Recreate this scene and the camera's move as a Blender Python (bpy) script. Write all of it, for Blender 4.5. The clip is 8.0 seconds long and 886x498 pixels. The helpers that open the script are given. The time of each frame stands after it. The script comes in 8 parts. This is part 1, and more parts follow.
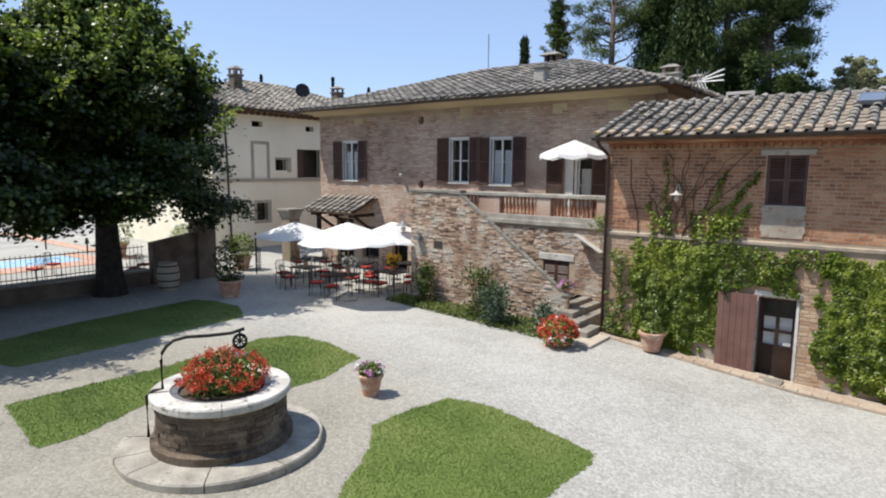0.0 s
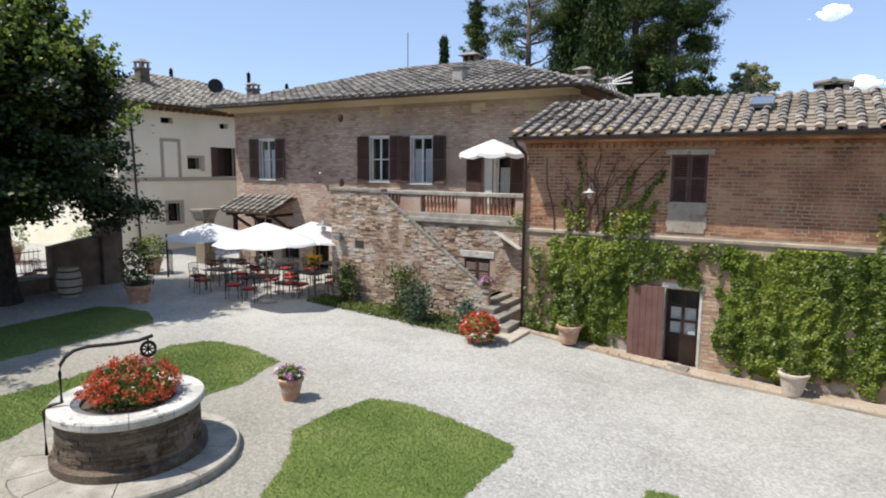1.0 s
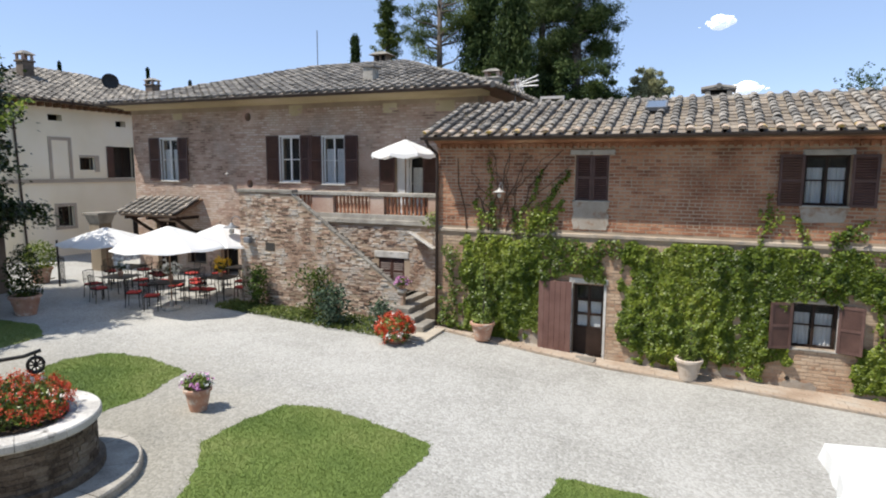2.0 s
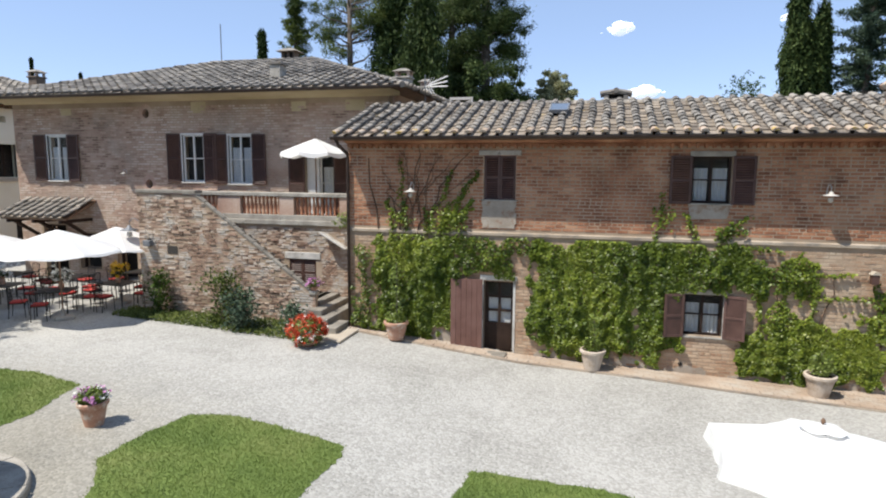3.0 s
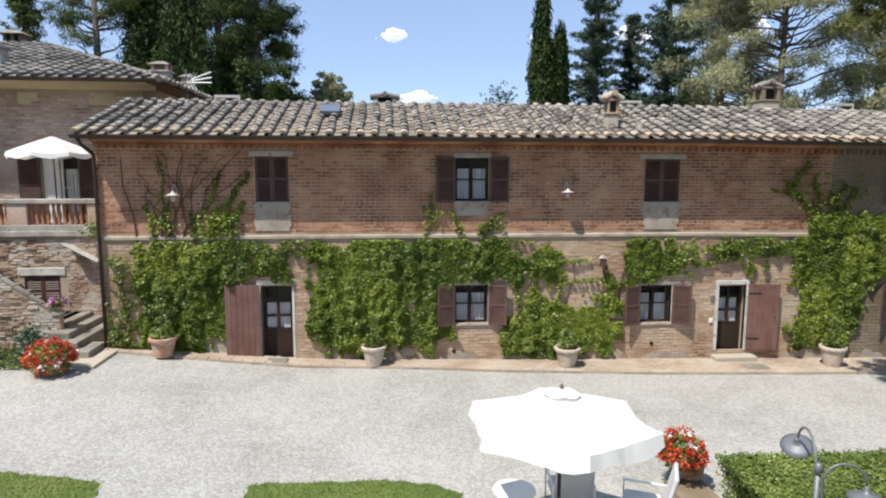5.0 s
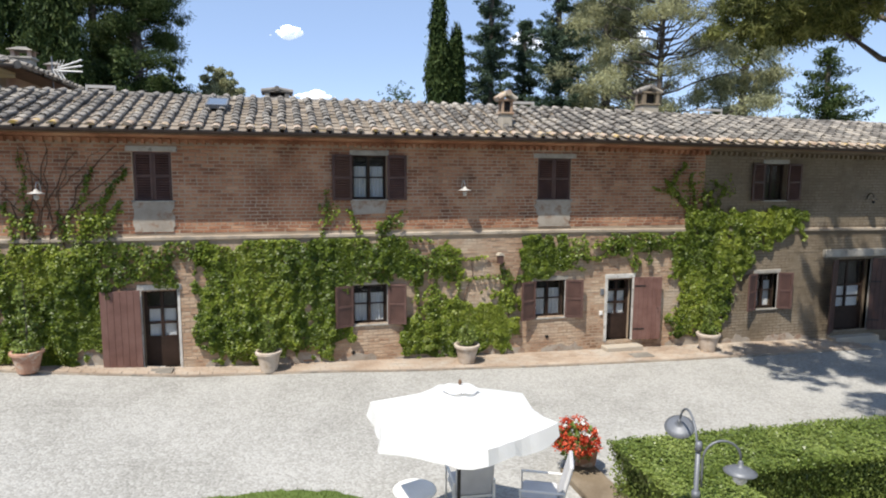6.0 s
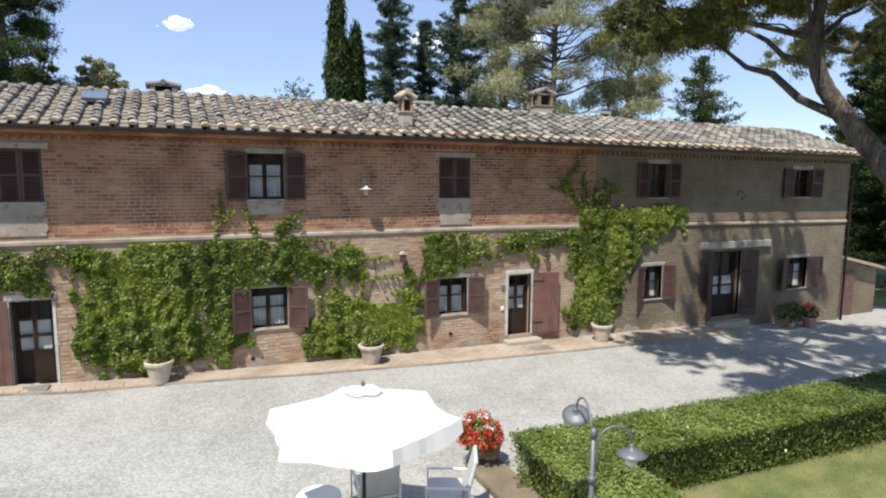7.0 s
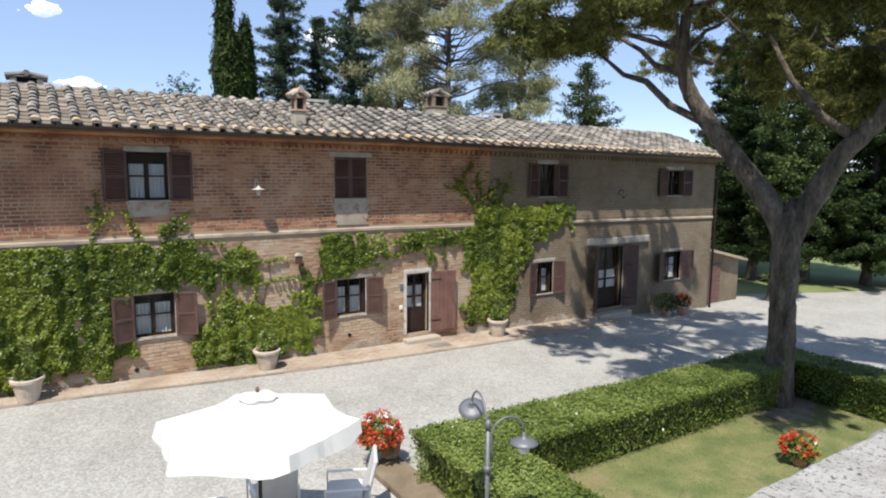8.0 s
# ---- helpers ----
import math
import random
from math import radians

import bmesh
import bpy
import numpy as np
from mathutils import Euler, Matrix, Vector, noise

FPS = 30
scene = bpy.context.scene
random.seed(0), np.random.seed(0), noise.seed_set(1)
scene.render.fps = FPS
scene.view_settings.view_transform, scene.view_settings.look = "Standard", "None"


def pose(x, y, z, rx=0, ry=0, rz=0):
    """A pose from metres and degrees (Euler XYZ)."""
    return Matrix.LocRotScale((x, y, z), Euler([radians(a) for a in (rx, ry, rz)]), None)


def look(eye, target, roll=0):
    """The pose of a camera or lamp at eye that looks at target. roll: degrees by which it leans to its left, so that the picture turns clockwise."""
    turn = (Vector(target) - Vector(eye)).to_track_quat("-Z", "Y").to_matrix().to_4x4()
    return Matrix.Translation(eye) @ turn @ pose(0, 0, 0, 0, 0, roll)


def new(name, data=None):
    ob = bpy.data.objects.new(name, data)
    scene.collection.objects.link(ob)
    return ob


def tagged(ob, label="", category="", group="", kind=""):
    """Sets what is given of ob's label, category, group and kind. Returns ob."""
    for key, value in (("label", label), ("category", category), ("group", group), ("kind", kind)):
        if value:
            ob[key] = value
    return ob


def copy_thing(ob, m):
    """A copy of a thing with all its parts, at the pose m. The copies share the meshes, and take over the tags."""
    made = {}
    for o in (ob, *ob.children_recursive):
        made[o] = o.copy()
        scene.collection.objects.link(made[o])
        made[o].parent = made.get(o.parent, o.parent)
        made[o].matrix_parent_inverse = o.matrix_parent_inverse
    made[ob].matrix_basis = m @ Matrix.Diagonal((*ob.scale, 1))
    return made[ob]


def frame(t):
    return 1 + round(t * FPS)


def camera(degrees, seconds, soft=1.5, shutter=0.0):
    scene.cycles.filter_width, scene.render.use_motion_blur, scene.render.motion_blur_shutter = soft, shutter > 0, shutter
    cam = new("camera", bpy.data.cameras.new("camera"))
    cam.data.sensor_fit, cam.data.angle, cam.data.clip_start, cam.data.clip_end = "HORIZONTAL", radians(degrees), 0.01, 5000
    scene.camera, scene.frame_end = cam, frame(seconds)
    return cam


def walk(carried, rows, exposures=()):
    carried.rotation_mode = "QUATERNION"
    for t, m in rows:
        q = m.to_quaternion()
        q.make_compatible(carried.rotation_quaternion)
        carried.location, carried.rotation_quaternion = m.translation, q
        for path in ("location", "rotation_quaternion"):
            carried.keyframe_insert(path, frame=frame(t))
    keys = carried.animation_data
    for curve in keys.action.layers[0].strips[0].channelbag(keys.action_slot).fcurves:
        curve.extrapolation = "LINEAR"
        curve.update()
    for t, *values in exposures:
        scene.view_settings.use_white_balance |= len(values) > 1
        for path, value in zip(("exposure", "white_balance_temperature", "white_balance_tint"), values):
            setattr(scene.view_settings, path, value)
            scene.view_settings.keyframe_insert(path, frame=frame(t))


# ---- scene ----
cam = camera(72.0, 8.0, soft=2.0)
PATH = [
    (0, (1.066, 1.032, 4.876), (-0.148, 2.6, 4.618), 0.5),
    (0.5, (1.087, 1.064, 4.875), (-0.023, 2.708, 4.616), 0.5),
    (1, (1.116, 1.081, 4.874), (0.108, 2.789, 4.614), 0.5),
    (1.5, (1.153, 1.091, 4.879), (0.262, 2.863, 4.617), 0.6),
    (2.8, (1.285, 1.065, 4.925), (0.73, 2.968, 4.665), 0.2),
    (3, (1.308, 1.05, 4.928), (0.806, 2.968, 4.666), 0.4),
    (3.5, (1.369, 0.99, 4.939), (1.026, 2.943, 4.679), 0.3),
    (4, (1.432, 0.952, 4.94), (1.262, 2.927, 4.681), 0.2),
    (4.5, (1.491, 0.964, 4.928), (1.498, 2.947, 4.671), 0.3),
    (4.7, (1.513, 0.983, 4.922), (1.593, 2.965, 4.667), 0.2),
    (6, (1.645, 1.168, 4.818), (2.148, 3.088, 4.571), 0.4),
    (6.5, (1.684, 1.207, 4.806), (2.336, 3.081, 4.559), 0.3),
    (7, (1.705, 1.203, 4.806), (2.503, 3.02, 4.559), 0.4),
    (7.5, (1.716, 1.166, 4.812), (2.656, 2.914, 4.565), 0.4),
    (8, (1.72, 1.124, 4.818), (2.807, 2.784, 4.572), 0.5),
]
walk(cam, [(t, look(eye, target, roll)) for t, eye, target, roll in PATH], [(0.0, 0.32), (8.0, 0.32)])
# ---- light ----
SUN_WAY = Vector((0.42, 0.36, -1.0)).normalized()
world = bpy.data.worlds.new("sky")
scene.world = world
world.use_nodes = True
wn = world.node_tree.nodes
sky = wn.new("ShaderNodeTexSky")
sky.sky_type = "NISHITA"
sky.sun_disc = False
sky.sun_elevation = math.asin(-SUN_WAY.z)
sky.sun_rotation = math.atan2(-SUN_WAY.x, -SUN_WAY.y)
sky.altitude = 1250
sky.air_density, sky.dust_density, sky.ozone_density = 0.8, 0.0, 3.0
wn["Background"].inputs["Strength"].default_value = 0.128
hue = wn.new("ShaderNodeMix")
hue.data_type, hue.blend_type = "RGBA", "MULTIPLY"
hue.inputs["Factor"].default_value = 1.0
hue.inputs["B"].default_value = (1.68, 1.44, 1.36, 1)
world.node_tree.links.new(sky.outputs["Color"], hue.inputs["A"])
haze = wn.new("ShaderNodeMix")
haze.data_type = "RGBA"
haze.inputs["Factor"].default_value = 0.55
haze.inputs["B"].default_value = (2.7, 3.85, 5.85, 1)
world.node_tree.links.new(hue.outputs["Result"], haze.inputs["A"])
world.node_tree.links.new(haze.outputs["Result"], wn["Background"].inputs["Color"])
sun_data = bpy.data.lights.new("sun", "SUN")
sun_data.energy, sun_data.angle, sun_data.color = 5.0, radians(0.55), (1.0, 0.94, 0.85)
sun = new("sun", sun_data)
sun.matrix_world = look(Vector((0, 0, 60)), Vector((0, 0, 60)) + SUN_WAY)

# ---- materials ----
def material(name, colours, scale=3.0, fine=60.0, rough=0.85, bump=0.3, dist=0.01, vary=0.0, source="island",
             metal=0.0, spread=0.25, stain=None, stain_scale=0.6, stain_low=0.5, stain_high=0.62, sheer=0.0, stretch=1.0, gloss=0.5):
    """A surface of noise-mixed colours: broad patches, fine grain, a stain and a shift of tone from piece to piece."""
    m = bpy.data.materials.new(name)
    m.use_nodes = True
    t, n, l = m.node_tree, m.node_tree.nodes, m.node_tree.links
    bsdf = n["Principled BSDF"]
    geo = n.new("ShaderNodeNewGeometry")
    big = n.new("ShaderNodeTexNoise")
    big.inputs["Scale"].default_value, big.inputs["Detail"].default_value = scale, 5
    small = n.new("ShaderNodeTexNoise")
    small.inputs["Scale"].default_value, small.inputs["Detail"].default_value = fine, 3
    long = n.new("ShaderNodeVectorMath")
    long.operation = "MULTIPLY"
    long.inputs[1].default_value = (1, 1, stretch)
    l.new(geo.outputs["Position"], long.inputs[0])
    l.new(long.outputs["Vector"], big.inputs["Vector"])
    l.new(long.outputs["Vector"], small.inputs["Vector"])
    value = n.new("ShaderNodeMath")
    value.operation = "MULTIPLY_ADD"
    value.inputs[1].default_value = spread * 2
    l.new(small.outputs["Fac"], value.inputs[0])
    l.new(big.outputs["Fac"], value.inputs[2])
    total = value
    offset = -spread
    if vary:
        if source == "island":
            rnd = geo.outputs["Random Per Island"]
        else:
            rnd = n.new("ShaderNodeObjectInfo").outputs["Random"]
        total = n.new("ShaderNodeMath")
        total.operation = "MULTIPLY_ADD"
        total.inputs[1].default_value = vary
        l.new(rnd, total.inputs[0])
        l.new(value.outputs[0], total.inputs[2])
        offset -= vary / 2
    shift = n.new("ShaderNodeMath")
    shift.operation = "ADD"
    shift.inputs[1].default_value = offset
    l.new(total.outputs[0], shift.inputs[0])
    ramp = n.new("ShaderNodeValToRGB")
    el = ramp.color_ramp.elements
    count = len(colours)
    while len(el) < count:
        el.new(0.5)
    for k, c in enumerate(colours):
        el[k].position = 0.5 if count == 1 else 0.25 + 0.5 * k / (count - 1)
        el[k].color = (*c, 1)
    l.new(shift.outputs[0], ramp.inputs["Fac"])
    colour = ramp.outputs["Color"]
    if stain:
        spots = n.new("ShaderNodeTexNoise")
        spots.inputs["Scale"].default_value, spots.inputs["Detail"].default_value = stain_scale, 7
        spots.inputs["Roughness"].default_value = 0.65
        l.new(geo.outputs["Position"], spots.inputs["Vector"])
        edge = n.new("ShaderNodeMapRange")
        edge.inputs["From Min"].default_value, edge.inputs["From Max"].default_value = stain_low, stain_high
        l.new(spots.outputs["Fac"], edge.inputs["Value"])
        mix = n.new("ShaderNodeMix")
        mix.data_type = "RGBA"
        l.new(edge.outputs["Result"], mix.inputs["Factor"])
        l.new(colour, mix.inputs["A"])
        mix.inputs["B"].default_value = (*stain, 1)
        colour = mix.outputs["Result"]
    l.new(colour, bsdf.inputs["Base Color"])
    bsdf.inputs["Roughness"].default_value, bsdf.inputs["Metallic"].default_value = rough, metal
    bsdf.inputs["Specular IOR Level"].default_value = gloss
    if bump:
        b = n.new("ShaderNodeBump")
        b.inputs["Strength"].default_value, b.inputs["Distance"].default_value = bump, dist
        l.new(small.outputs["Fac"], b.inputs["Height"])
        l.new(b.outputs["Normal"], bsdf.inputs["Normal"])
    if sheer:
        clear = n.new("ShaderNodeBsdfTranslucent")
        l.new(colour, clear.inputs["Color"])
        blend = n.new("ShaderNodeMixShader")
        blend.inputs["Fac"].default_value = sheer
        out = n["Material Output"]
        l.new(bsdf.outputs["BSDF"], blend.inputs[1])
        l.new(clear.outputs["BSDF"], blend.inputs[2])
        l.new(blend.outputs["Shader"], out.inputs["Surface"])
    return m


def pebbles(name, colours, size, worn=None):
    """Loose gravel: rounded cells with a tone and a height of their own, over broad worn tracks."""
    m = bpy.data.materials.new(name)
    m.use_nodes = True
    n, l = m.node_tree.nodes, m.node_tree.links
    bsdf = n["Principled BSDF"]
    geo = n.new("ShaderNodeNewGeometry")
    cells = n.new("ShaderNodeTexVoronoi")
    cells.inputs["Scale"].default_value = 1 / size
    l.new(geo.outputs["Position"], cells.inputs["Vector"])
    grey = n.new("ShaderNodeSeparateColor")
    l.new(cells.outputs["Color"], grey.inputs["Color"])
    broad = n.new("ShaderNodeTexNoise")
    broad.inputs["Scale"].default_value, broad.inputs["Detail"].default_value = 0.5, 8
    broad.inputs["Roughness"].default_value = 0.7
    l.new(geo.outputs["Position"], broad.inputs["Vector"])
    mixv = n.new("ShaderNodeMath")
    mixv.operation = "MULTIPLY_ADD"
    mixv.inputs[1].default_value = 0.46
    l.new(grey.outputs[0], mixv.inputs[0])
    l.new(broad.outputs["Fac"], mixv.inputs[2])
    ramp = n.new("ShaderNodeValToRGB")
    el = ramp.color_ramp.elements
    while len(el) < len(colours):
        el.new(0.5)
    for k, c in enumerate(colours):
        el[k].position = 0.38 + 0.55 * k / (len(colours) - 1)
        el[k].color = (*c, 1)
    l.new(mixv.outputs[0], ramp.inputs["Fac"])
    colour = ramp.outputs["Color"]
    if worn:
        # earth trodden into the stones round a spot: its place and the width of the worn ring
        spot, inner, outer = worn
        far = n.new("ShaderNodeVectorMath")
        far.operation = "DISTANCE"
        far.inputs[1].default_value = spot
        l.new(geo.outputs["Position"], far.inputs[0])
        uneven = n.new("ShaderNodeMath")
        uneven.operation = "MULTIPLY_ADD"
        uneven.inputs[1].default_value = -5.0
        l.new(broad.outputs["Fac"], uneven.inputs[0])
        l.new(far.outputs["Value"], uneven.inputs[2])
        edge = n.new("ShaderNodeMapRange")
        edge.interpolation_type = "SMOOTHSTEP"
        edge.inputs["From Min"].default_value, edge.inputs["From Max"].default_value = outer - 2.5, inner - 2.5
        l.new(uneven.outputs[0], edge.inputs["Value"])
        earth = n.new("ShaderNodeMix")
        earth.data_type, earth.blend_type = "RGBA", "MULTIPLY"
        l.new(edge.outputs["Result"], earth.inputs["Factor"])
        l.new(colour, earth.inputs["A"])
        earth.inputs["B"].default_value = (0.74, 0.71, 0.64, 1)
        colour = earth.outputs["Result"]
    l.new(colour, bsdf.inputs["Base Color"])
    bsdf.inputs["Roughness"].default_value = 0.95
    b = n.new("ShaderNodeBump")
    b.inputs["Strength"].default_value, b.inputs["Distance"].default_value = 0.55, size * 0.4
    b.invert = True
    l.new(cells.outputs["Distance"], b.inputs["Height"])
    l.new(b.outputs["Normal"], bsdf.inputs["Normal"])
    return m


M = {}
M["brick"] = material("brick", [(0.13, 0.055, 0.031), (0.265, 0.113, 0.06), (0.385, 0.183, 0.101), (0.48, 0.282, 0.17)], 1.3, 45, 0.9, 0.5, 0.008, 0.24,
                      stain=(0.4, 0.262, 0.17), stain_scale=0.8, stain_low=0.58, stain_high=0.8)
M["brick_low"] = material("brick_low", [(0.18, 0.106, 0.064), (0.34, 0.21, 0.132), (0.44, 0.305, 0.203), (0.53, 0.42, 0.31)], 0.7, 45, 0.9, 0.6, 0.01, 0.24,
                          stain=(0.46, 0.375, 0.282), stain_scale=0.8, stain_low=0.48, stain_high=0.66)
M["brick_old"] = material("brick_old", [(0.2, 0.125, 0.095), (0.38, 0.245, 0.19), (0.48, 0.345, 0.27), (0.56, 0.46, 0.39)], 0.8, 40, 0.92, 0.6, 0.01, 0.34,
                          stain=(0.46, 0.39, 0.33), stain_scale=0.7, stain_low=0.5, stain_high=0.72)
# olive-brown tones of the end wall, taken darker to carry the pine's shade
M["brick_pale"] = material("brick_pale", [(0.135, 0.102, 0.066), (0.2, 0.156, 0.104), (0.26, 0.208, 0.146)], 0.7, 40, 0.92, 0.5, 0.008, 0.14,
                           stain=(0.265, 0.217, 0.157), stain_scale=0.9, stain_low=0.46, stain_high=0.66)
M["dull_render"] = material("dull_render", [(0.105, 0.079, 0.05), (0.165, 0.127, 0.084), (0.225, 0.178, 0.122)], 0.8, 45, 0.95, 0.6, 0.01,
                            stain=(0.135, 0.096, 0.064), stain_scale=1.4, stain_low=0.5, stain_high=0.62)
M["mortar"] = material("mortar", [(0.26, 0.192, 0.13), (0.36, 0.275, 0.195), (0.43, 0.345, 0.26)], 1.1, 50, 0.95, 0.6, 0.01)
M["plaster"] = material("plaster", [(0.78, 0.715, 0.54), (0.86, 0.8, 0.63), (0.89, 0.84, 0.7)], 0.5, 30, 0.9, 0.2, 0.006)
M["dark_stone"] = material("dark_stone", [(0.13, 0.12, 0.1), (0.22, 0.2, 0.17), (0.3, 0.28, 0.24)], 2.5, 50, 0.9, 0.5, 0.01, 0.2)
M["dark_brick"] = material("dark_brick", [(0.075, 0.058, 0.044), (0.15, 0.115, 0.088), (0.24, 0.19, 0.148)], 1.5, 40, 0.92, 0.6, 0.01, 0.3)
M["well_stone"] = material("well_stone", [(0.04, 0.028, 0.019), (0.09, 0.066, 0.046), (0.145, 0.112, 0.082), (0.22, 0.185, 0.145)], 1.6, 35, 0.93, 0.7, 0.014, 0.3, "object",
                           stain=(0.19, 0.157, 0.12), stain_scale=2.2, stain_low=0.54, stain_high=0.66)
M["deck"] = material("deck", [(0.25, 0.24, 0.215), (0.34, 0.33, 0.3), (0.4, 0.39, 0.36)], 0.7, 40, 0.92, 0.4, 0.008)
M["trim"] = material("trim", [(0.36, 0.31, 0.25), (0.46, 0.41, 0.33)], 1.5, 40, 0.9, 0.3)
M["brick_stair"] = material("brick_stair", [(0.14, 0.09, 0.064), (0.33, 0.212, 0.15), (0.46, 0.345, 0.263), (0.61, 0.535, 0.455)], 1.6, 40, 0.92, 0.6, 0.01, 0.5,
                            stain=(0.44, 0.405, 0.36), stain_scale=1.6, stain_low=0.5, stain_high=0.62)
M["ochre"] = material("ochre", [(0.36, 0.29, 0.17), (0.47, 0.39, 0.24), (0.54, 0.46, 0.31)], 0.6, 30, 0.9, 0.2, 0.006)
M["ledge"] = material("ledge", [(0.27, 0.215, 0.16), (0.37, 0.305, 0.235), (0.45, 0.385, 0.31)], 1.2, 40, 0.92, 0.5, 0.01,
                      stain=(0.22, 0.2, 0.17), stain_scale=2.5, stain_low=0.52, stain_high=0.66)
M["vine"] = material("vine", [(0.06, 0.034, 0.022), (0.13, 0.078, 0.048)], 5, 30, 0.9, 0.4, 0.01)
M["baluster"] = material("baluster", [(0.25, 0.1, 0.055), (0.36, 0.16, 0.09), (0.43, 0.24, 0.15)], 4, 40, 0.9, 0.3, 0.006, 0.3, "object")
M["patch"] = material("patch", [(0.25, 0.21, 0.168), (0.34, 0.295, 0.243), (0.42, 0.38, 0.325)], 2.0, 45, 0.95, 0.6, 0.012,
                      stain=(0.27, 0.185, 0.13), stain_scale=3.5, stain_low=0.52, stain_high=0.62)
M["stone"] = material("stone", [(0.2, 0.185, 0.16), (0.34, 0.315, 0.272), (0.47, 0.44, 0.39)], 2.5, 50, 0.9, 0.7, 0.014, 0.25, stain=(0.15, 0.142, 0.122), stain_scale=5.0, stain_low=0.57, stain_high=0.7)
M["pale_stone"] = material("pale_stone", [(0.34, 0.325, 0.295), (0.54, 0.52, 0.48), (0.66, 0.645, 0.605)], 2.4, 60, 0.88, 0.7, 0.012, 0.12,
                           stain=(0.17, 0.16, 0.14), stain_scale=7.0, stain_low=0.57, stain_high=0.68)
M["parapet"] = material("parapet", [(0.27, 0.26, 0.238), (0.38, 0.366, 0.338), (0.47, 0.457, 0.43)], 9.0, 120, 0.9, 0.9, 0.012, spread=0.4,
                        stain=(0.1, 0.095, 0.085), stain_scale=55, stain_low=0.56, stain_high=0.62)
M["tile"] = material("tile", [(0.105, 0.095, 0.083), (0.19, 0.172, 0.15), (0.275, 0.25, 0.217), (0.38, 0.34, 0.285)], 1.2, 25, 0.92, 0.5, 0.01, 0.45,
                     stain=(0.165, 0.158, 0.142), stain_scale=2.2, stain_low=0.5, stain_high=0.66)
M["tile_edge"] = material("tile_edge", [(0.28, 0.19, 0.13), (0.42, 0.32, 0.24), (0.44, 0.39, 0.32)], 3, 25, 0.92, 0.5, 0.01, 0.5,
                          stain=(0.45, 0.31, 0.08), stain_scale=4.5, stain_low=0.57, stain_high=0.64)
M["pan"] = material("pan", [(0.13, 0.11, 0.09), (0.215, 0.18, 0.142), (0.31, 0.26, 0.205)], 1.5, 25, 0.92, 0.5, 0.01, 0.5,
                    stain=(0.35, 0.26, 0.115), stain_scale=3.5, stain_low=0.6, stain_high=0.7)
M["shutter"] = material("shutter", [(0.052, 0.026, 0.02), (0.075, 0.036, 0.028), (0.1, 0.052, 0.04)], 3, 40, 0.55, 0.25, 0.003, 0.15, "object")
M["leaf_door"] = material("leaf_door", [(0.125, 0.06, 0.047), (0.165, 0.083, 0.066), (0.19, 0.105, 0.085)], 4, 30, 0.6, 0.3, 0.004, 0.1)
M["shutter_red"] = material("shutter_red", [(0.075, 0.04, 0.032), (0.105, 0.055, 0.045), (0.13, 0.072, 0.058)], 4, 30, 0.6, 0.3, 0.004, 0.15, "object")
M["dark_wood"] = material("dark_wood", [(0.024, 0.015, 0.011), (0.045, 0.027, 0.02)], 4, 40, 0.6, 0.2, 0.004, gloss=0.2)
M["wood"] = material("wood", [(0.12, 0.07, 0.04), (0.22, 0.13, 0.08)], 4, 40, 0.7, 0.3, 0.004)
M["white"] = material("white", [(0.7, 0.69, 0.66), (0.8, 0.79, 0.76)], 3, 40, 0.6, 0.1, 0.003)
M["enamel"] = material("enamel", [(0.42, 0.4, 0.37), (0.58, 0.56, 0.52)], 12, 60, 0.5, 0.1, 0.003, stain=(0.25, 0.16, 0.1), stain_scale=9, stain_low=0.58, stain_high=0.7)
M["curtain"] = material("curtain", [(0.72, 0.73, 0.74), (0.84, 0.84, 0.84)], 5, 30, 0.9, 0.1, 0.004, sheer=0.3)
M["canvas"] = material("canvas", [(0.88, 0.88, 0.87), (0.91, 0.91, 0.9)], 2, 120, 0.85, 0.15, 0.003, sheer=0.34)
M["iron"] = material("iron", [(0.018, 0.017, 0.017), (0.035, 0.033, 0.03)], 6, 60, 0.55, 0.3, 0.003, metal=0.5)
M["grey_metal"] = material("grey_metal", [(0.14, 0.15, 0.165), (0.2, 0.21, 0.225)], 5, 60, 0.5, 0.1, 0.002, metal=0.3)
M["gutter"] = material("gutter", [(0.035, 0.022, 0.018), (0.06, 0.04, 0.032)], 4, 40, 0.5, 0.2, 0.003, metal=0.3)
M["terracotta"] = material("terracotta", [(0.34, 0.17, 0.11), (0.45, 0.25, 0.17), (0.52, 0.35, 0.26)], 4, 40, 0.9, 0.3, 0.006,
                           stain=(0.55, 0.47, 0.39), stain_scale=5, stain_low=0.52, stain_high=0.65)
M["old_pot"] = material("old_pot", [(0.35, 0.27, 0.2), (0.5, 0.42, 0.34), (0.55, 0.48, 0.41)], 5, 40, 0.9, 0.3, 0.006)
M["soil"] = material("soil", [(0.05, 0.035, 0.025), (0.11, 0.08, 0.055)], 8, 60, 0.95, 0.6, 0.02)
M["earth"] = material("earth", [(0.13, 0.105, 0.075), (0.22, 0.185, 0.135), (0.3, 0.26, 0.2)], 3, 50, 0.95, 0.6, 0.02)
M["gravel"] = pebbles("gravel", [(0.235, 0.229, 0.207), (0.308, 0.301, 0.277), (0.347, 0.34, 0.314), (0.42, 0.412, 0.386)], 0.042, ((-10.0, 4.0, 0.4), 4.5, 9.5))
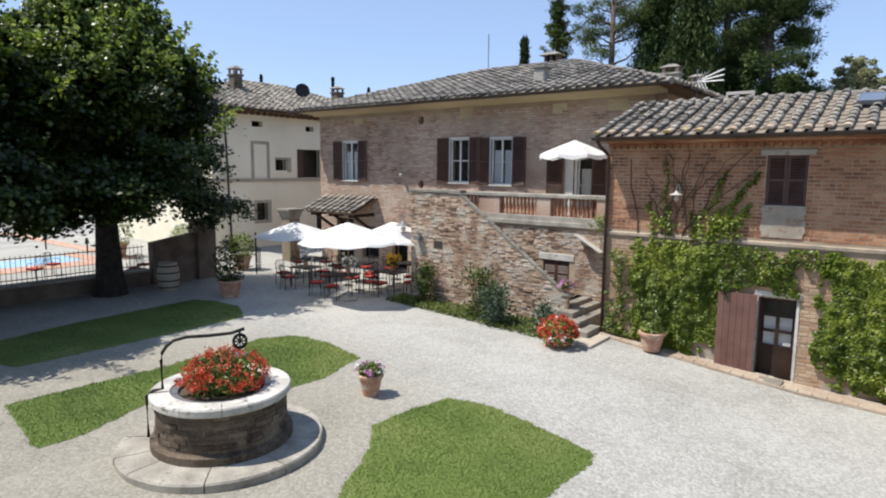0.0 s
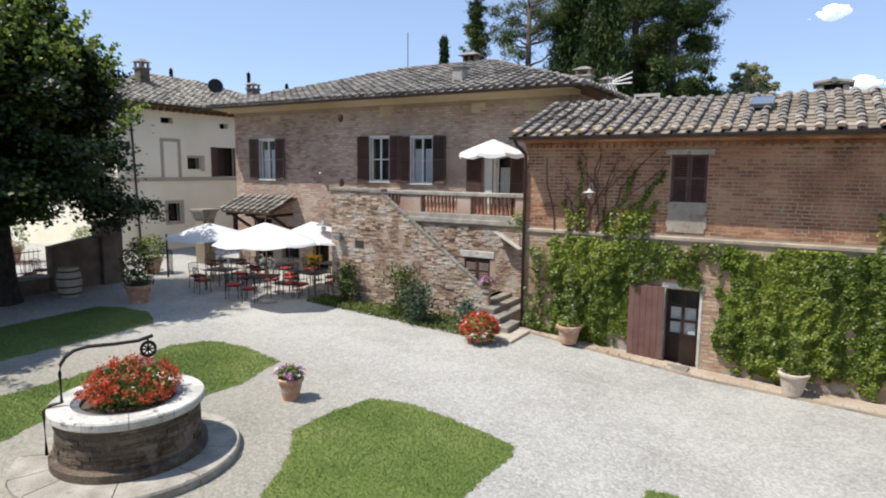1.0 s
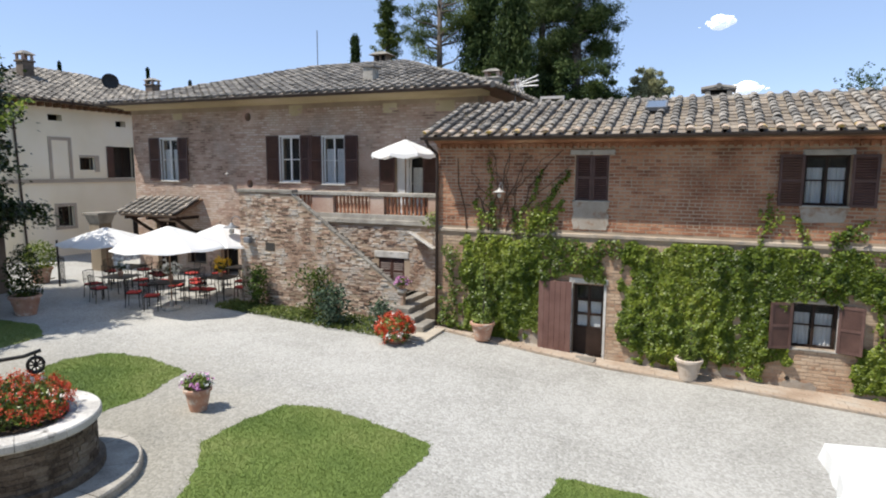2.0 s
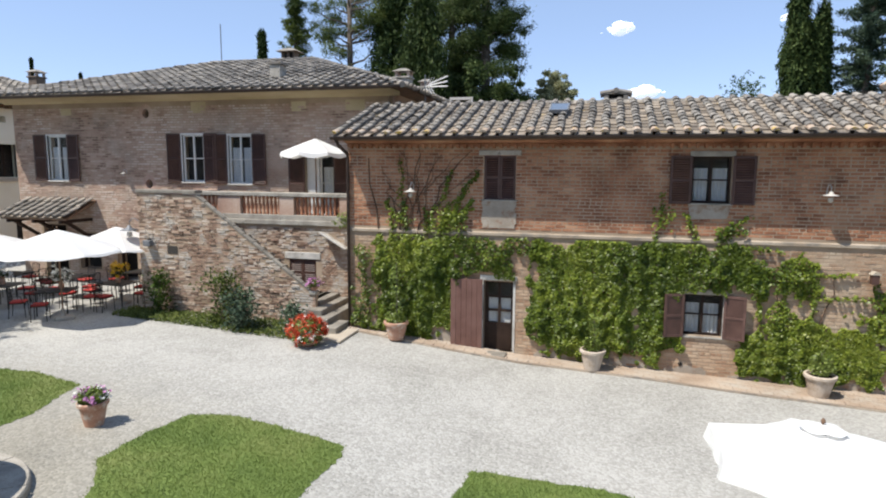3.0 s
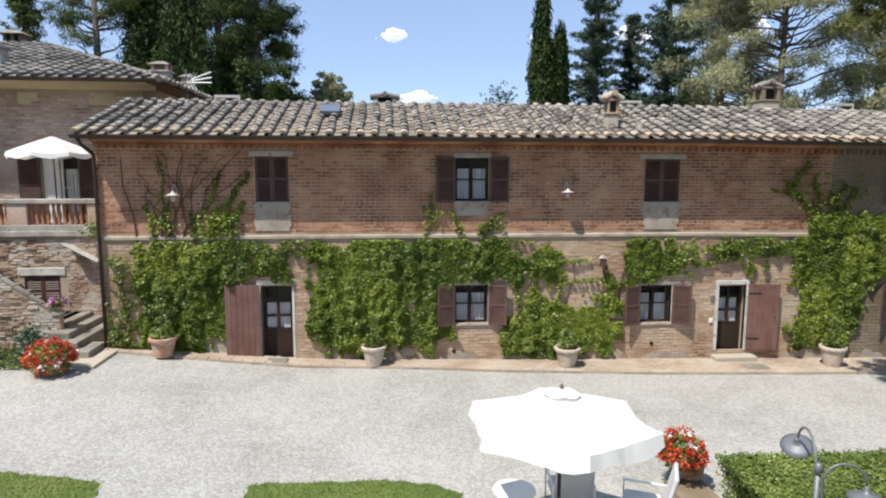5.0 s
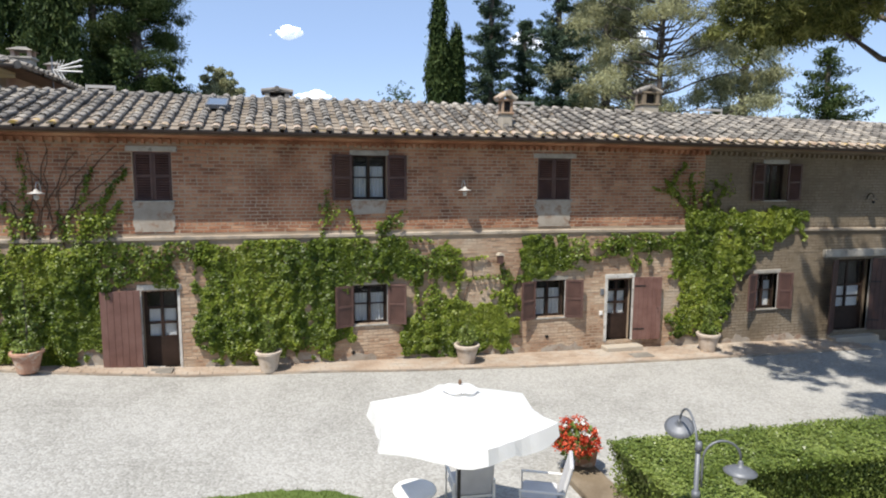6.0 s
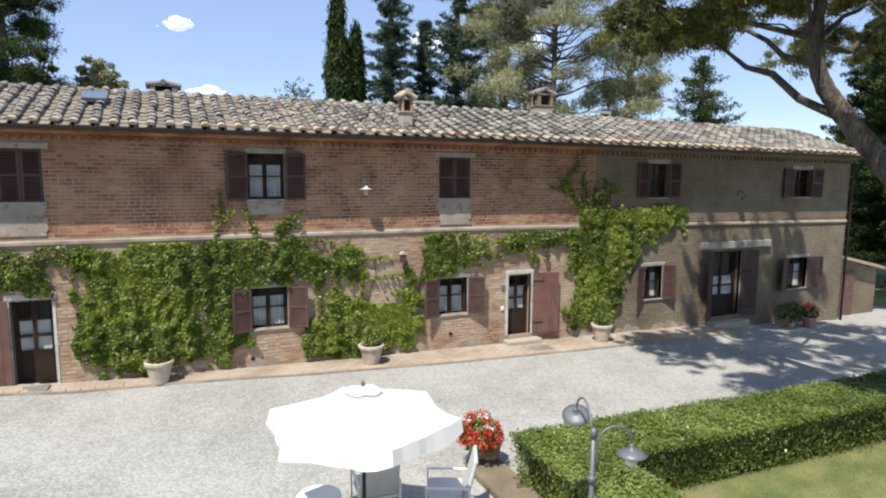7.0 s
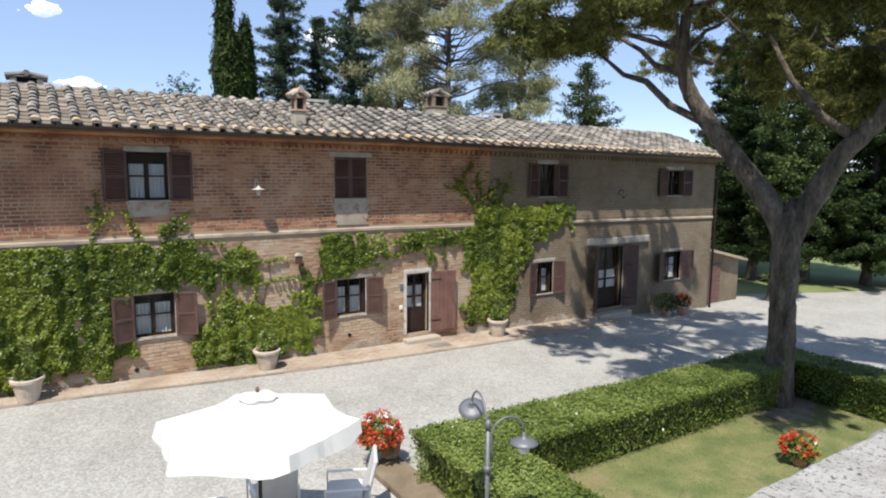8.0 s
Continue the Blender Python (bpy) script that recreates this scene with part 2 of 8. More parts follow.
M["paving"] = material("paving", [(0.29, 0.215, 0.155), (0.4, 0.315, 0.24), (0.48, 0.405, 0.325)], 0.8, 40, 0.92, 0.4, 0.008, 0.18,
                       stain=(0.42, 0.37, 0.31), stain_scale=0.9, stain_low=0.48, stain_high=0.62)
M["field"] = material("field", [(0.07, 0.1, 0.025), (0.13, 0.16, 0.045), (0.2, 0.2, 0.08)], 0.12, 6, 0.95, 0.5, 0.05)
M["lawn"] = material("lawn", [(0.075, 0.12, 0.024), (0.125, 0.178, 0.038), (0.2, 0.225, 0.072)], 0.6, 35, 0.95, 0.6, 0.03)
M["blade"] = material("blade", [(0.085, 0.135, 0.026), (0.135, 0.195, 0.038), (0.21, 0.255, 0.07)], 0.6, 30, 0.6, 0, 0.01, 0.12, sheer=0.35)
M["dry_blade"] = material("dry_blade", [(0.12, 0.15, 0.042), (0.19, 0.21, 0.075), (0.28, 0.27, 0.125)], 1.1, 30, 0.6, 0, 0.01, 0.3, sheer=0.3)
M["far_lawn"] = material("far_lawn", [(0.13, 0.17, 0.055), (0.19, 0.225, 0.085), (0.26, 0.27, 0.12)], 0.25, 20, 0.95, 0.6, 0.03)
M["dry_lawn"] = material("dry_lawn", [(0.09, 0.125, 0.038), (0.165, 0.185, 0.064), (0.26, 0.245, 0.11)], 1.6, 40, 0.95, 0.6, 0.03, spread=0.35,
                         stain=(0.25, 0.205, 0.11), stain_scale=1.1, stain_low=0.54, stain_high=0.7)
M["ivy"] = material("ivy", [(0.05, 0.085, 0.01), (0.145, 0.2, 0.022), (0.285, 0.33, 0.047)], 0.8, 12, 0.42, 0, 0.01, 0.34, sheer=0.3, gloss=0.38)
M["leaf"] = material("leaf", [(0.016, 0.032, 0.008), (0.04, 0.075, 0.015), (0.1, 0.15, 0.025)], 0.5, 8, 0.5, 0, 0.01, 0.4, sheer=0.3, gloss=0.15)
# linden leaves in two tones: shade put into the dark, sunlight into the pale
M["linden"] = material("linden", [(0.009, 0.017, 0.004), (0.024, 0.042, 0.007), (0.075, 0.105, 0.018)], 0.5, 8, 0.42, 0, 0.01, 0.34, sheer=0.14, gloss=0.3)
M["sunlit_linden"] = material("sunlit_linden", [(0.06, 0.1, 0.016), (0.18, 0.255, 0.038), (0.38, 0.45, 0.085)], 1.2, 8, 0.4, 0, 0.01, 0.5, sheer=0.48, gloss=0.5)
M["hedge"] = material("hedge", [(0.07, 0.108, 0.02), (0.165, 0.22, 0.046), (0.27, 0.325, 0.09)], 0.9, 12, 0.36, 0, 0.01, 0.32, sheer=0.2, gloss=0.5)
M["cypress"] = material("cypress", [(0.012, 0.026, 0.009), (0.028, 0.052, 0.015), (0.07, 0.1, 0.028)], 0.4, 6, 0.7, 0, 0.01, 0.4, sheer=0.1, gloss=0.15)
M["holm"] = material("holm", [(0.02, 0.035, 0.012), (0.05, 0.08, 0.024), (0.12, 0.155, 0.05)], 0.5, 6, 0.6, 0, 0.01, 0.4, sheer=0.2, gloss=0.15)
M["fir"] = material("fir", [(0.029, 0.052, 0.034), (0.058, 0.091, 0.058), (0.111, 0.15, 0.091)], 0.4, 6, 0.7, 0, 0.01, 0.4, sheer=0.1, gloss=0.15)
M["pine"] = material("pine", [(0.035, 0.06, 0.018), (0.09, 0.125, 0.032), (0.18, 0.21, 0.06)], 0.4, 6, 0.6, 0, 0.01, 0.4, sheer=0.3, gloss=0.15)
M["cedar"] = material("cedar", [(0.18, 0.185, 0.115), (0.33, 0.335, 0.19), (0.46, 0.45, 0.25)], 0.4, 6, 0.6, 0, 0.01, 0.4, sheer=0.3, gloss=0.15)
M["needle"] = material("needle", [(0.06, 0.073, 0.023), (0.165, 0.18, 0.052), (0.33, 0.33, 0.115)], 0.5, 6, 0.5, 0, 0.01, 0.45, sheer=0.4, gloss=0.15)
M["pine_bark"] = material("pine_bark", [(0.035, 0.029, 0.023), (0.115, 0.095, 0.077), (0.225, 0.19, 0.158)], 5, 26, 0.95, 1.0, 0.06, stretch=0.3)
# dark linden bark, taken darker still to carry the crown's shade
M["dark_bark"] = material("dark_bark", [(0.016, 0.013, 0.011), (0.035, 0.029, 0.024), (0.06, 0.05, 0.042)], 5, 20, 0.95, 1.0, 0.05)
M["bark"] = material("bark", [(0.05, 0.042, 0.036), (0.11, 0.09, 0.075), (0.18, 0.15, 0.125)], 5, 20, 0.95, 1.0, 0.05)
M["flower_red"] = material("flower_red", [(0.34, 0.024, 0.008), (0.54, 0.062, 0.02), (0.66, 0.14, 0.06)], 3, 30, 0.6, 0, 0.01, 0.4, sheer=0.2)
M["flower_pink"] = material("flower_pink", [(0.5, 0.18, 0.42), (0.65, 0.32, 0.58)], 3, 30, 0.6, 0, 0.01, 0.4)
M["flower_white"] = material("flower_white", [(0.7, 0.7, 0.66), (0.82, 0.82, 0.78)], 3, 30, 0.6, 0, 0.01, 0.2)
M["flower_yellow"] = material("flower_yellow", [(0.7, 0.42, 0.01), (0.8, 0.55, 0.03)], 3, 30, 0.6, 0, 0.01, 0.2)
M["cushion"] = material("cushion", [(0.34, 0.03, 0.025), (0.45, 0.05, 0.04)], 4, 80, 0.9, 0.2, 0.003)
M["grey_cloth"] = material("grey_cloth", [(0.48, 0.48, 0.49), (0.6, 0.6, 0.61)], 4, 150, 0.95, 0.2, 0.003)
# near-black that puts the shade of chimney openings into colour
M["chamber_shade"] = material("chamber_shade", [(0.012, 0.011, 0.01), (0.03, 0.027, 0.024)], 3, 30, 0.95, 0.2)
# near-black for plates that stand in for shade behind openings
M["hollow_shade"] = material("hollow_shade", [(0.03, 0.026, 0.022), (0.05, 0.045, 0.04)], 1, 10, 0.9, 0)
M["tinted_pane"] = material("tinted_pane", [(0.1, 0.13, 0.17), (0.13, 0.16, 0.21)], 2, 20, 0.04, 0, 0.01, gloss=1.0)
M["pool"] = material("pool", [(0.25, 0.45, 0.62), (0.4, 0.6, 0.75)], 2, 20, 0.08, 0.3, 0.02)
M["cloud"] = material("cloud", [(0.9, 0.9, 0.92), (0.95, 0.95, 0.96)], 0.01, 0.1, 1.0, 0)
# faint glow stands in for sunlight scattered inside the clouds
cb = M["cloud"].node_tree.nodes["Principled BSDF"]
cb.inputs["Emission Color"].default_value, cb.inputs["Emission Strength"].default_value = (0.9, 0.94, 1.0, 1), 0.45
M["glass"] = bpy.data.materials.new("glass")
M["glass"].use_nodes = True
gn, gk = M["glass"].node_tree.nodes, M["glass"].node_tree.links
clear, shine, both = gn.new("ShaderNodeBsdfTransparent"), gn.new("ShaderNodeBsdfGlossy"), gn.new("ShaderNodeMixShader")
clear.inputs["Color"].default_value = (0.96, 0.97, 0.97, 1)
shine.inputs["Roughness"].default_value = 0.03
both.inputs["Fac"].default_value = 0.01
gk.new(clear.outputs["BSDF"], both.inputs[1])
gk.new(shine.outputs["BSDF"], both.inputs[2])
gk.new(both.outputs["Shader"], gn["Material Output"].inputs["Surface"])


# ---- mesh building ----
class Shape:
    """Gathers corners and faces for one mesh."""

    def __init__(self):
        self.v, self.f = [], []

    def add(self, verts, faces):
        k = len(self.v)
        self.v.extend(tuple(p) for p in verts)
        self.f.extend(tuple(i + k for i in face) for face in faces)
        return self

    def box(self, lo, hi, m=None, b=0.0):
        """A box between two corners, turned by m; b: a chamfer round its upright faces and top."""
        (x0, y0, z0), (x1, y1, z1) = lo, hi
        if b:
            def ring(z, d):
                return [(x0 + b + d, y0 + d, z), (x1 - b - d, y0 + d, z), (x1 - d, y0 + b + d, z), (x1 - d, y1 - b - d, z),
                        (x1 - b - d, y1 - d, z), (x0 + b + d, y1 - d, z), (x0 + d, y1 - b - d, z), (x0 + d, y0 + b + d, z)]
            v = ring(z0, b * 0.5) + ring(z0 + b, 0) + ring(z1 - b, 0) + ring(z1, b * 0.6)
            f = [tuple(range(7, -1, -1)), tuple(range(24, 32))]
            for r in range(3):
                f += [(r * 8 + i, r * 8 + (i + 1) % 8, r * 8 + 8 + (i + 1) % 8, r * 8 + 8 + i) for i in range(8)]
        else:
            v = [(x, y, z) for z in (z0, z1) for y in (y0, y1) for x in (x0, x1)]
            f = [(0, 2, 3, 1), (4, 5, 7, 6), (0, 1, 5, 4), (2, 6, 7, 3), (0, 4, 6, 2), (1, 3, 7, 5)]
        if m is not None:
            v = [m @ Vector(p) for p in v]
        return self.add(v, f)

    def tube(self, points, radii, n=8, cap=True):
        """A round limb through points with a radius at each."""
        pts = [Vector(p) for p in points]
        if not hasattr(radii, "__len__"):
            radii = [radii] * len(pts)
        v, f = [], []
        ref = Vector((0, 0, 1)) if abs((pts[-1] - pts[0]).normalized().z) < 0.85 else Vector((1, 0, 0))
        for k, p in enumerate(pts):
            d = (pts[min(k + 1, len(pts) - 1)] - pts[max(k - 1, 0)]).normalized()
            side = d.cross(ref if abs(d.dot(ref)) < 0.995 else Vector((0.3, 0.9, 0.3))).normalized()
            up = side.cross(d)
            v += [p + radii[k] * (math.cos(a) * side + math.sin(a) * up) for a in (2 * math.pi * i / n for i in range(n))]
        for k in range(len(pts) - 1):
            f += [(k * n + i, k * n + (i + 1) % n, k * n + n + (i + 1) % n, k * n + n + i) for i in range(n)]
        if cap:
            f += [tuple(range(n - 1, -1, -1)), tuple(range(len(v) - n, len(v)))]
        return self.add(v, f)

    def lathe(self, profile, centre=(0, 0, 0), n=20, sx=1.0, sy=1.0):
        """A turned form: profile of (radius, height) from bottom to top."""
        cx, cy, cz = centre
        v, f = [], []
        for r, z in profile:
            v += [(cx + sx * r * math.cos(2 * math.pi * i / n), cy + sy * r * math.sin(2 * math.pi * i / n), cz + z) for i in range(n)]
        for k in range(len(profile) - 1):
            f += [(k * n + i, k * n + (i + 1) % n, k * n + n + (i + 1) % n, k * n + n + i) for i in range(n)]
        f += [tuple(range(n - 1, -1, -1)), tuple(range(len(v) - n, len(v)))]
        return self.add(v, f)

    def prism(self, outline, lo, hi, axis="y"):
        """A flat outline pushed out between lo and hi along an axis."""
        n = len(outline)
        def at(p, d):
            return (p[0], d, p[1]) if axis == "y" else (d, p[0], p[1]) if axis == "x" else (p[0], p[1], d)
        v = [at(p, lo) for p in outline] + [at(p, hi) for p in outline]
        f = [tuple(range(n - 1, -1, -1)), tuple(range(n, 2 * n))] + [(i, (i + 1) % n, n + (i + 1) % n, n + i) for i in range(n)]
        return self.add(v, f)

    def mesh(self, name, mat, smooth=False):
        me = bpy.data.meshes.new(name)
        me.from_pydata(self.v, [], self.f)
        me.materials.append(M[mat])
        if smooth:
            me.polygons.foreach_set("use_smooth", [True] * len(me.polygons))
        me.validate()
        bm = bmesh.new()
        bm.from_mesh(me)
        if len(bm.faces) < 60000:
            bmesh.ops.recalc_face_normals(bm, faces=bm.faces)
            bm.to_mesh(me)
        bm.free()
        return me


def part(name, shape, mat, parent=None, label="", kind="", smooth=False, at=None):
    """One mesh object, under a thing or a part."""
    me = shape if isinstance(shape, bpy.types.Mesh) else shape.mesh(name, mat, smooth)
    ob = new(name, me)
    if parent is not None:
        ob.parent = parent
    if at is not None:
        ob.matrix_basis = at
    return tagged(ob, label=label, kind=kind)


def thing(name, label, category, at=None, group="", kind=""):
    ob = new(name)
    ob.empty_display_size = 0.2
    if at is not None:
        ob.matrix_basis = at
    return tagged(ob, label, category, group, kind)


def quads(name, verts, mat, size=None):
    """A mesh of loose pieces from an array of their corners: pieces x corners x 3."""
    verts = np.asarray(verts, dtype=np.float32)
    size = verts.shape[1]
    verts = verts.reshape(-1, 3)
    n = len(verts) // size
    me = bpy.data.meshes.new(name)
    me.vertices.add(len(verts))
    me.vertices.foreach_set("co", verts.ravel())
    me.loops.add(len(verts))
    me.loops.foreach_set("vertex_index", np.arange(len(verts), dtype=np.int32))
    me.polygons.add(n)
    me.polygons.foreach_set("loop_start", np.arange(0, len(verts), size, dtype=np.int32))
    me.polygons.foreach_set("loop_total", np.full(n, size, dtype=np.int32))
    me.update(calc_edges=True)
    me.materials.append(M[mat])
    return me


def leaves(rng, centres, length, width, lean=None, lift=0.0, kite=False):
    """Corners of leaf blades at the centres, turned at random; lean: a way that they tend to face; kite: broad leaves of four corners."""
    n = len(centres)
    a = rng.normal(size=(n, 3))
    if lean is not None:
        a += np.asarray(lean)
    a /= np.linalg.norm(a, axis=1, keepdims=True) + 1e-9
    b = rng.normal(size=(n, 3))
    b[:, 2] += lift
    b -= (a * b).sum(1, keepdims=True) * a
    b /= np.linalg.norm(b, axis=1, keepdims=True) + 1e-9
    c = np.cross(a, b)
    s = rng.uniform(0.6, 1.25, size=(n, 1))
    L, W = b * length * s * 0.5, c * width * s * 0.5
    if kite:
        return np.stack([centres - L, centres - 0.15 * L + W, centres + L, centres - 0.15 * L - W], 1)
    return np.stack([centres - L + W, centres + L, centres - L - W], 1)


def ground_z(x):
    return float(np.interp(x, GX, GZ))


GX = [-400, -60, -14, -5.5, -3.0, -0.7, 4, 10, 18, 26, 34, 60, 120, 400]
GZ = [0.6, 0.5, 0.45, 0.34, 0.15, -0.08, -0.22, -0.36, -0.54, -1.0, -1.15, -1.6, -1.5, 4]


def sheet(name, x0, x1, y0, y1, lift, mat, label, kind="structure", category="ground", steps=None):
    xs = sorted({x0, x1, *(g for g in GX if x0 < g < x1)})
    s = Shape()
    for a, b in zip(xs, xs[1:]):
        s.add([(a, y0, ground_z(a) + lift), (b, y0, ground_z(b) + lift), (b, y1, ground_z(b) + lift), (a, y1, ground_z(a) + lift)], [(0, 1, 2, 3)])
    me = s.mesh(name, mat)
    return tagged(new(name, me), label, category, kind=kind)

# ---- ground ----
sheet("ground", -400, 400, -300, 500, -0.06, "field", "dry green and straw-coloured grass field reaching the horizon")
sheet("gravel_court", -60, 40, -20, 34, 0.0, "gravel", "pale grey loose gravel covering the courtyard", category="gravel")


def inside(px, py, outline):
    """Which of the points lie within the outline."""
    res = np.zeros(len(px), bool)
    n = len(outline)
    for i in range(n):
        (x1, y1), (x2, y2) = outline[i], outline[(i + 1) % n]
        hit = ((y1 > py) != (y2 > py)) & (px < (x2 - x1) * (py - y1) / (y2 - y1 + 1e-12) + x1)
        res ^= hit
    return res


def rough_edge(outline, rng, step=0.1, amount=0.022):
    """The outline cut into short stretches that waver a little."""
    pts = []
    for (x1, y1), (x2, y2) in zip(outline, outline[1:] + outline[:1]):
        d = math.hypot(x2 - x1, y2 - y1)
        k = max(2, int(d / step))
        for i in range(k):
            u = i / k
            pts.append((x1 + (x2 - x1) * u + rng.normal() * amount, y1 + (y2 - y1) * u + rng.normal() * amount))
    return pts


def lawn(name, outline, label, seed, density=2600, height=0.032, mat="lawn", blade="blade"):
    rng = np.random.default_rng(seed)
    edge = rough_edge(outline, rng)
    bm = bmesh.new()
    bm.faces.new([bm.verts.new((x, y, 0.0)) for x, y in edge])
    for gx in GX:
        if min(p[0] for p in edge) < gx < max(p[0] for p in edge):
            bmesh.ops.bisect_plane(bm, geom=bm.verts[:] + bm.edges[:] + bm.faces[:], plane_co=(gx, 0, 0), plane_no=(1, 0, 0))
    for v in bm.verts:
        v.co.z = ground_z(v.co.x) + 0.008
    rim = bmesh.ops.extrude_edge_only(bm, edges=[e for e in bm.edges if e.is_boundary])
    for v in rim["geom"]:
        if isinstance(v, bmesh.types.BMVert):
            v.co.z -= 0.09
    bmesh.ops.triangulate(bm, faces=bm.faces[:])
    me = bpy.data.meshes.new(name)
    bm.to_mesh(me)
    bm.free()
    me.materials.append(M[mat])
    ob = tagged(new(name, me), label, "lawn", kind="structure")
    xs, ys = [p[0] for p in edge], [p[1] for p in edge]
    area = (max(xs) - min(xs)) * (max(ys) - min(ys))
    n = int(area * density)
    px, py = rng.uniform(min(xs), max(xs), n), rng.uniform(min(ys), max(ys), n)
    keep = inside(px, py, edge)
    px, py = px[keep], py[keep]
    n = len(px)
    px, py = px + rng.normal(0, 0.03, n), py + rng.normal(0, 0.03, n)
    z = np.interp(px, GX, GZ) + 0.004
    base = np.stack([px, py, z], 1)
    ang = rng.uniform(0, 2 * math.pi, n)
    side = np.stack([np.cos(ang), np.sin(ang), 0 * ang], 1) * 0.006
    tip = base + np.stack([rng.normal(0, 0.02, n), rng.normal(0, 0.02, n), 0.012 + height * rng.uniform(0.4, 1.0, n)], 1)
    part("grass", quads("grass", np.stack([base - side, base + side, tip], 1), blade, 3), blade, ob, kind="stuff")
    return ob


LAWN = "closely mown green lawn bed with soft uneven edges on gravel"
lawn("lawn", [(-5.97, 10.36), (-5.1, 10.61), (-4.33, 10.55), (-3.65, 10.47), (-2.88, 10.34), (-2.75, 9.96), (-2.83, 9.19), (-2.85, 8.35), (-3.1, 6.94), (-3.91, 5.72), (-4.71, 5.93), (-5.26, 7), (-5.66, 7.82), (-6.21, 8.45), (-6.21, 9.35)], LAWN, 1)
lawn("lawn", [(-0.64, 10.5), (0.74, 10.52), (1.5, 10.54), (2.26, 10.36), (2.71, 10.09), (2.57, 8.63), (1.56, 7.41), (0.23, 7.61), (-0.76, 9.54)], LAWN, 2)
lawn("lawn", [(-11.84, 11.21), (-10.66, 11.34), (-9.13, 11), (-8.74, 9.48), (-8.81, 8.63), (-9.72, 7.45), (-10.19, 6.41), (-9.89, 5.65), (-9.68, 4.93), (-9.69, 4.36), (-10.77, 4.5), (-12.08, 4.69), (-12.08, 5.86), (-11.97, 7.55), (-12.13, 9.59), (-12.25, 10.42)], LAWN, 3)
lawn("lawn", [(-14.56, 11.47), (-15.82, 12.22), (-17.18, 12.16), (-17.9, 11.82), (-17.57, 8.05), (-17.01, 5.66), (-15.05, 5.35), (-14.39, 5.59), (-14.39, 8.55)], "shaded dark green lawn bed under the linden trees", 4, 900)
lawn("lawn", [(7.2, 8.6), (12, 8.6), (16.9, 8.9), (16.9, 6.0), (16.9, 3.0), (11, 2.6), (7.2, 3.0)],
     "sunburnt yellow-green lawn enclosed by a clipped hedge", 5, 1300, 0.012, "dry_lawn", "dry_blade")
lawn("lawn", [(30, 18.6), (36, 16.2), (44, 14.5), (60, 12), (118, 5), (118, 90), (40, 90), (30, 40)], "bright green rolling lawn beyond the drive", 6, 1, 0.06, "far_lawn", "dry_blade")


# ---- walls of small bricks ----
def free_spans(x0, x1, z, holes):
    """The stretches of a course at height z that no opening interrupts."""
    spans = [(x0, x1)]
    for a, b, lo, hi in holes:
        if lo < z < hi:
            nxt = []
            for s, e in spans:
                if b <= s or a >= e:
                    nxt.append((s, e))
                else:
                    nxt += [(s, a)] if a > s else []
                    nxt += [(b, e)] if b < e else []
            spans = nxt
    return spans


def wall_body(holes, x0, x1, z0, z1, y0, y1, top=None):
    """A wall along x with openings cut right through it. top: its upper edge as a function of x."""
    xs = sorted({x0, x1, *(h[0] for h in holes), *(h[1] for h in holes)})
    zs = sorted({z0, z1, *(h[2] for h in holes), *(h[3] for h in holes)})
    xs, zs = [x for x in xs if x0 <= x <= x1], [z for z in zs if z0 <= z <= z1]

    def solid(i, k):
        if not (0 <= i < len(xs) - 1 and 0 <= k < len(zs) - 1):
            return False
        cx, cz = (xs[i] + xs[i + 1]) / 2, (zs[k] + zs[k + 1]) / 2
        return not any(a < cx < b and lo < cz < hi for a, b, lo, hi in holes)

    def h(x, k):
        return top(x) if top and k == len(zs) - 1 else zs[k]
    s = Shape()
    for i in range(len(xs) - 1):
        for k in range(len(zs) - 1):
            if not solid(i, k):
                continue
            a, b = xs[i], xs[i + 1]
            q = [(a, h(a, k)), (b, h(b, k)), (b, h(b, k + 1)), (a, h(a, k + 1))]
            s.add([(x, y0, z) for x, z in q], [(0, 1, 2, 3)])
            s.add([(x, y1, z) for x, z in q], [(3, 2, 1, 0)])
            for (di, dk), (p, r) in (((-1, 0), (3, 0)), ((1, 0), (1, 2)), ((0, -1), (0, 1)), ((0, 1), (2, 3))):
                if not solid(i + di, k + dk):
                    (ax, az), (bx, bz) = q[p], q[r]
                    s.add([(ax, y0, az), (ax, y1, az), (bx, y1, bz), (bx, y0, bz)], [(0, 1, 2, 3)])
    return s


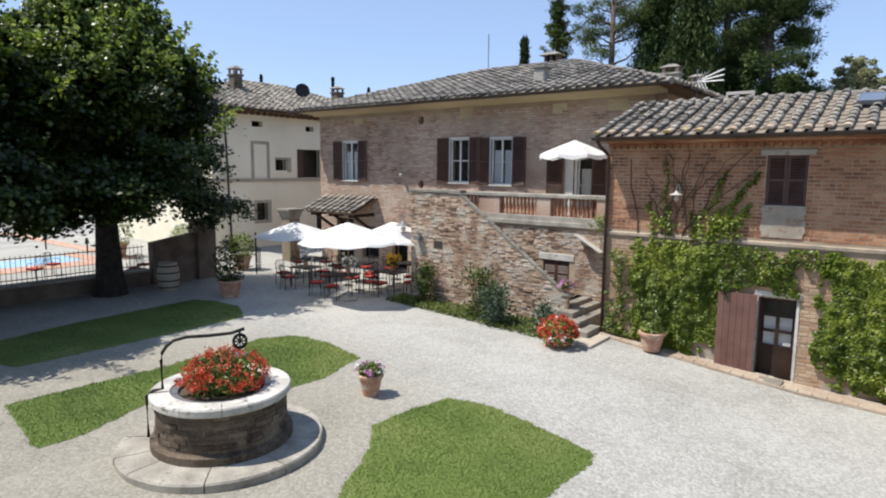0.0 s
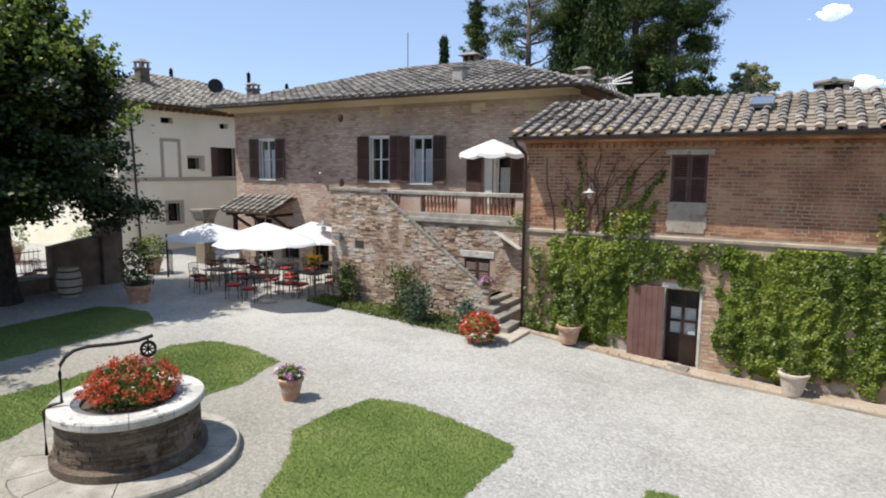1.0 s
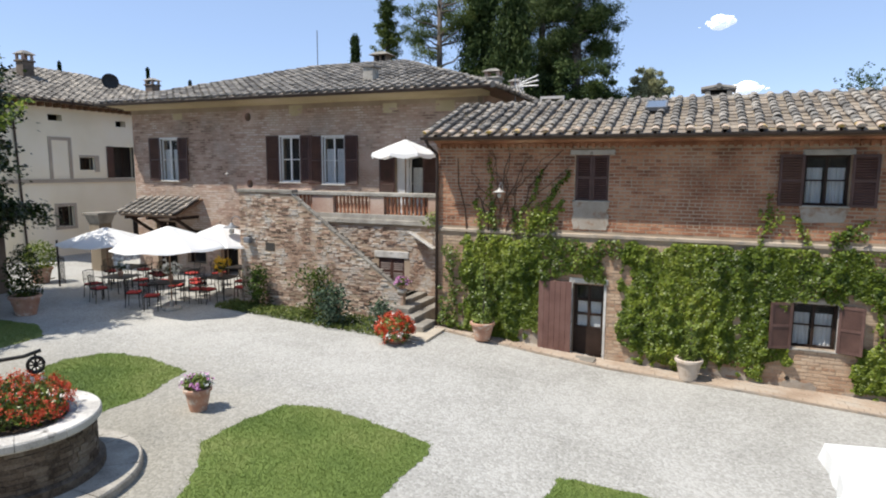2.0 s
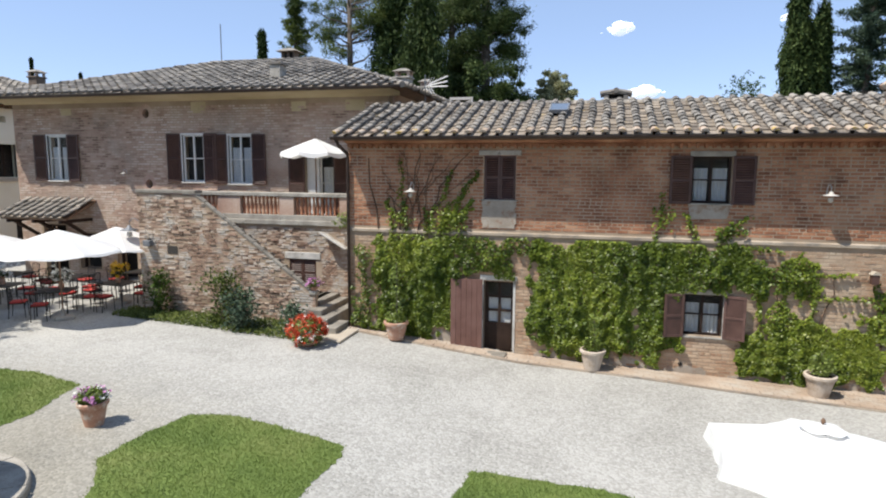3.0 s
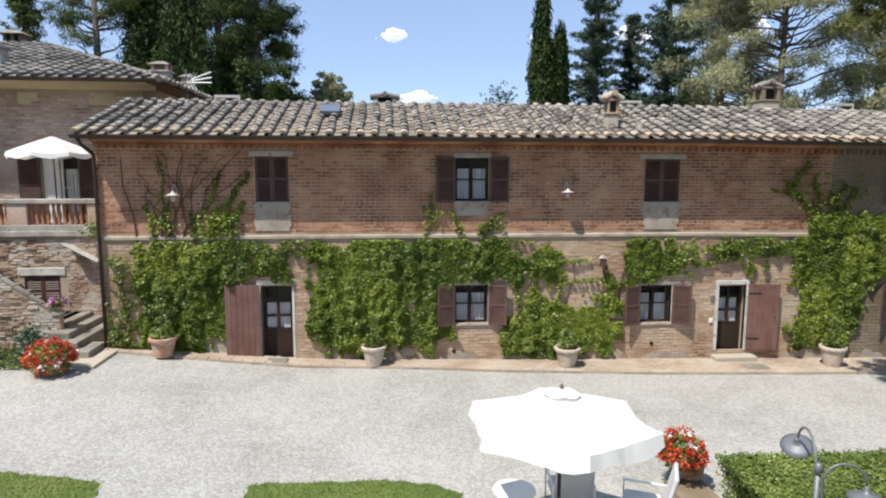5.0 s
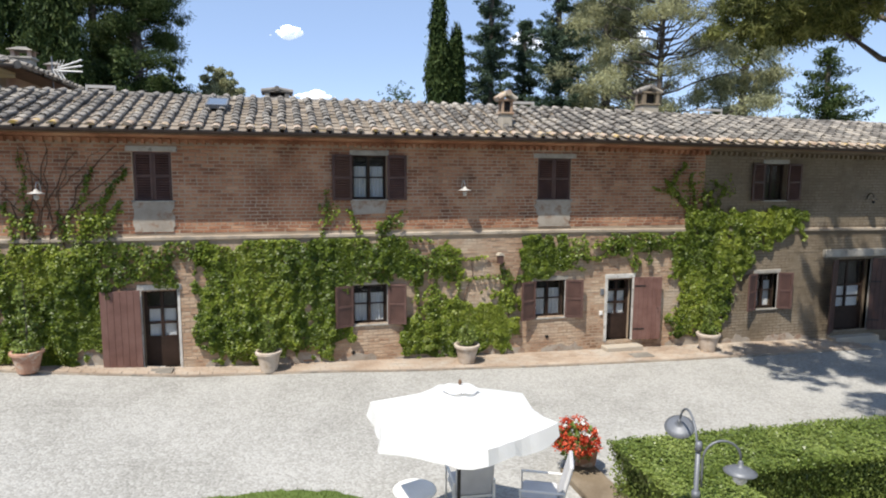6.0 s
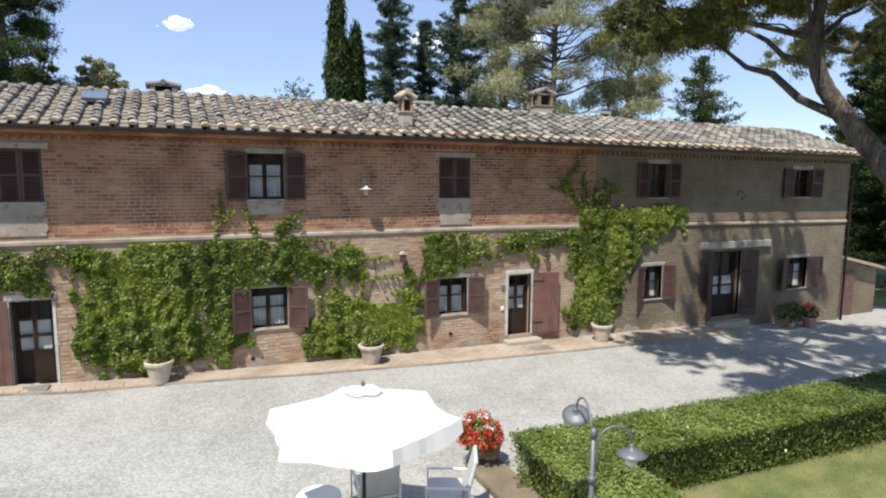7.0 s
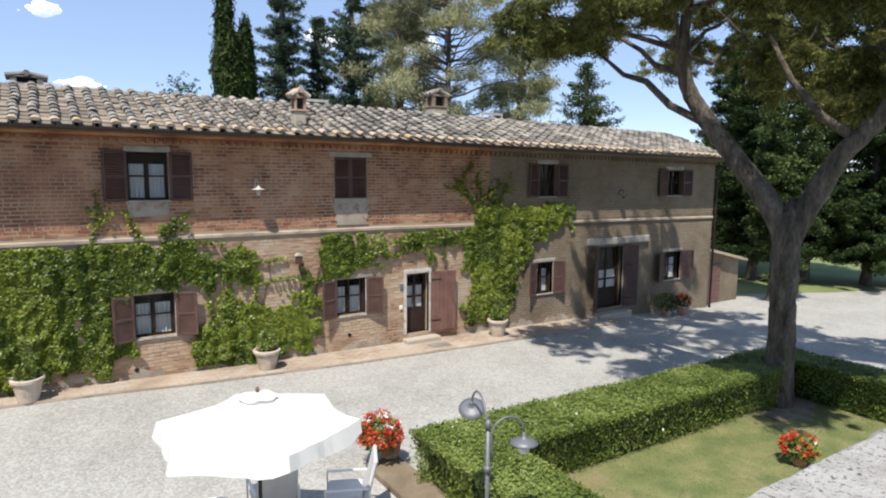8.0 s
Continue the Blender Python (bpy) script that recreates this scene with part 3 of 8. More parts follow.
def lay_bricks(seed, x0, x1, bottom, z1, y, holes, long=0.27, high=0.068, joint=0.014, proud=0.007, rough=0.004, ragged=0.0, cut=None, shift=None):
    """Corners of proud bricks on a wall that faces -y: n x 8 x 3. bottom, cut: lower and upper edge by x; ragged: how uneven stones are."""
    rng = np.random.default_rng(seed)
    out = []
    z = min(bottom(x0), bottom(x1), bottom((x0 + x1) / 2)) - high
    row = 0
    while z < z1 - high:
        hgt = high * (1 + ragged * rng.uniform(-0.3, 0.5))
        for s, e in free_spans(x0, x1, z + hgt / 2, holes):
            x = s - (rng.uniform(0, long) if ragged else (row % 2) * long / 2)
            while x < e:
                w = long * (1 + (ragged * rng.uniform(-0.55, 0.5) if ragged else rng.uniform(-0.03, 0.03)))
                if row % 6 == 5 and not ragged:
                    w *= 0.5
                a, b = max(x, s) + joint / 2, min(x + w, e) - joint / 2
                x += w
                if b - a < 0.03 or z < bottom((a + b) / 2) - 0.1 or (cut and z + hgt > cut((a + b) / 2)):
                    continue
                if ragged and rng.random() < 0.06 * ragged:
                    continue
                d = proud + rng.normal() * rough
                j = rng.normal(0, 0.0025 + 0.006 * ragged, 8)
                lo, hi = z + joint / 2, z + hgt - joint / 2
                f = y - max(d, 0.001)
                ch = 0.005
                out.append([(a + j[0], y + 0.01, lo + j[1]), (b + j[2], y + 0.01, lo + j[3]), (b + j[4], y + 0.01, hi + j[5]), (a + j[6], y + 0.01, hi + j[7]),
                            (a + ch + j[0], f, lo + ch + j[1]), (b - ch + j[2], f, lo + ch + j[3]), (b - ch + j[4], f, hi - ch + j[5]), (a + ch + j[6], f, hi - ch + j[7])])
        z += hgt
        row += 1
    out = np.array(out)
    if shift is not None and len(out):
        out[:, :, 2] += shift(out[:, :, 0])
    return out


BRICK_FACES = [(4, 5, 6, 7), (0, 1, 5, 4), (1, 2, 6, 5), (2, 3, 7, 6), (3, 0, 4, 7)]


def place_bricks(cells, mat, parent, near, name="brick", label="", count=150):
    """The bricks nearest to a spot become objects of their own, the rest one joined mesh."""
    mid = cells.mean(1)
    order = np.argsort(((mid - np.array(near)) ** 2).sum(1))
    for i in order[:count]:
        c = cells[i]
        o = c.mean(0)
        me = bpy.data.meshes.new(name)
        me.from_pydata([tuple(p) for p in c - o], [], BRICK_FACES)
        me.materials.append(M[mat])
        ob = new(name, me)
        ob.location = tuple(float(q) for q in o)
        ob.parent = parent
    rest = cells[order[count:]]
    v = rest.reshape(-1, 3)
    f = np.array(BRICK_FACES)[None] + (np.arange(len(rest)) * 8)[:, None, None]
    me = bpy.data.meshes.new("brickwork")
    me.from_pydata(v.tolist(), [], f.reshape(-1, 4).tolist())
    me.materials.append(M[mat])
    part("brickwork", me, mat, parent, label, "stuff")


# ---- openings ----
def shutter(name, w, h, parent, at, mat="shutter", panels=2, label="", solid=False):
    """A framed leaf with slats, hinged at its left edge; x along the leaf, z up, y its thickness."""
    s = Shape()
    fw = 0.06
    s.box((0, 0, 0), (fw, 0.04, h)).box((w - fw, 0, 0), (w, 0.04, h))
    zs = [h * k / panels for k in range(panels + 1)]
    for k, z in enumerate(zs):
        lo = min(max(z - fw / 2, 0), h - fw)
        s.box((fw, 0.002, lo), (w - fw, 0.038, lo + fw))
    leaf = part(name, s, mat, parent, label, at=at)
    sl = Shape()
    if solid:
        for lo, hi in zip(zs, zs[1:]):
            part("panel", Shape().box((fw, 0.016, lo + fw / 2), (w - fw, 0.024, hi - fw / 2)), "shutter", leaf)
        return leaf
    for lo, hi in zip(zs, zs[1:]):
        n = max(3, int((hi - lo - fw) / 0.055))
        for i in range(n):
            z = lo + fw / 2 + (hi - lo - fw) * (i + 0.5) / n
            sl.box((-w / 2 + fw, -0.013, -0.026), (w / 2 - fw, 0.013, 0.026), Matrix.Translation((w / 2, 0.02, z)) @ pose(0, 0, 0, -38))
    part("slats", sl, mat, leaf)
    return leaf


def glazing(parent, x, y, z, w, h, rows=2, frame_mat="dark_wood", curtain=True, cols=2):
    """A two-leaf casement set back in its opening, with curtains behind."""
    s = Shape()
    t = 0.055
    s.box((x, y, z), (x + t, y + 0.06, z + h)).box((x + w - t, y, z), (x + w, y + 0.06, z + h))
    s.box((x + t, y + 0.002, z), (x + w - t, y + 0.058, z + t)).box((x + t, y + 0.002, z + h - t), (x + w - t, y + 0.058, z + h))
    s.box((x + w / 2 - t / 2, y + 0.001, z + t), (x + w / 2 + t / 2, y + 0.059, z + h - t))
    for c in range(cols):
        a, b = x + t + c * (w - t) / cols, x + (c + 1) * (w - t) / cols
        for k in range(1, rows):
            q = z + h * k / rows
            s.box((a, y + 0.012, q - 0.018), (b, y + 0.048, q + 0.018))
    part("window_frame", s, frame_mat, parent)
    for c in range(cols):
        a, b = x + t + c * (w - t) / cols, x + (c + 1) * (w - t) / cols - 0.02
        pane = part("pane", Shape().box((a, y + 0.027, z + t), (b, y + 0.032, z + h - t)), "glass", parent)
        pane.visible_shadow = False
    if curtain:
        for c in range(2):
            n = 14
            v, f = [], []
            a, b = x + 0.05 + c * w / 2, x + w / 2 - 0.06 + c * w / 2
            for i in range(n):
                u = a + (b - a) * i / (n - 1)
                d = y + 0.13 + 0.015 * math.sin(i * 1.9)
                v += [(u, d, z + 0.04), (u, d, z + h * (0.75 if rows > 1 else 0.9))]
            f = [(2 * i, 2 * i + 2, 2 * i + 3, 2 * i + 1) for i in range(n - 1)]
            part("curtain", Shape().add(v, f), "curtain", parent)
    # dark plate behind the panes, standing in for the unlit room
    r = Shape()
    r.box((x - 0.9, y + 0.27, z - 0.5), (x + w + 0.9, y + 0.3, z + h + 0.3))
    part("dark_interior", r, "hollow_shade", parent)


def surround(parent, x0, x1, z0, z1, y, lintel=0.14, side=0.0, sill=0.05, mat="stone", over=0.1):
    if lintel:
        part("lintel", Shape().box((x0 - over, y - 0.025, z1), (x1 + over, y + 0.1, z1 + lintel), b=0.012), mat, parent)
    if sill:
        part("sill", Shape().box((x0 - 0.06, y - 0.05, z0 - sill), (x1 + 0.06, y + 0.15, z0), b=0.01), mat, parent)
    if side:
        part("jamb", Shape().box((x0 - side, y - 0.02, z0), (x0, y + 0.1, z1)), mat, parent)
        part("jamb", Shape().box((x1, y - 0.02, z0), (x1 + side, y + 0.1, z1)), mat, parent)


# ---- roofs of pan and cover tiles ----
def tile_meshes():
    n, ln = 6, 0.46
    v, f = [], []
    for end, (r, lift) in enumerate(((0.1, 0.012), (0.084, 0.0))):
        for d in (0.0, 0.016):
            v += [((r - d) * math.cos(math.pi * i / n), end * ln, (r - d) * 0.72 * math.sin(math.pi * i / n) + lift) for i in range(n + 1)]
    m = n + 1
    f += [(i, i + 1, 2 * m + i + 1, 2 * m + i) for i in range(n)]
    f += [(m + i, i, i + 1, m + i + 1)[::-1] for i in range(n)]
    cover = (np.array(v), f)
    edge = (np.array(v), f + [tuple(range(n + 1))])
    w = 0.15
    pv = [(-w, 0, 0.035), (-w + 0.03, 0, 0.0), (w - 0.03, 0, 0.0), (w, 0, 0.035), (-w + 0.02, ln, 0.03), (-w + 0.05, ln, -0.005), (w - 0.05, ln, -0.005), (w - 0.02, ln, 0.03),
          (-w - 0.02, 0, -0.045), (w + 0.02, 0, -0.045)]
    pf = [(0, 1, 5, 4), (1, 2, 6, 5), (2, 3, 7, 6), (0, 8, 1), (1, 8, 9, 2), (2, 9, 3)]
    return cover, (np.array(pv), pf), edge


COVER, PAN, EDGE = tile_meshes()


def tile_slope(seed, eave, along, up, length, width, parent, pitch=0.37, step=0.37, reach=None, start=None, sag=None, near=None, count=0, edge_mat="tile_edge", label=""):
    """Rows of tiles on a slope: eave is a corner, along and up are unit ways, reach(u) the length up the slope at u."""
    rng = np.random.default_rng(seed)
    eave, along, up = Vector(eave), Vector(along).normalized(), Vector(up).normalized()
    out = along.cross(up)
    if out.z < 0:
        out = -out
    rot = np.array([list(along), list(up), list(out)])
    sets = {"cover": [], "edge": [], "pan": []}
    cols = int(width / pitch)
    for c in range(cols + 1):
        for kind, (verts, faces), u, lift in (("cover", COVER, c * pitch, 0.045), ("pan", PAN, (c + 0.5) * pitch, 0.0)):
            if u > width + 0.05:
                continue
            v = start(u) if start else 0.0
            top = reach(u) if reach else length
            first = True
            while v < top - 0.1:
                a = rng.normal(0, 0.035)
                ca, sa = math.cos(a), math.sin(a)
                p = verts.copy()
                px, py = p[:, 0].copy(), p[:, 1].copy()
                p[:, 0], p[:, 1] = ca * px - sa * py, sa * px + ca * py
                p[:, 2] += (0.46 - p[:, 1]) * 0.05 + lift + rng.normal(0, 0.006)
                p[:, 0] += u + rng.normal(0, 0.01)
                p[:, 1] += v + rng.normal(0, 0.012) - 0.06
                w = p @ rot + np.array(eave)
                if sag is not None:
                    w[:, 2] += sag(w[:, 0])
                sets["edge" if first and kind == "cover" and edge_mat else kind].append(w)
                v += step
                first = False
    for kind, name, mat, faces in (("edge", "eave_tile", edge_mat or "tile", EDGE[1]), ("cover", "cover_tile", "tile", COVER[1]), ("pan", "pan_tile", "pan", PAN[1])):
        cells = sets[kind]
        if not cells:
            continue
        cells = np.array(cells)
        single = np.array([], int)
        if near is not None and count:
            d = ((cells.mean(1) - np.array(near)) ** 2).sum(1)
            order = np.argsort(d)
            single, rest = order[:count], order[count:]
        else:
            rest = np.arange(len(cells))
        for i in single:
            o = cells[i].mean(0)
            me = bpy.data.meshes.new(name)
            me.from_pydata((cells[i] - o).tolist(), [], faces)
            me.materials.append(M[mat])
            ob = new(name, me)
            ob.location = tuple(float(q) for q in o)
            ob.parent = parent
        k = cells.shape[1]
        f = [tuple(j + n * k for j in face) for n in range(len(rest)) for face in faces]
        me = bpy.data.meshes.new(name + "s")
        me.from_pydata(cells[rest].reshape(-1, 3).tolist(), [], f)
        me.materials.append(M[mat])
        part(name + "s", me, mat, parent, kind="stuff")


def half_pipe(s, a, b, r=0.075, n=8):
    """A gutter: half a pipe, open above, from a to b."""
    a, b = Vector(a), Vector(b)
    d = (b - a).normalized()
    side = d.cross(Vector((0, 0, 1))).normalized()
    v, f = [], []
    for p in (a, b):
        for rr in (r, r - 0.012):
            v += [p + rr * (math.cos(math.pi + math.pi * i / n) * side + math.sin(math.pi + math.pi * i / n) * Vector((0, 0, 1))) for i in range(n + 1)]
    m = n + 1
    f += [(i, i + 1, 2 * m + i + 1, 2 * m + i) for i in range(n)] + [(m + i, 3 * m + i, 3 * m + i + 1, m + i + 1) for i in range(n)]
    f += [(0, m, 3 * m, 2 * m), (n, 2 * m + n, 3 * m + n, m + n)] + [(i, m + i, m + i + 1, i + 1) for i in range(n)] + [(2 * m + i, 2 * m + i + 1, 3 * m + i + 1, 3 * m + i) for i in range(n)]
    s.add(v, f)


def sag(x):
    """The old roofline and window heights sink a little towards the far end."""
    return -0.0115 * np.maximum(0.0, np.asarray(x) - 10.0)


# ---- the long brick farmhouse ----
FY = 17.0
LX0, LX1 = -5.62, 26.2
farm = thing("farmhouse", "long two-storey brick farmhouse with brown shutters and a tiled roof", "house", at=pose(0, 0, 0))
UP = [(-1.76, -0.92, 4.12, 5.28), (3.37, 4.26, 4.13, 5.26), (8.5, 9.5, 4.1, 5.25), (16.02, 16.86, 4.05, 5.17), (22.95, 23.95, 4.0, 5.05)]
LOW = [(3.36, 4.26, 0.82, 1.88), (8.5, 9.42, 0.73, 1.8), (15.98, 16.8, 0.62, 1.75), (22.98, 24.1, 0.5, 1.68)]
DOORS = [(-1.72, -0.92, -0.02, 1.96), (10.8, 11.6, -0.1, 1.78), (19.1, 20.5, -0.3, 2.1)]
holes = UP + LOW + DOORS
wall = part("wall", wall_body(holes, LX0, 13.9, -2.0, 5.72, FY, FY + 0.4, top=lambda x: 5.72 + float(sag(x))), "mortar", farm, "weathered brick front wall")
dull = part("wall", wall_body(holes, 13.9, LX1, -2.0, 5.72, FY, FY + 0.4, top=lambda x: 5.72 + float(sag(x))), "dull_render", farm, "dull olive-brown worn brick wall")
side = Shape().prism([(FY + 0.4, -2), (22.2, -2), (22.2, 5.7), (19.6, 6.6), (FY + 0.4, 5.7)], LX0, LX0 + 0.4, "x")
side.prism([(FY + 0.4, -2), (22.2, -2), (22.2, 5.5), (19.6, 6.4), (FY + 0.4, 5.5)], LX1 - 0.4, LX1, "x")
side.box((LX0, 22.2, -2), (LX1, 22.6, 5.7))
part("wall", side, "mortar", farm)

roof = part("roof", Shape().add([(LX0 - 0.15, 16.4, 5.71), (10, 16.4, 5.71), (LX1 + 0.25, 16.4, 5.52), (LX0 - 0.15, 19.6, 6.79), (10, 19.6, 6.79), (LX1 + 0.25, 19.6, 6.6),
                                 (LX0 - 0.15, 22.9, 5.7), (10, 22.9, 5.7), (LX1 + 0.25, 22.9, 5.5)],
                                [(0, 1, 4, 3), (1, 2, 5, 4), (3, 4, 7, 6), (4, 5, 8, 7)]), "wood", farm)
solid = roof.modifiers.new("thickness", "SOLIDIFY")
solid.thickness, solid.offset = 0.07, -1
slope_up = Vector((0, 3.1, 1.05)).normalized()
tile_slope(11, (LX0 - 0.12, 16.34, 5.76), (1, 0, 0), slope_up, 3.39, LX1 - LX0 + 0.3, roof, step=0.315, near=(-1, 17, 6), count=90, sag=sag)
ridge = Shape()
rng = np.random.default_rng(5)
x = LX0 - 0.1
while x < LX1 + 0.2:
    z = 6.86 + float(sag(x)) + rng.normal(0, 0.008)
    ridge.add([(x, 19.6 - 0.13, z - 0.03), (x, 19.6 - 0.07, z + 0.05), (x, 19.6, z + 0.075), (x, 19.67, z + 0.05), (x, 19.73, z - 0.03),
               (x + 0.44, 19.6 - 0.11, z - 0.03), (x + 0.44, 19.54, z + 0.035), (x + 0.44, 19.6, z + 0.055), (x + 0.44, 19.66, z + 0.035), (x + 0.44, 19.71, z - 0.03)],
              [(i, i + 1, i + 6, i + 5) for i in range(4)] + [(0, 1, 2, 3, 4)])
    x += 0.38
part("ridge_tiles", ridge, "tile", roof, kind="stuff")

# eaves: a stepped brick cornice with a row of small brackets, and the gutter
corn = Shape()
corn.prism([(FY - 0.06, 5.5), (FY, 5.5), (FY, 5.72), (FY - 0.3, 5.72), (FY - 0.3, 5.64), (FY - 0.06, 5.58)], LX0, 10.0, "x")
corn.prism([(FY - 0.06, 5.5), (FY, 5.5), (FY, 5.72), (FY - 0.3, 5.72), (FY - 0.3, 5.64), (FY - 0.06, 5.58)], 10.001, 13.9, "x")
corn_end = Shape().prism([(FY - 0.06, 5.5), (FY, 5.5), (FY, 5.72), (FY - 0.3, 5.72), (FY - 0.3, 5.64), (FY - 0.06, 5.58)], 13.901, LX1, "x")
corn_end.v = [(p[0], p[1], p[2] + float(sag(p[0]))) for p in corn_end.v]
part("cornice", corn_end, "brick_pale", farm)
corn.v = [(p[0], p[1], p[2] + float(sag(p[0]))) for p in corn.v]
part("cornice", corn, "brick", farm)
corbel = Shape().box((0, FY - 0.16, 5.46), (0.07, FY - 0.002, 5.57)).mesh("corbel", "brick")
corbel_dull = Shape().box((0, FY - 0.16, 5.46), (0.07, FY - 0.002, 5.57)).mesh("corbel", "brick_pale")
x = LX0 + 0.1
while x < LX1 - 0.1:
    part("corbel", corbel if x < 13.9 else corbel_dull, "brick", farm, at=pose(x, 0, float(sag(x))))
    x += 0.19
g = Shape()
half_pipe(g, (LX0 - 0.2, 16.3, 5.74), (10, 16.3, 5.74))
half_pipe(g, (10, 16.3, 5.74), (LX1 + 0.3, 16.3, 5.55))
part("gutter", g, "gutter", farm, "dark brown metal gutter")
for px_, top_ in ((LX0 + 0.02, 5.7), (LX1 + 0.08, 5.5)):
    part("downpipe", Shape().tube([(px_ - 0.1, 16.32, top_), (px_ - 0.08, 16.5, top_ - 0.18), (px_, 16.9, top_ - 0.4), (px_, 16.92, top_ - 0.6), (px_, 16.92, ground_z(px_) - 0.1)], 0.045, 10), "gutter", farm, smooth=True)
course = Shape()
course.prism([(FY - 0.05, 3.17), (FY, 3.165), (FY, 3.265), (FY - 0.05, 3.238)], LX0, 10.0, "x")
course.prism([(FY - 0.05, 3.07), (FY, 3.065), (FY, 3.165), (FY - 0.05, 3.138)], 10.001, LX1, "x")
for i, p in enumerate(course.v):
    course.v[i] = (p[0], p[1], p[2] + (0.0 if p[0] < 10.0005 else 0.1 + float(sag(p[0]))))
part("string_course", course, "ledge", farm)

for k, (a, b, lo, hi) in enumerate(UP):
    win = part("window", Shape().box((a - 0.0, FY + 0.2, lo - 0.04), (b, FY + 0.36, lo - 0.001)), "stone", farm)
    surround(win, a, b, lo, hi, FY, 0.13, 0, 0.04, over=0.14 if k in (0, 2) else 0.06)
    if k in (0, 2):
        for i, xx in enumerate((a + 0.005, (a + b) / 2 + 0.003)):
            shutter("shutter", (b - a) / 2 - 0.008, hi - lo, win, pose(xx, FY + 0.03, lo))
        rag = np.random.default_rng(300 + k)
        edge = [(a - 0.02 + rag.normal() * 0.035, lo - 0.03 - 0.72 * i / 9) for i in range(10)] + [(b + 0.02 + rag.normal() * 0.035, lo - 0.75 + 0.72 * i / 9) for i in range(10)]
        part("plaster_patch", Shape().prism(edge, FY - 0.026, FY + 0.02), "patch", win, "grey rendered patch below the window")
    else:
        glazing(win, a, FY + 0.15, lo, b - a, hi - lo, 2, curtain=k < 3)
        if k == 1:
            part("plaster_patch", Shape().prism([(a - 0.05, lo - 0.04), (a + 0.02, lo - 0.4), (b - 0.06, lo - 0.36), (b + 0.04, lo - 0.04)], FY - 0.02, FY + 0.02), "patch", win, "grey rendered patch below the window")
        w = (b - a) / 2 + 0.06
        shutter("shutter", w, hi - lo + 0.03, win, pose(a - 0.01, FY - 0.03, lo - 0.02, 0, 0, 180 + 5))
        shutter("shutter", w, hi - lo + 0.03, win, pose(b + 0.01, FY - 0.07, lo - 0.02, 0, 0, -5))
for k, (a, b, lo, hi) in enumerate(LOW):
    win = part("window", Shape().box((a, FY + 0.2, lo - 0.04), (b, FY + 0.36, lo - 0.001)), "stone", farm)
    surround(win, a, b, lo, hi, FY, 0.12, 0, 0.05)
    glazing(win, a, FY + 0.15, lo, b - a, hi - lo, 2)
    # pale strip on the right side only, standing in for the sunlit reveal
    part("jamb", Shape().box((b, FY - 0.012, lo), (b + 0.07, FY + 0.14, hi)), "pale_stone", win)
    w = (b - a) / 2 + 0.05
    for xx, ang in ((a - 0.01, 180 + 20), (b + 0.01, -18)):
        shutter("shutter", w, hi - lo + 0.03, win, pose(xx, FY - 0.05, lo - 0.02, 0, 0, ang), "shutter_red", label="faded red-brown wooden shutter, open", solid=True)
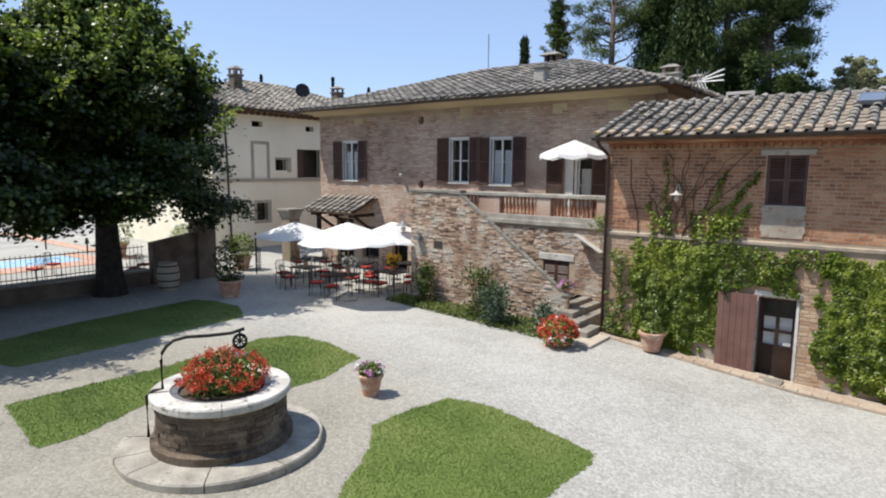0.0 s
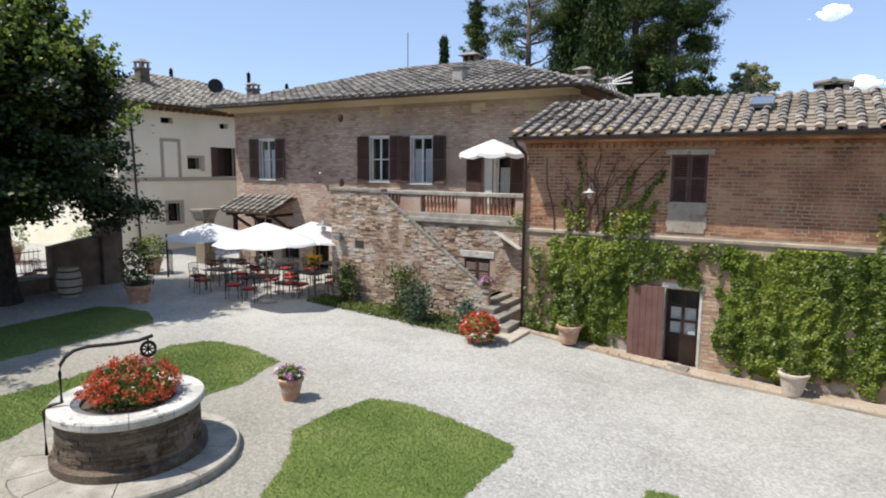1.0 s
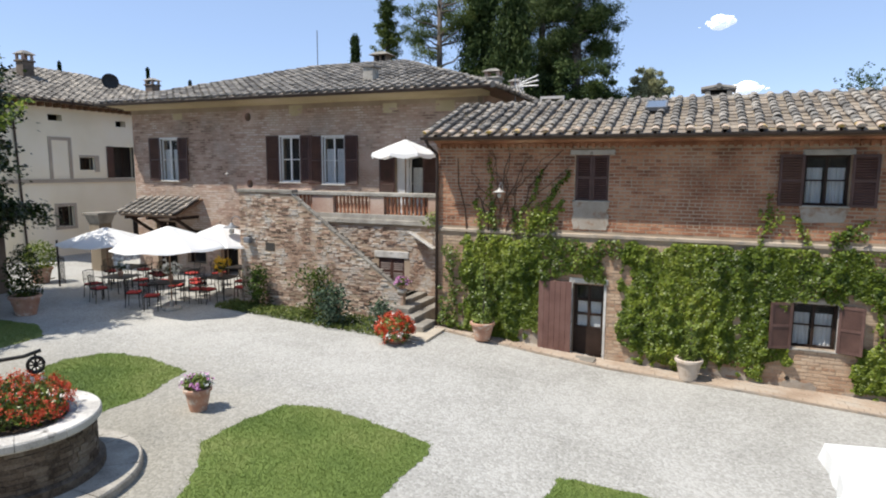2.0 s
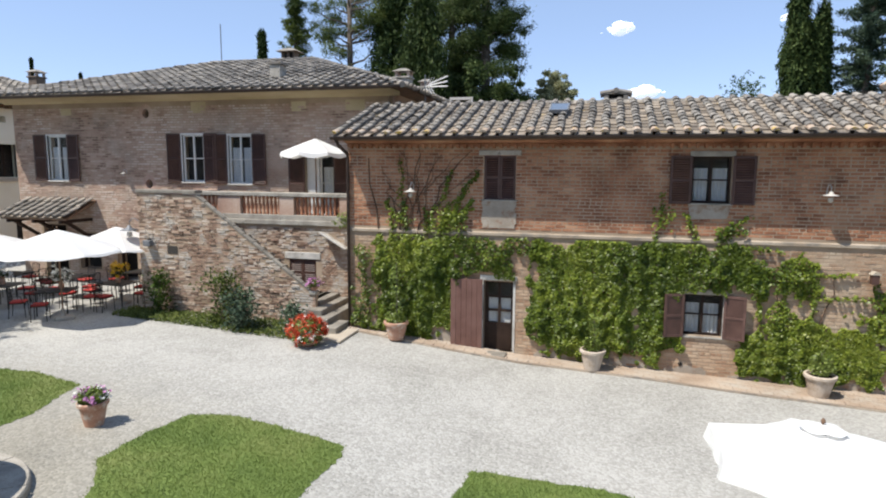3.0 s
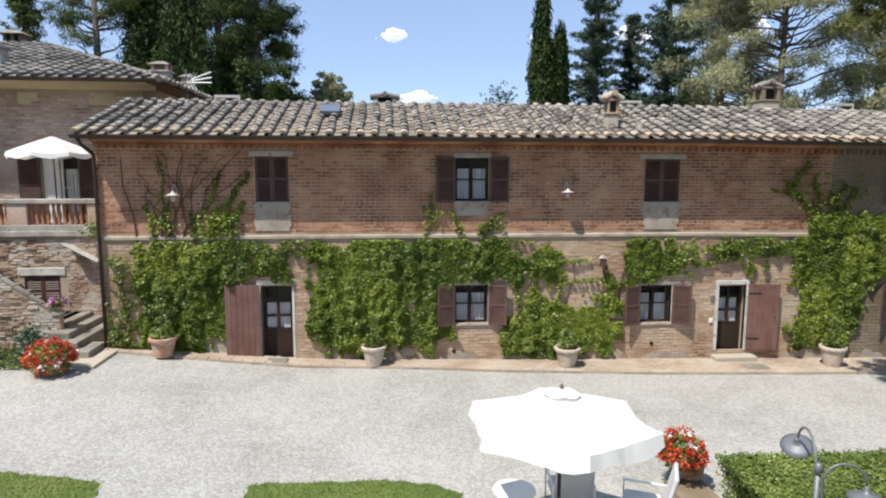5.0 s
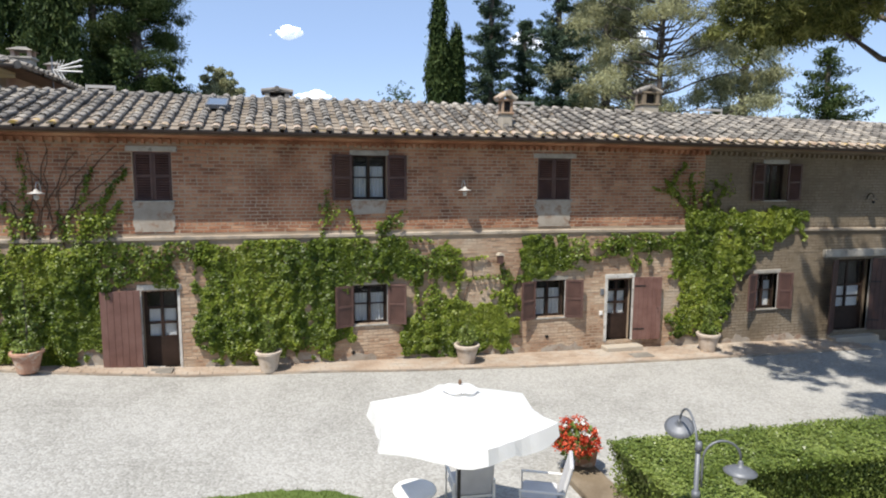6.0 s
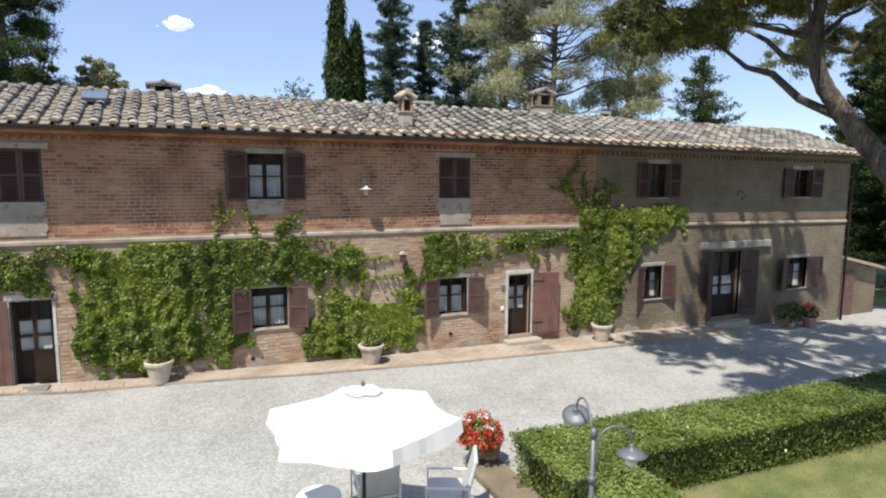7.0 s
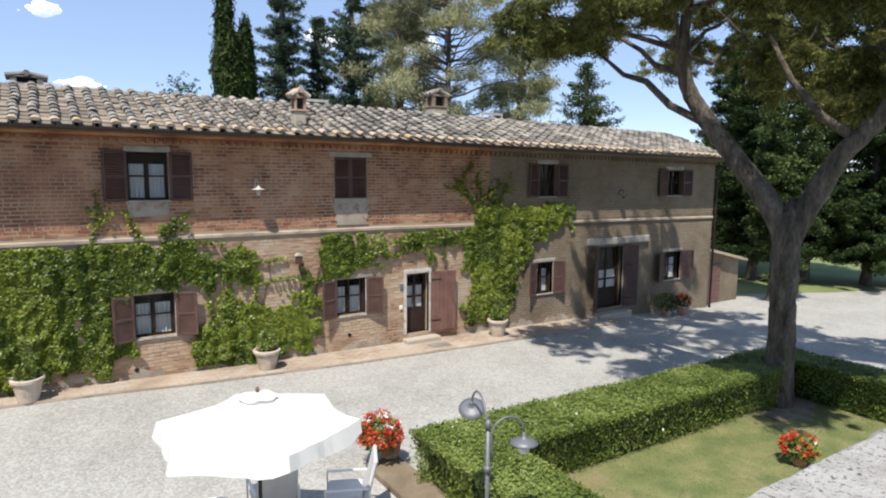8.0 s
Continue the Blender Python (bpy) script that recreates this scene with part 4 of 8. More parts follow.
for k, (a, b, lo, hi) in enumerate(DOORS):
    door = part("door", Shape().box((a, FY + 0.1, lo - 0.1), (b, FY + 0.4, lo)), "stone", farm)
    surround(door, a, b, lo, hi, FY, 0.13 if k < 2 else 0.0, 0.09 if k else 0.06, 0, mat="pale_stone" if k < 2 else "stone")
    s = Shape()
    y = FY + 0.2
    w = b - a
    s.box((a, y, lo), (a + 0.08, y + 0.06, hi)).box((b - 0.08, y, lo), (b, y + 0.06, hi)).box((a + 0.08, y + 0.002, hi - 0.1), (b - 0.08, y + 0.058, hi))
    s.box((a + 0.08, y + 0.01, lo), (b - 0.08, y + 0.05, lo + 0.75)).box(((a + b) / 2 - 0.035, y + 0.004, lo + 0.75), ((a + b) / 2 + 0.035, y + 0.056, hi - 0.1))
    for q in (0.75, 1.12, 1.5):
        s.box((a + 0.08, y + 0.003, lo + q - 0.03), (b - 0.08, y + 0.057, lo + q + 0.03))
    part("door_frame", s, "dark_wood", door)
    pane = part("pane", Shape().box((a + 0.08, y + 0.025, lo + 0.75), (b - 0.08, y + 0.03, hi - 0.1)), "glass", door)
    pane.visible_shadow = False
    part("curtain", Shape().box((a + 0.1, y + 0.09, lo + 0.75), (b - 0.1, y + 0.095, lo + 1.5)), "curtain", door)
    # dark plate in place of the shade behind the door
    part("dark_interior", Shape().box((a - 0.5, FY + 0.41, lo), (b + 0.5, FY + 0.45, hi + 0.1)), "hollow_shade", door)

    def plank_leaf(width, at, mat):
        lf = Shape()
        n = max(3, int(width / 0.13))
        for i in range(n):
            lf.box((width * i / n + 0.002, 0, 0), (width * (i + 1) / n - 0.002, 0.035, hi - lo), b=0.004)
        leaf = part("door_leaf", lf, mat, door, at=at)
        part("door_handle", Shape().tube([(width * 0.88, -0.01, 0.95), (width * 0.88, -0.05, 0.95), (width * 0.82, -0.05, 0.93)], 0.012, 6), "iron", leaf)
        part("hinge", Shape().box((0.0, -0.01, 0.3), (0.35, -0.001, 0.34)), "iron", leaf)
        part("hinge", Shape().box((0.0, -0.01, 1.6), (0.35, -0.001, 1.64)), "iron", leaf)
    if k == 0:
        plank_leaf(0.86, pose(a - 0.02, FY - 0.07, lo + 0.02, 0, 0, 180 + 6), "leaf_door")
    elif k == 1:
        plank_leaf(0.86, pose(b + 0.05, FY - 0.06, lo + 0.02, 0, 0, -8), "leaf_door")
    else:
        plank_leaf(0.6, pose(a - 0.02, FY - 0.06, lo + 0.02, 0, 0, 180 + 30), "shutter")
        plank_leaf(0.6, pose(b + 0.02, FY - 0.06, lo + 0.02, 0, 0, -25), "shutter")
        part("lintel", Shape().box((18.5, FY - 0.12, 2.2), (21.9, FY + 0.1, 2.45), b=0.02), "stone", door, "heavy grey stone lintel")
    part("doorstep", Shape().box((a - 0.15, FY - 0.36, ground_z(a) - 0.1), (b + 0.25, FY - 0.001, min(lo - 0.01, ground_z(a) + 0.17)), b=0.02), "trim", door)

# old render clinging to the foot of the wall
rag = np.random.default_rng(77)
x = LX0 + 0.1
while x < 18.2:
    w = rag.uniform(0.7, 1.9)
    if not any(a - 0.2 < x + w and x < b + 0.3 for a, b, lo, hi in DOORS):
        n = 9
        top = [(x + w * i / n + rag.normal() * 0.02, ground_z(x) + 0.08 + rag.uniform(0.05, 0.3) * math.sin(math.pi * (i + 0.6) / (n + 1.2))) for i in range(n + 1)]
        part("plaster_patch", Shape().prism([(x + w, ground_z(x) - 0.15), (x, ground_z(x) - 0.15)] + top, FY - 0.014, FY + 0.01), "patch", wall)
    x += w + rag.uniform(0.05, 0.9)

# chimneys and skylight on the farmhouse roof
def chimney(parent, x, y, z, w, d, h, pots=True, mat="trim"):
    c = part("chimney", Shape().box((x - w / 2, y - d / 2, z - 0.6), (x + w / 2, y + d / 2, z + h * 0.6), b=0.02), mat, parent)
    part("ledge", Shape().box((x - w / 2 - 0.06, y - d / 2 - 0.06, z + h * 0.6), (x + w / 2 + 0.06, y + d / 2 + 0.06, z + h * 0.67), b=0.015), mat, c)
    for sx in (-1, 1):
        for sy in (-1, 1):
            cx, cy = x + sx * (w / 2 - 0.06), y + sy * (d / 2 - 0.06)
            part("cap_post", Shape().box((cx - 0.055, cy - 0.055, z + h * 0.67), (cx + 0.055, cy + 0.055, z + h * 0.88)), "brick_old", c)
    cap = Shape()
    e = 0.1
    cap.add([(x - w / 2 - e, y - d / 2 - e, z + h * 0.88), (x + w / 2 + e, y - d / 2 - e, z + h * 0.88), (x + w / 2 + e, y + d / 2 + e, z + h * 0.88), (x - w / 2 - e, y + d / 2 + e, z + h * 0.88),
             (x - w * 0.2, y - d * 0.2, z + h * 1.02), (x + w * 0.2, y - d * 0.2, z + h * 1.02), (x + w * 0.2, y + d * 0.2, z + h * 1.02), (x - w * 0.2, y + d * 0.2, z + h * 1.02)],
            [(0, 1, 5, 4), (1, 2, 6, 5), (2, 3, 7, 6), (3, 0, 4, 7), (4, 5, 6, 7), (3, 2, 1, 0)])
    part("cap", cap, "tile", c)
    return c


def roof_stack(x, y, z, w, d, h, low, mat, head_mat):
    """A farmhouse chimney: rendered foot, open smoke chamber between brick posts, a rough tiled hood."""
    c = part("chimney", Shape().box((x - w / 2, y - d / 2, z - 0.6), (x + w / 2, y + d / 2, z + h * low), b=0.025), mat, farm)
    part("ledge", Shape().box((x - w / 2 - 0.035, y - d / 2 - 0.035, z + h * low), (x + w / 2 + 0.035, y + d / 2 + 0.035, z + h * (low + 0.05)), b=0.012), head_mat, c)
    lo, hi = z + h * (low + 0.05), z + h * 0.8
    e = w * 0.2
    for sx in (-1, 1):
        for sy in (-1, 1):
            cx, cy = x + sx * (w / 2 - e / 2), y + sy * (d / 2 - e / 2)
            part("cap_post", Shape().box((cx - e / 2, cy - e / 2, lo), (cx + e / 2, cy + e / 2, hi), b=0.008), head_mat, c)
    # near-black block stands in for the shade inside the smoke chamber
    part("flue_liner", Shape().box((x - w / 2 + e, y - d / 2 + e * 1.1, lo), (x + w / 2 - e, y + d / 2 - e * 1.1, hi)), "chamber_shade", c)
    part("lintel", Shape().box((x - w / 2 - 0.02, y - d / 2 - 0.02, hi), (x + w / 2 + 0.02, y + d / 2 + 0.02, hi + h * 0.06), b=0.01), head_mat, c)
    hood = Shape()
    top = hi + h * 0.06
    for side in (-1, 1):
        n = max(3, int(d / 0.13))
        for i in range(n):
            yy = y - d / 2 - 0.06 + (d + 0.12) * (i + 0.5) / n
            hood.tube([(x + side * (w / 2 + 0.1), yy, top - 0.01), (x + side * 0.02, yy, z + h * (1.0 + 0.015 * ((i * 7) % 3)))], [0.075, 0.065], 8)
    hood.tube([(x, y - d / 2 - 0.1, z + h * 1.01), (x, y + d / 2 + 0.1, z + h * 1.02)], [0.08, 0.075], 8)
    part("hood_tiles", hood, "tile_edge" if w < 0.5 else "tile", c)


roof_stack(1.55, 20.2, 6.75, 0.7, 0.5, 0.46, 0.45, "trim", "tile")
roof_stack(7.62, 17.3, 5.98, 0.32, 0.32, 1.0, 0.45, "trim", "brick_low")
roof_stack(13.68, 19.9, 6.7, 0.62, 0.5, 1.02, 0.42, "trim", "brick_pale")
SLOPE = pose(0.05, 18.4, 6.545, 18.7)
part("skylight", Shape().box((-0.26, -0.4, 0), (0.26, -0.35, 0.1), SLOPE).box((-0.26, 0.35, 0), (0.26, 0.4, 0.1), SLOPE).box((-0.26, -0.35, 0), (-0.22, 0.35, 0.1), SLOPE).box((0.22, -0.35, 0), (0.26, 0.35, 0.1), SLOPE), "grey_metal", farm)
part("skylight_pane", Shape().box((-0.22, -0.35, 0.08), (0.22, 0.35, 0.095), SLOPE), "tinted_pane", farm)
for xx, ww in ((-3.2, 0.75), (9.3, 0.95), (16.6, 1.0)):
    part("flue", Shape().box((xx - ww / 2, 20.4, 7.1), (xx + ww / 2, 20.5, 7.18)).box((xx - ww / 2, 20.4, 6.4), (xx - ww / 2 + 0.05, 20.45, 7.1)).box((xx + ww / 2 - 0.05, 20.4, 6.4), (xx + ww / 2, 20.45, 7.1)), "enamel", farm)

# brick paving strip along the wall
pav = thing("pavement", "strip of worn terracotta brick paving along the farmhouse wall", "pavement", kind="structure")
def kerb_y(x):
    return float(np.interp(x, [-6.2, -5.7, -3.0, -0.7, 2.7, 4.7, 8.6, 12.5, 16.3, 19.5], [16.78, 16.74, 16.38, 16.36, 16.22, 16.0, 15.76, 15.68, 15.7, 15.85]))


xs = np.linspace(-6.2, 19.5, 52)
s = Shape()
for a, b in zip(xs, xs[1:]):
    ya, yb = kerb_y(a), kerb_y(b)
    za, zb = ground_z(a) + 0.045, ground_z(b) + 0.045
    s.add([(a, ya, za), (b, yb, zb), (b, FY + 0.02, zb), (a, FY + 0.02, za), (a, ya, za - 0.2), (b, yb, zb - 0.2)], [(0, 1, 2, 3), (4, 5, 1, 0)])
part("bed", s, "ledge", pav)
rng = np.random.default_rng(12)
tiles = []
x = -6.1
while x < 19.3:
    y = kerb_y(x) + 0.01
    row = 0
    while y < FY - 0.03:
        # a course of long kerb bricks in front, shorter ones behind
        deep = 0.2 if row == 0 else 0.135
        o = 0.145 * (row % 2)
        z = ground_z(x + o) + (0.062 if row == 0 else 0.049) + rng.uniform(0, 0.008)
        z2 = z + (ground_z(x + o + 0.28) - ground_z(x + o))
        y1 = min(y + deep, FY - 0.005)
        sk = kerb_y(x + o + 0.275) - kerb_y(x + o)
        q = [(x + o, y, z), (x + o + 0.275, y + sk, z2), (x + o + 0.275, min(y1 + sk, FY - 0.004), z2), (x + o, y1, z)]
        mx, my = x + o + 0.137, (y + y1 + sk) / 2
        tiles.append([(a, b, c - 0.05) for a, b, c in q] + [(mx + (a - mx) * 0.97, my + (b - my) * 0.95, c) for a, b, c in q])
        y += deep + 0.007
        row += 1
    x += 0.285
place_bricks(np.array(tiles), "paving", pav, (1.5, 16.5, 0), name="paving_brick", count=240)

# ---- the main brick house, with its balcony and outside stair ----
MY = 20.6
MX0, MX1 = -21.5, -5.72
main = thing("main_house", "tall brick manor house with hipped tile roof and dark brown shutters", "house", at=pose(0, 0, 0))
MWIN = [(-19.9, -18.98, 4.36, 6.08), (-13.75, -12.86, 4.38, 6.08), (-11.82, -10.9, 4.33, 6.05)]
MDOOR = (-8.78, -7.72, 3.27, 5.5)
MHOLE = [(-15.42, -15.12, 6.7, 7.05), (-15.42, -15.12, 4.1, 4.45)]
MLOW = [(-20.4, -19.3, 0.3, 2.6), (-16.9, -16.0, 0.3, 2.5), (-18.7, -17.7, 0.9, 2.3)]
mholes = MWIN + [MDOOR] + MHOLE + MLOW
part("wall", wall_body(mholes, MX0, MX1, -1, 7.45, MY, MY + 0.45), "mortar", main, "sun-bleached brick wall")
for ms in (((MX0, MY + 0.45, -1), (MX0 + 0.45, 31.4, 7.45)), ((MX1 - 0.45, MY + 0.45, -1), (MX1, 31.4, 7.45)), ((MX0, 31.4, -1), (MX1, 31.8, 7.45))):
    part("wall", Shape().box(*ms), "brick_old", main)
# one dark sheet gives all these openings their indoor shade
part("dark_interior", Shape().box((MX0 + 0.5, MY + 1.0, -1), (MX1 - 0.5, MY + 1.1, 7.4)), "hollow_shade", main)
fr = Shape().prism([(MY, 7.3), (MY, 7.44), (MY - 0.9, 7.44), (MY - 0.9, 7.41), (MY - 0.07, 7.37)], MX0 - 0.4, MX1 + 0.4, "x")
part("eave_band", fr, "ochre", main, "ochre rendered cornice under the eaves")
for xx, ww, hh in ((-18.9, 0.5, 0.26), (-13.0, 0.62, 0.4), (-9.0, 0.55, 0.34), (-6.9, 0.7, 0.36)):
    part("plaster_patch", Shape().box((xx - ww / 2, MY - 0.008, 6.85), (xx + ww / 2, MY + 0.01, 6.85 + hh)), "ochre", main, "square ochre plaster patch on the brick")
ex0, ex1, ey0, ey1, ez, rz = MX0 - 0.8, MX1 + 0.8, MY - 1.0, 32.8, 7.46, 9.56
ra, rb, ry = ex0 + 6.3, ex1 - 6.3, 26.2
mroof = part("roof", Shape().add([(ex0, ey0, ez), (ex1, ey0, ez), (ex1, ey1, ez), (ex0, ey1, ez), (ra, ry, rz), (rb, ry, rz)],
                                 [(0, 1, 5, 4), (1, 2, 5), (2, 3, 4, 5), (3, 0, 4), (3, 2, 1, 0)]), "wood", main)
upf = Vector((0, ry - ey0, rz - ez))
W = ex1 - ex0
tile_slope(21, (ex0, ey0 - 0.05, ez + 0.05), (1, 0, 0), upf, upf.length, W, mroof, reach=lambda u: upf.length * min(1, u / 6.3, (W - u) / 6.3), edge_mat="tile", near=(-9, 20, 7.5), count=45)
upr = Vector((-6.3, 0, rz - ez))
D = ey1 - ey0
tile_slope(22, (ex1 + 0.05, ey0, ez + 0.05), (0, 1, 0), upr, upr.length, D, mroof, reach=lambda u: upr.length * min(1, u / (ry - ey0), (D - u) / (ey1 - ry)), edge_mat="tile")
hip = Shape()
for a, b in (((ra, ry, rz), (rb, ry, rz)), ((rb, ry, rz), (ex1, ey0, ez)), ((ra, ry, rz), (ex0, ey0, ez)), ((rb, ry, rz), (ex1, ey1, ez))):
    a, b = Vector(a), Vector(b)
    n = int((b - a).length / 0.36)
    for i in range(n):
        p, q = a.lerp(b, i / n), a.lerp(b, (i + 1.15) / n)
        hip.tube([p + Vector((0, 0, 0.05)), q + Vector((0, 0, 0.07))], [0.09, 0.105], 8)
part("hip_tiles", hip, "tile", mroof, kind="stuff")
g = Shape()
half_pipe(g, (ex0, ey0 - 0.1, ez + 0.02), (ex1, ey0 - 0.1, ez + 0.02), 0.08)
part("gutter", g, "gutter", main)
stack = part("chimney", Shape().box((-10.34, 21.05, 7.5), (-9.92, 21.5, 8.54), b=0.02), "stone", main)
part("cap", Shape().box((-10.4, 21.0, 8.54), (-9.86, 21.55, 8.63), b=0.015), "tile", stack)
part("flashing", Shape().prism([(-10.44, 7.72), (-9.82, 7.72), (-9.88, 8.02), (-10.38, 8.02)], 20.95, 21.04), "patch", stack)
slab = part("chimney", Shape().box((-13.1, 26.75, 9.0), (-12.4, 27.3, 9.7), b=0.02), "stone", main)
for sx in (-13.08, -12.79, -12.5):
    part("cap_post", Shape().box((sx, 26.8, 9.7), (sx + 0.08, 27.25, 10.12)), "dark_brick", slab)
# dark filling between the posts, in place of the opening's shade
part("flue_liner", Shape().box((-12.98, 26.92, 9.7), (-12.52, 27.14, 10.11)), "chamber_shade", slab)
part("cap", Shape().add([(-13.26, 26.6, 10.12), (-12.24, 26.6, 10.12), (-12.24, 27.45, 10.12), (-13.26, 27.45, 10.12), (-12.95, 26.85, 10.28), (-12.55, 26.85, 10.28), (-12.55, 27.2, 10.28), (-12.95, 27.2, 10.28)],
                        [(0, 1, 5, 4), (1, 2, 6, 5), (2, 3, 7, 6), (3, 0, 4, 7), (4, 5, 6, 7), (3, 2, 1, 0)]), "dark_stone", slab)
chimney(main, -6.9, 25.8, 8.0, 0.62, 0.5, 1.0, mat="stone")
chimney(main, -5.75, 25.2, 7.6, 0.4, 0.4, 0.85, mat="stone")
for k, (a, b, lo, hi) in enumerate(MWIN):
    win = part("window", Shape().box((a - 0.06, MY - 0.07, lo - 0.06), (b + 0.06, MY + 0.2, lo), b=0.01), "pale_stone", main)
    part("architrave", Shape().box((a - 0.06, MY - 0.02, lo), (a, MY + 0.12, hi + 0.06)).box((b, MY - 0.02, lo), (b + 0.06, MY + 0.12, hi + 0.06)).box((a, MY - 0.018, hi), (b, MY + 0.12, hi + 0.06)), "white", win)
    glazing(win, a, MY + 0.06, lo, b - a, hi - lo, 2, "white", k != 1)
    shutter("shutter", 0.56, hi - lo + 0.06, win, pose(a - 0.05, MY - 0.03, lo - 0.02, 0, 0, 180 + 3))
    shutter("shutter", 0.56, hi - lo + 0.06, win, pose(b + 0.05, MY - 0.07, lo - 0.02, 0, 0, -3))
a, b, lo, hi = MDOOR
door = part("door", Shape().box((a, MY, lo - 0.1), (b, MY + 0.3, lo)), "stone", main)
glazing(door, a, MY + 0.1, lo, b - a, hi - lo, 2, "white")
shutter("shutter", 0.6, hi - lo, door, pose(a - 0.02, MY - 0.03, lo, 0, 0, 180 + 4), panels=2)
shutter("shutter", 0.55, hi - lo, door, pose(b + 0.02, MY - 0.07, lo, 0, 0, -4), panels=2)
part("curtain", Shape().box((a + 0.1, MY + 0.02, lo + 0.05), (a + 0.5, MY + 0.05, hi - 0.1)), "curtain", door, "white curtain drawn out of the doorway")
for k, (a, b, lo, hi) in enumerate(MLOW):
    d = part("door" if k < 2 else "window", Shape().box((a, MY + 0.2, lo), (a + 0.06, MY + 0.3, hi)).box((b - 0.06, MY + 0.2, lo), (b, MY + 0.3, hi)).box((a + 0.06, MY + 0.2, hi - 0.08), (b - 0.06, MY + 0.3, hi)), "dark_wood", main)
for a, b, lo, hi in MHOLE:
    ring = Shape()
    n = 16
    v, f = [], []
    for d in (MY - 0.006, MY + 0.2):
        for r in (0.15, 0.3):
            v += [((a + b) / 2 + r * math.cos(2 * math.pi * i / n), d, (lo + hi) / 2 + r * 1.15 * math.sin(2 * math.pi * i / n)) for i in range(n)]
    f = [(i, (i + 1) % n, n + (i + 1) % n, n + i) for i in range(n)] + [(i, (i + 1) % n, 2 * n + (i + 1) % n, 2 * n + i) for i in range(n)]
    part("vent_ring", Shape().add(v, f), "brick_old", main)

# stair wall, steps, balcony
stair = thing("outside_stair", "old brick and rubble stair wall climbing to a balcony", "staircase", at=pose(0, 0, 0))
SX0, SX1 = -12.7, -6.7


def cap_z(x):
    return float(np.interp(x, [-12.7, -10.62, -6.85, -6.7], [4.12, 4.05, 1.3, 1.25]))


part("stair_wall", Shape().prism([(SX0, -1), (SX1, -1), (SX1, 1.25), (-6.85, 1.3), (-10.62, 4.05), (SX0, 4.12)], FY, FY + 0.14), "mortar", stair, "rubble stair wall of mixed brick and stone")
part("stair_wall", Shape().box((SX0, FY + 0.35, -1), (SX0 + 0.35, MY, 4.1)), "brick_old", stair)
part("coping_stone", Shape().box((SX0 - 0.04, FY - 0.05, 4.12), (-10.57, FY + 0.3, 4.22), b=0.015), "dark_stone", stair)
for i in range(12):
    u, w = i / 12, (i + 0.97) / 12
    p, q = (-10.62 + 3.8 * u, 4.06 - 2.77 * u), (-10.62 + 3.8 * w, 4.06 - 2.77 * w)
    part("coping_stone", Shape().prism([(p[0], p[1]), (q[0], q[1]), (q[0] + 0.02, q[1] + 0.055), (p[0] + 0.02, p[1] + 0.04)], FY - 0.02, FY + 0.15), "dark_stone", stair)
part("coping_stone", Shape().box((-6.9, FY - 0.05, 1.25), (-6.66, FY + 0.2, 1.35), b=0.02), "stone", stair)
n = 19
for i in range(n):
    x = (-5.25, -5.65, -6.02, -6.35)[i] if i < 4 else -6.65 - 0.257 * (i - 4)
    z = (0.39, 0.55, 0.72, 0.88)[i] if i < 4 else max(1.0, cap_z(x - 0.15) - 0.75)
    part("step", Shape().box((x - (1.15 if i == 0 else 0.5), (15.45, 16.1, 16.35, 16.65)[i] if i < 4 else FY + 0.2, -0.4), (x, 18.58 if i > 1 else 17.0, z), b=0.02), "dark_stone" if i else "trim", stair)
# near-black plate on the solid wall paints the shade inside a vent hole
part("sill_hole", Shape().box((-11.68, FY - 0.012, 2.25), (-11.32, FY - 0.009, 2.5)), "hollow_shade", stair, "small square vent hole, its shade a near-black plate")

balc = thing("balcony", "brick balcony with stone rail and terracotta balusters", "balcony", at=pose(0, 0, 0))
BY = 18.6
bh = [(-8.4, -7.46, 1.14, 2.02)]
part("balcony_wall", wall_body(bh, -12.3, -5.64, -1, 3.1, BY, BY + 0.3), "mortar", balc)
part("balcony_floor", Shape().box((-12.3, BY - 0.08, 3.1), (-5.64, MY - 0.002, 3.26), b=0.02), "stone", balc)
part("plinth", Shape().box((-12.3, BY - 0.02, 3.26), (-5.66, BY + 0.26, 3.42), b=0.01), "stone", balc)
part("rail", Shape().box((-12.3, BY - 0.05, 4.0), (-5.66, BY + 0.28, 4.13), b=0.02), "stone", balc, "weathered stone rail")
for a, b in ((-10.95, -10.12), (-8.7, -8.2), (-6.62, -5.68), (-12.3, -11.75)):
    part("pillar", Shape().box((a, BY - 0.01, 3.42), (b, BY + 0.24, 4.0)), "brick_old", balc)
bal = Shape().lathe([(0.05, 0), (0.05, 0.05), (0.03, 0.08), (0.055, 0.2), (0.055, 0.28), (0.03, 0.44), (0.035, 0.5), (0.05, 0.53), (0.05, 0.58)], n=10).mesh("baluster", "baluster", True)
for a, b, n in ((-10.12, -8.7, 10), (-8.2, -6.62, 11), (-11.75, -10.95, 5)):
    for i in range(n):
        part("baluster", bal, "terracotta", balc, at=pose(a + (b - a) * (i + 0.5) / n, BY + 0.12, 3.42))
win = part("window", Shape().box((-8.55, BY - 0.03, 2.02), (-7.3, BY + 0.2, 2.24), b=0.015), "pale_stone", balc)
for i in range(2):
    shutter("shutter", 0.46, 0.88, win, pose(-8.4 + 0.47 * i, BY + 0.03, 1.14), "shutter")

lean = thing("small_canopy", "small sloping stone canopy on the wall under the balcony", "canopy", at=pose(0, 0, 0))
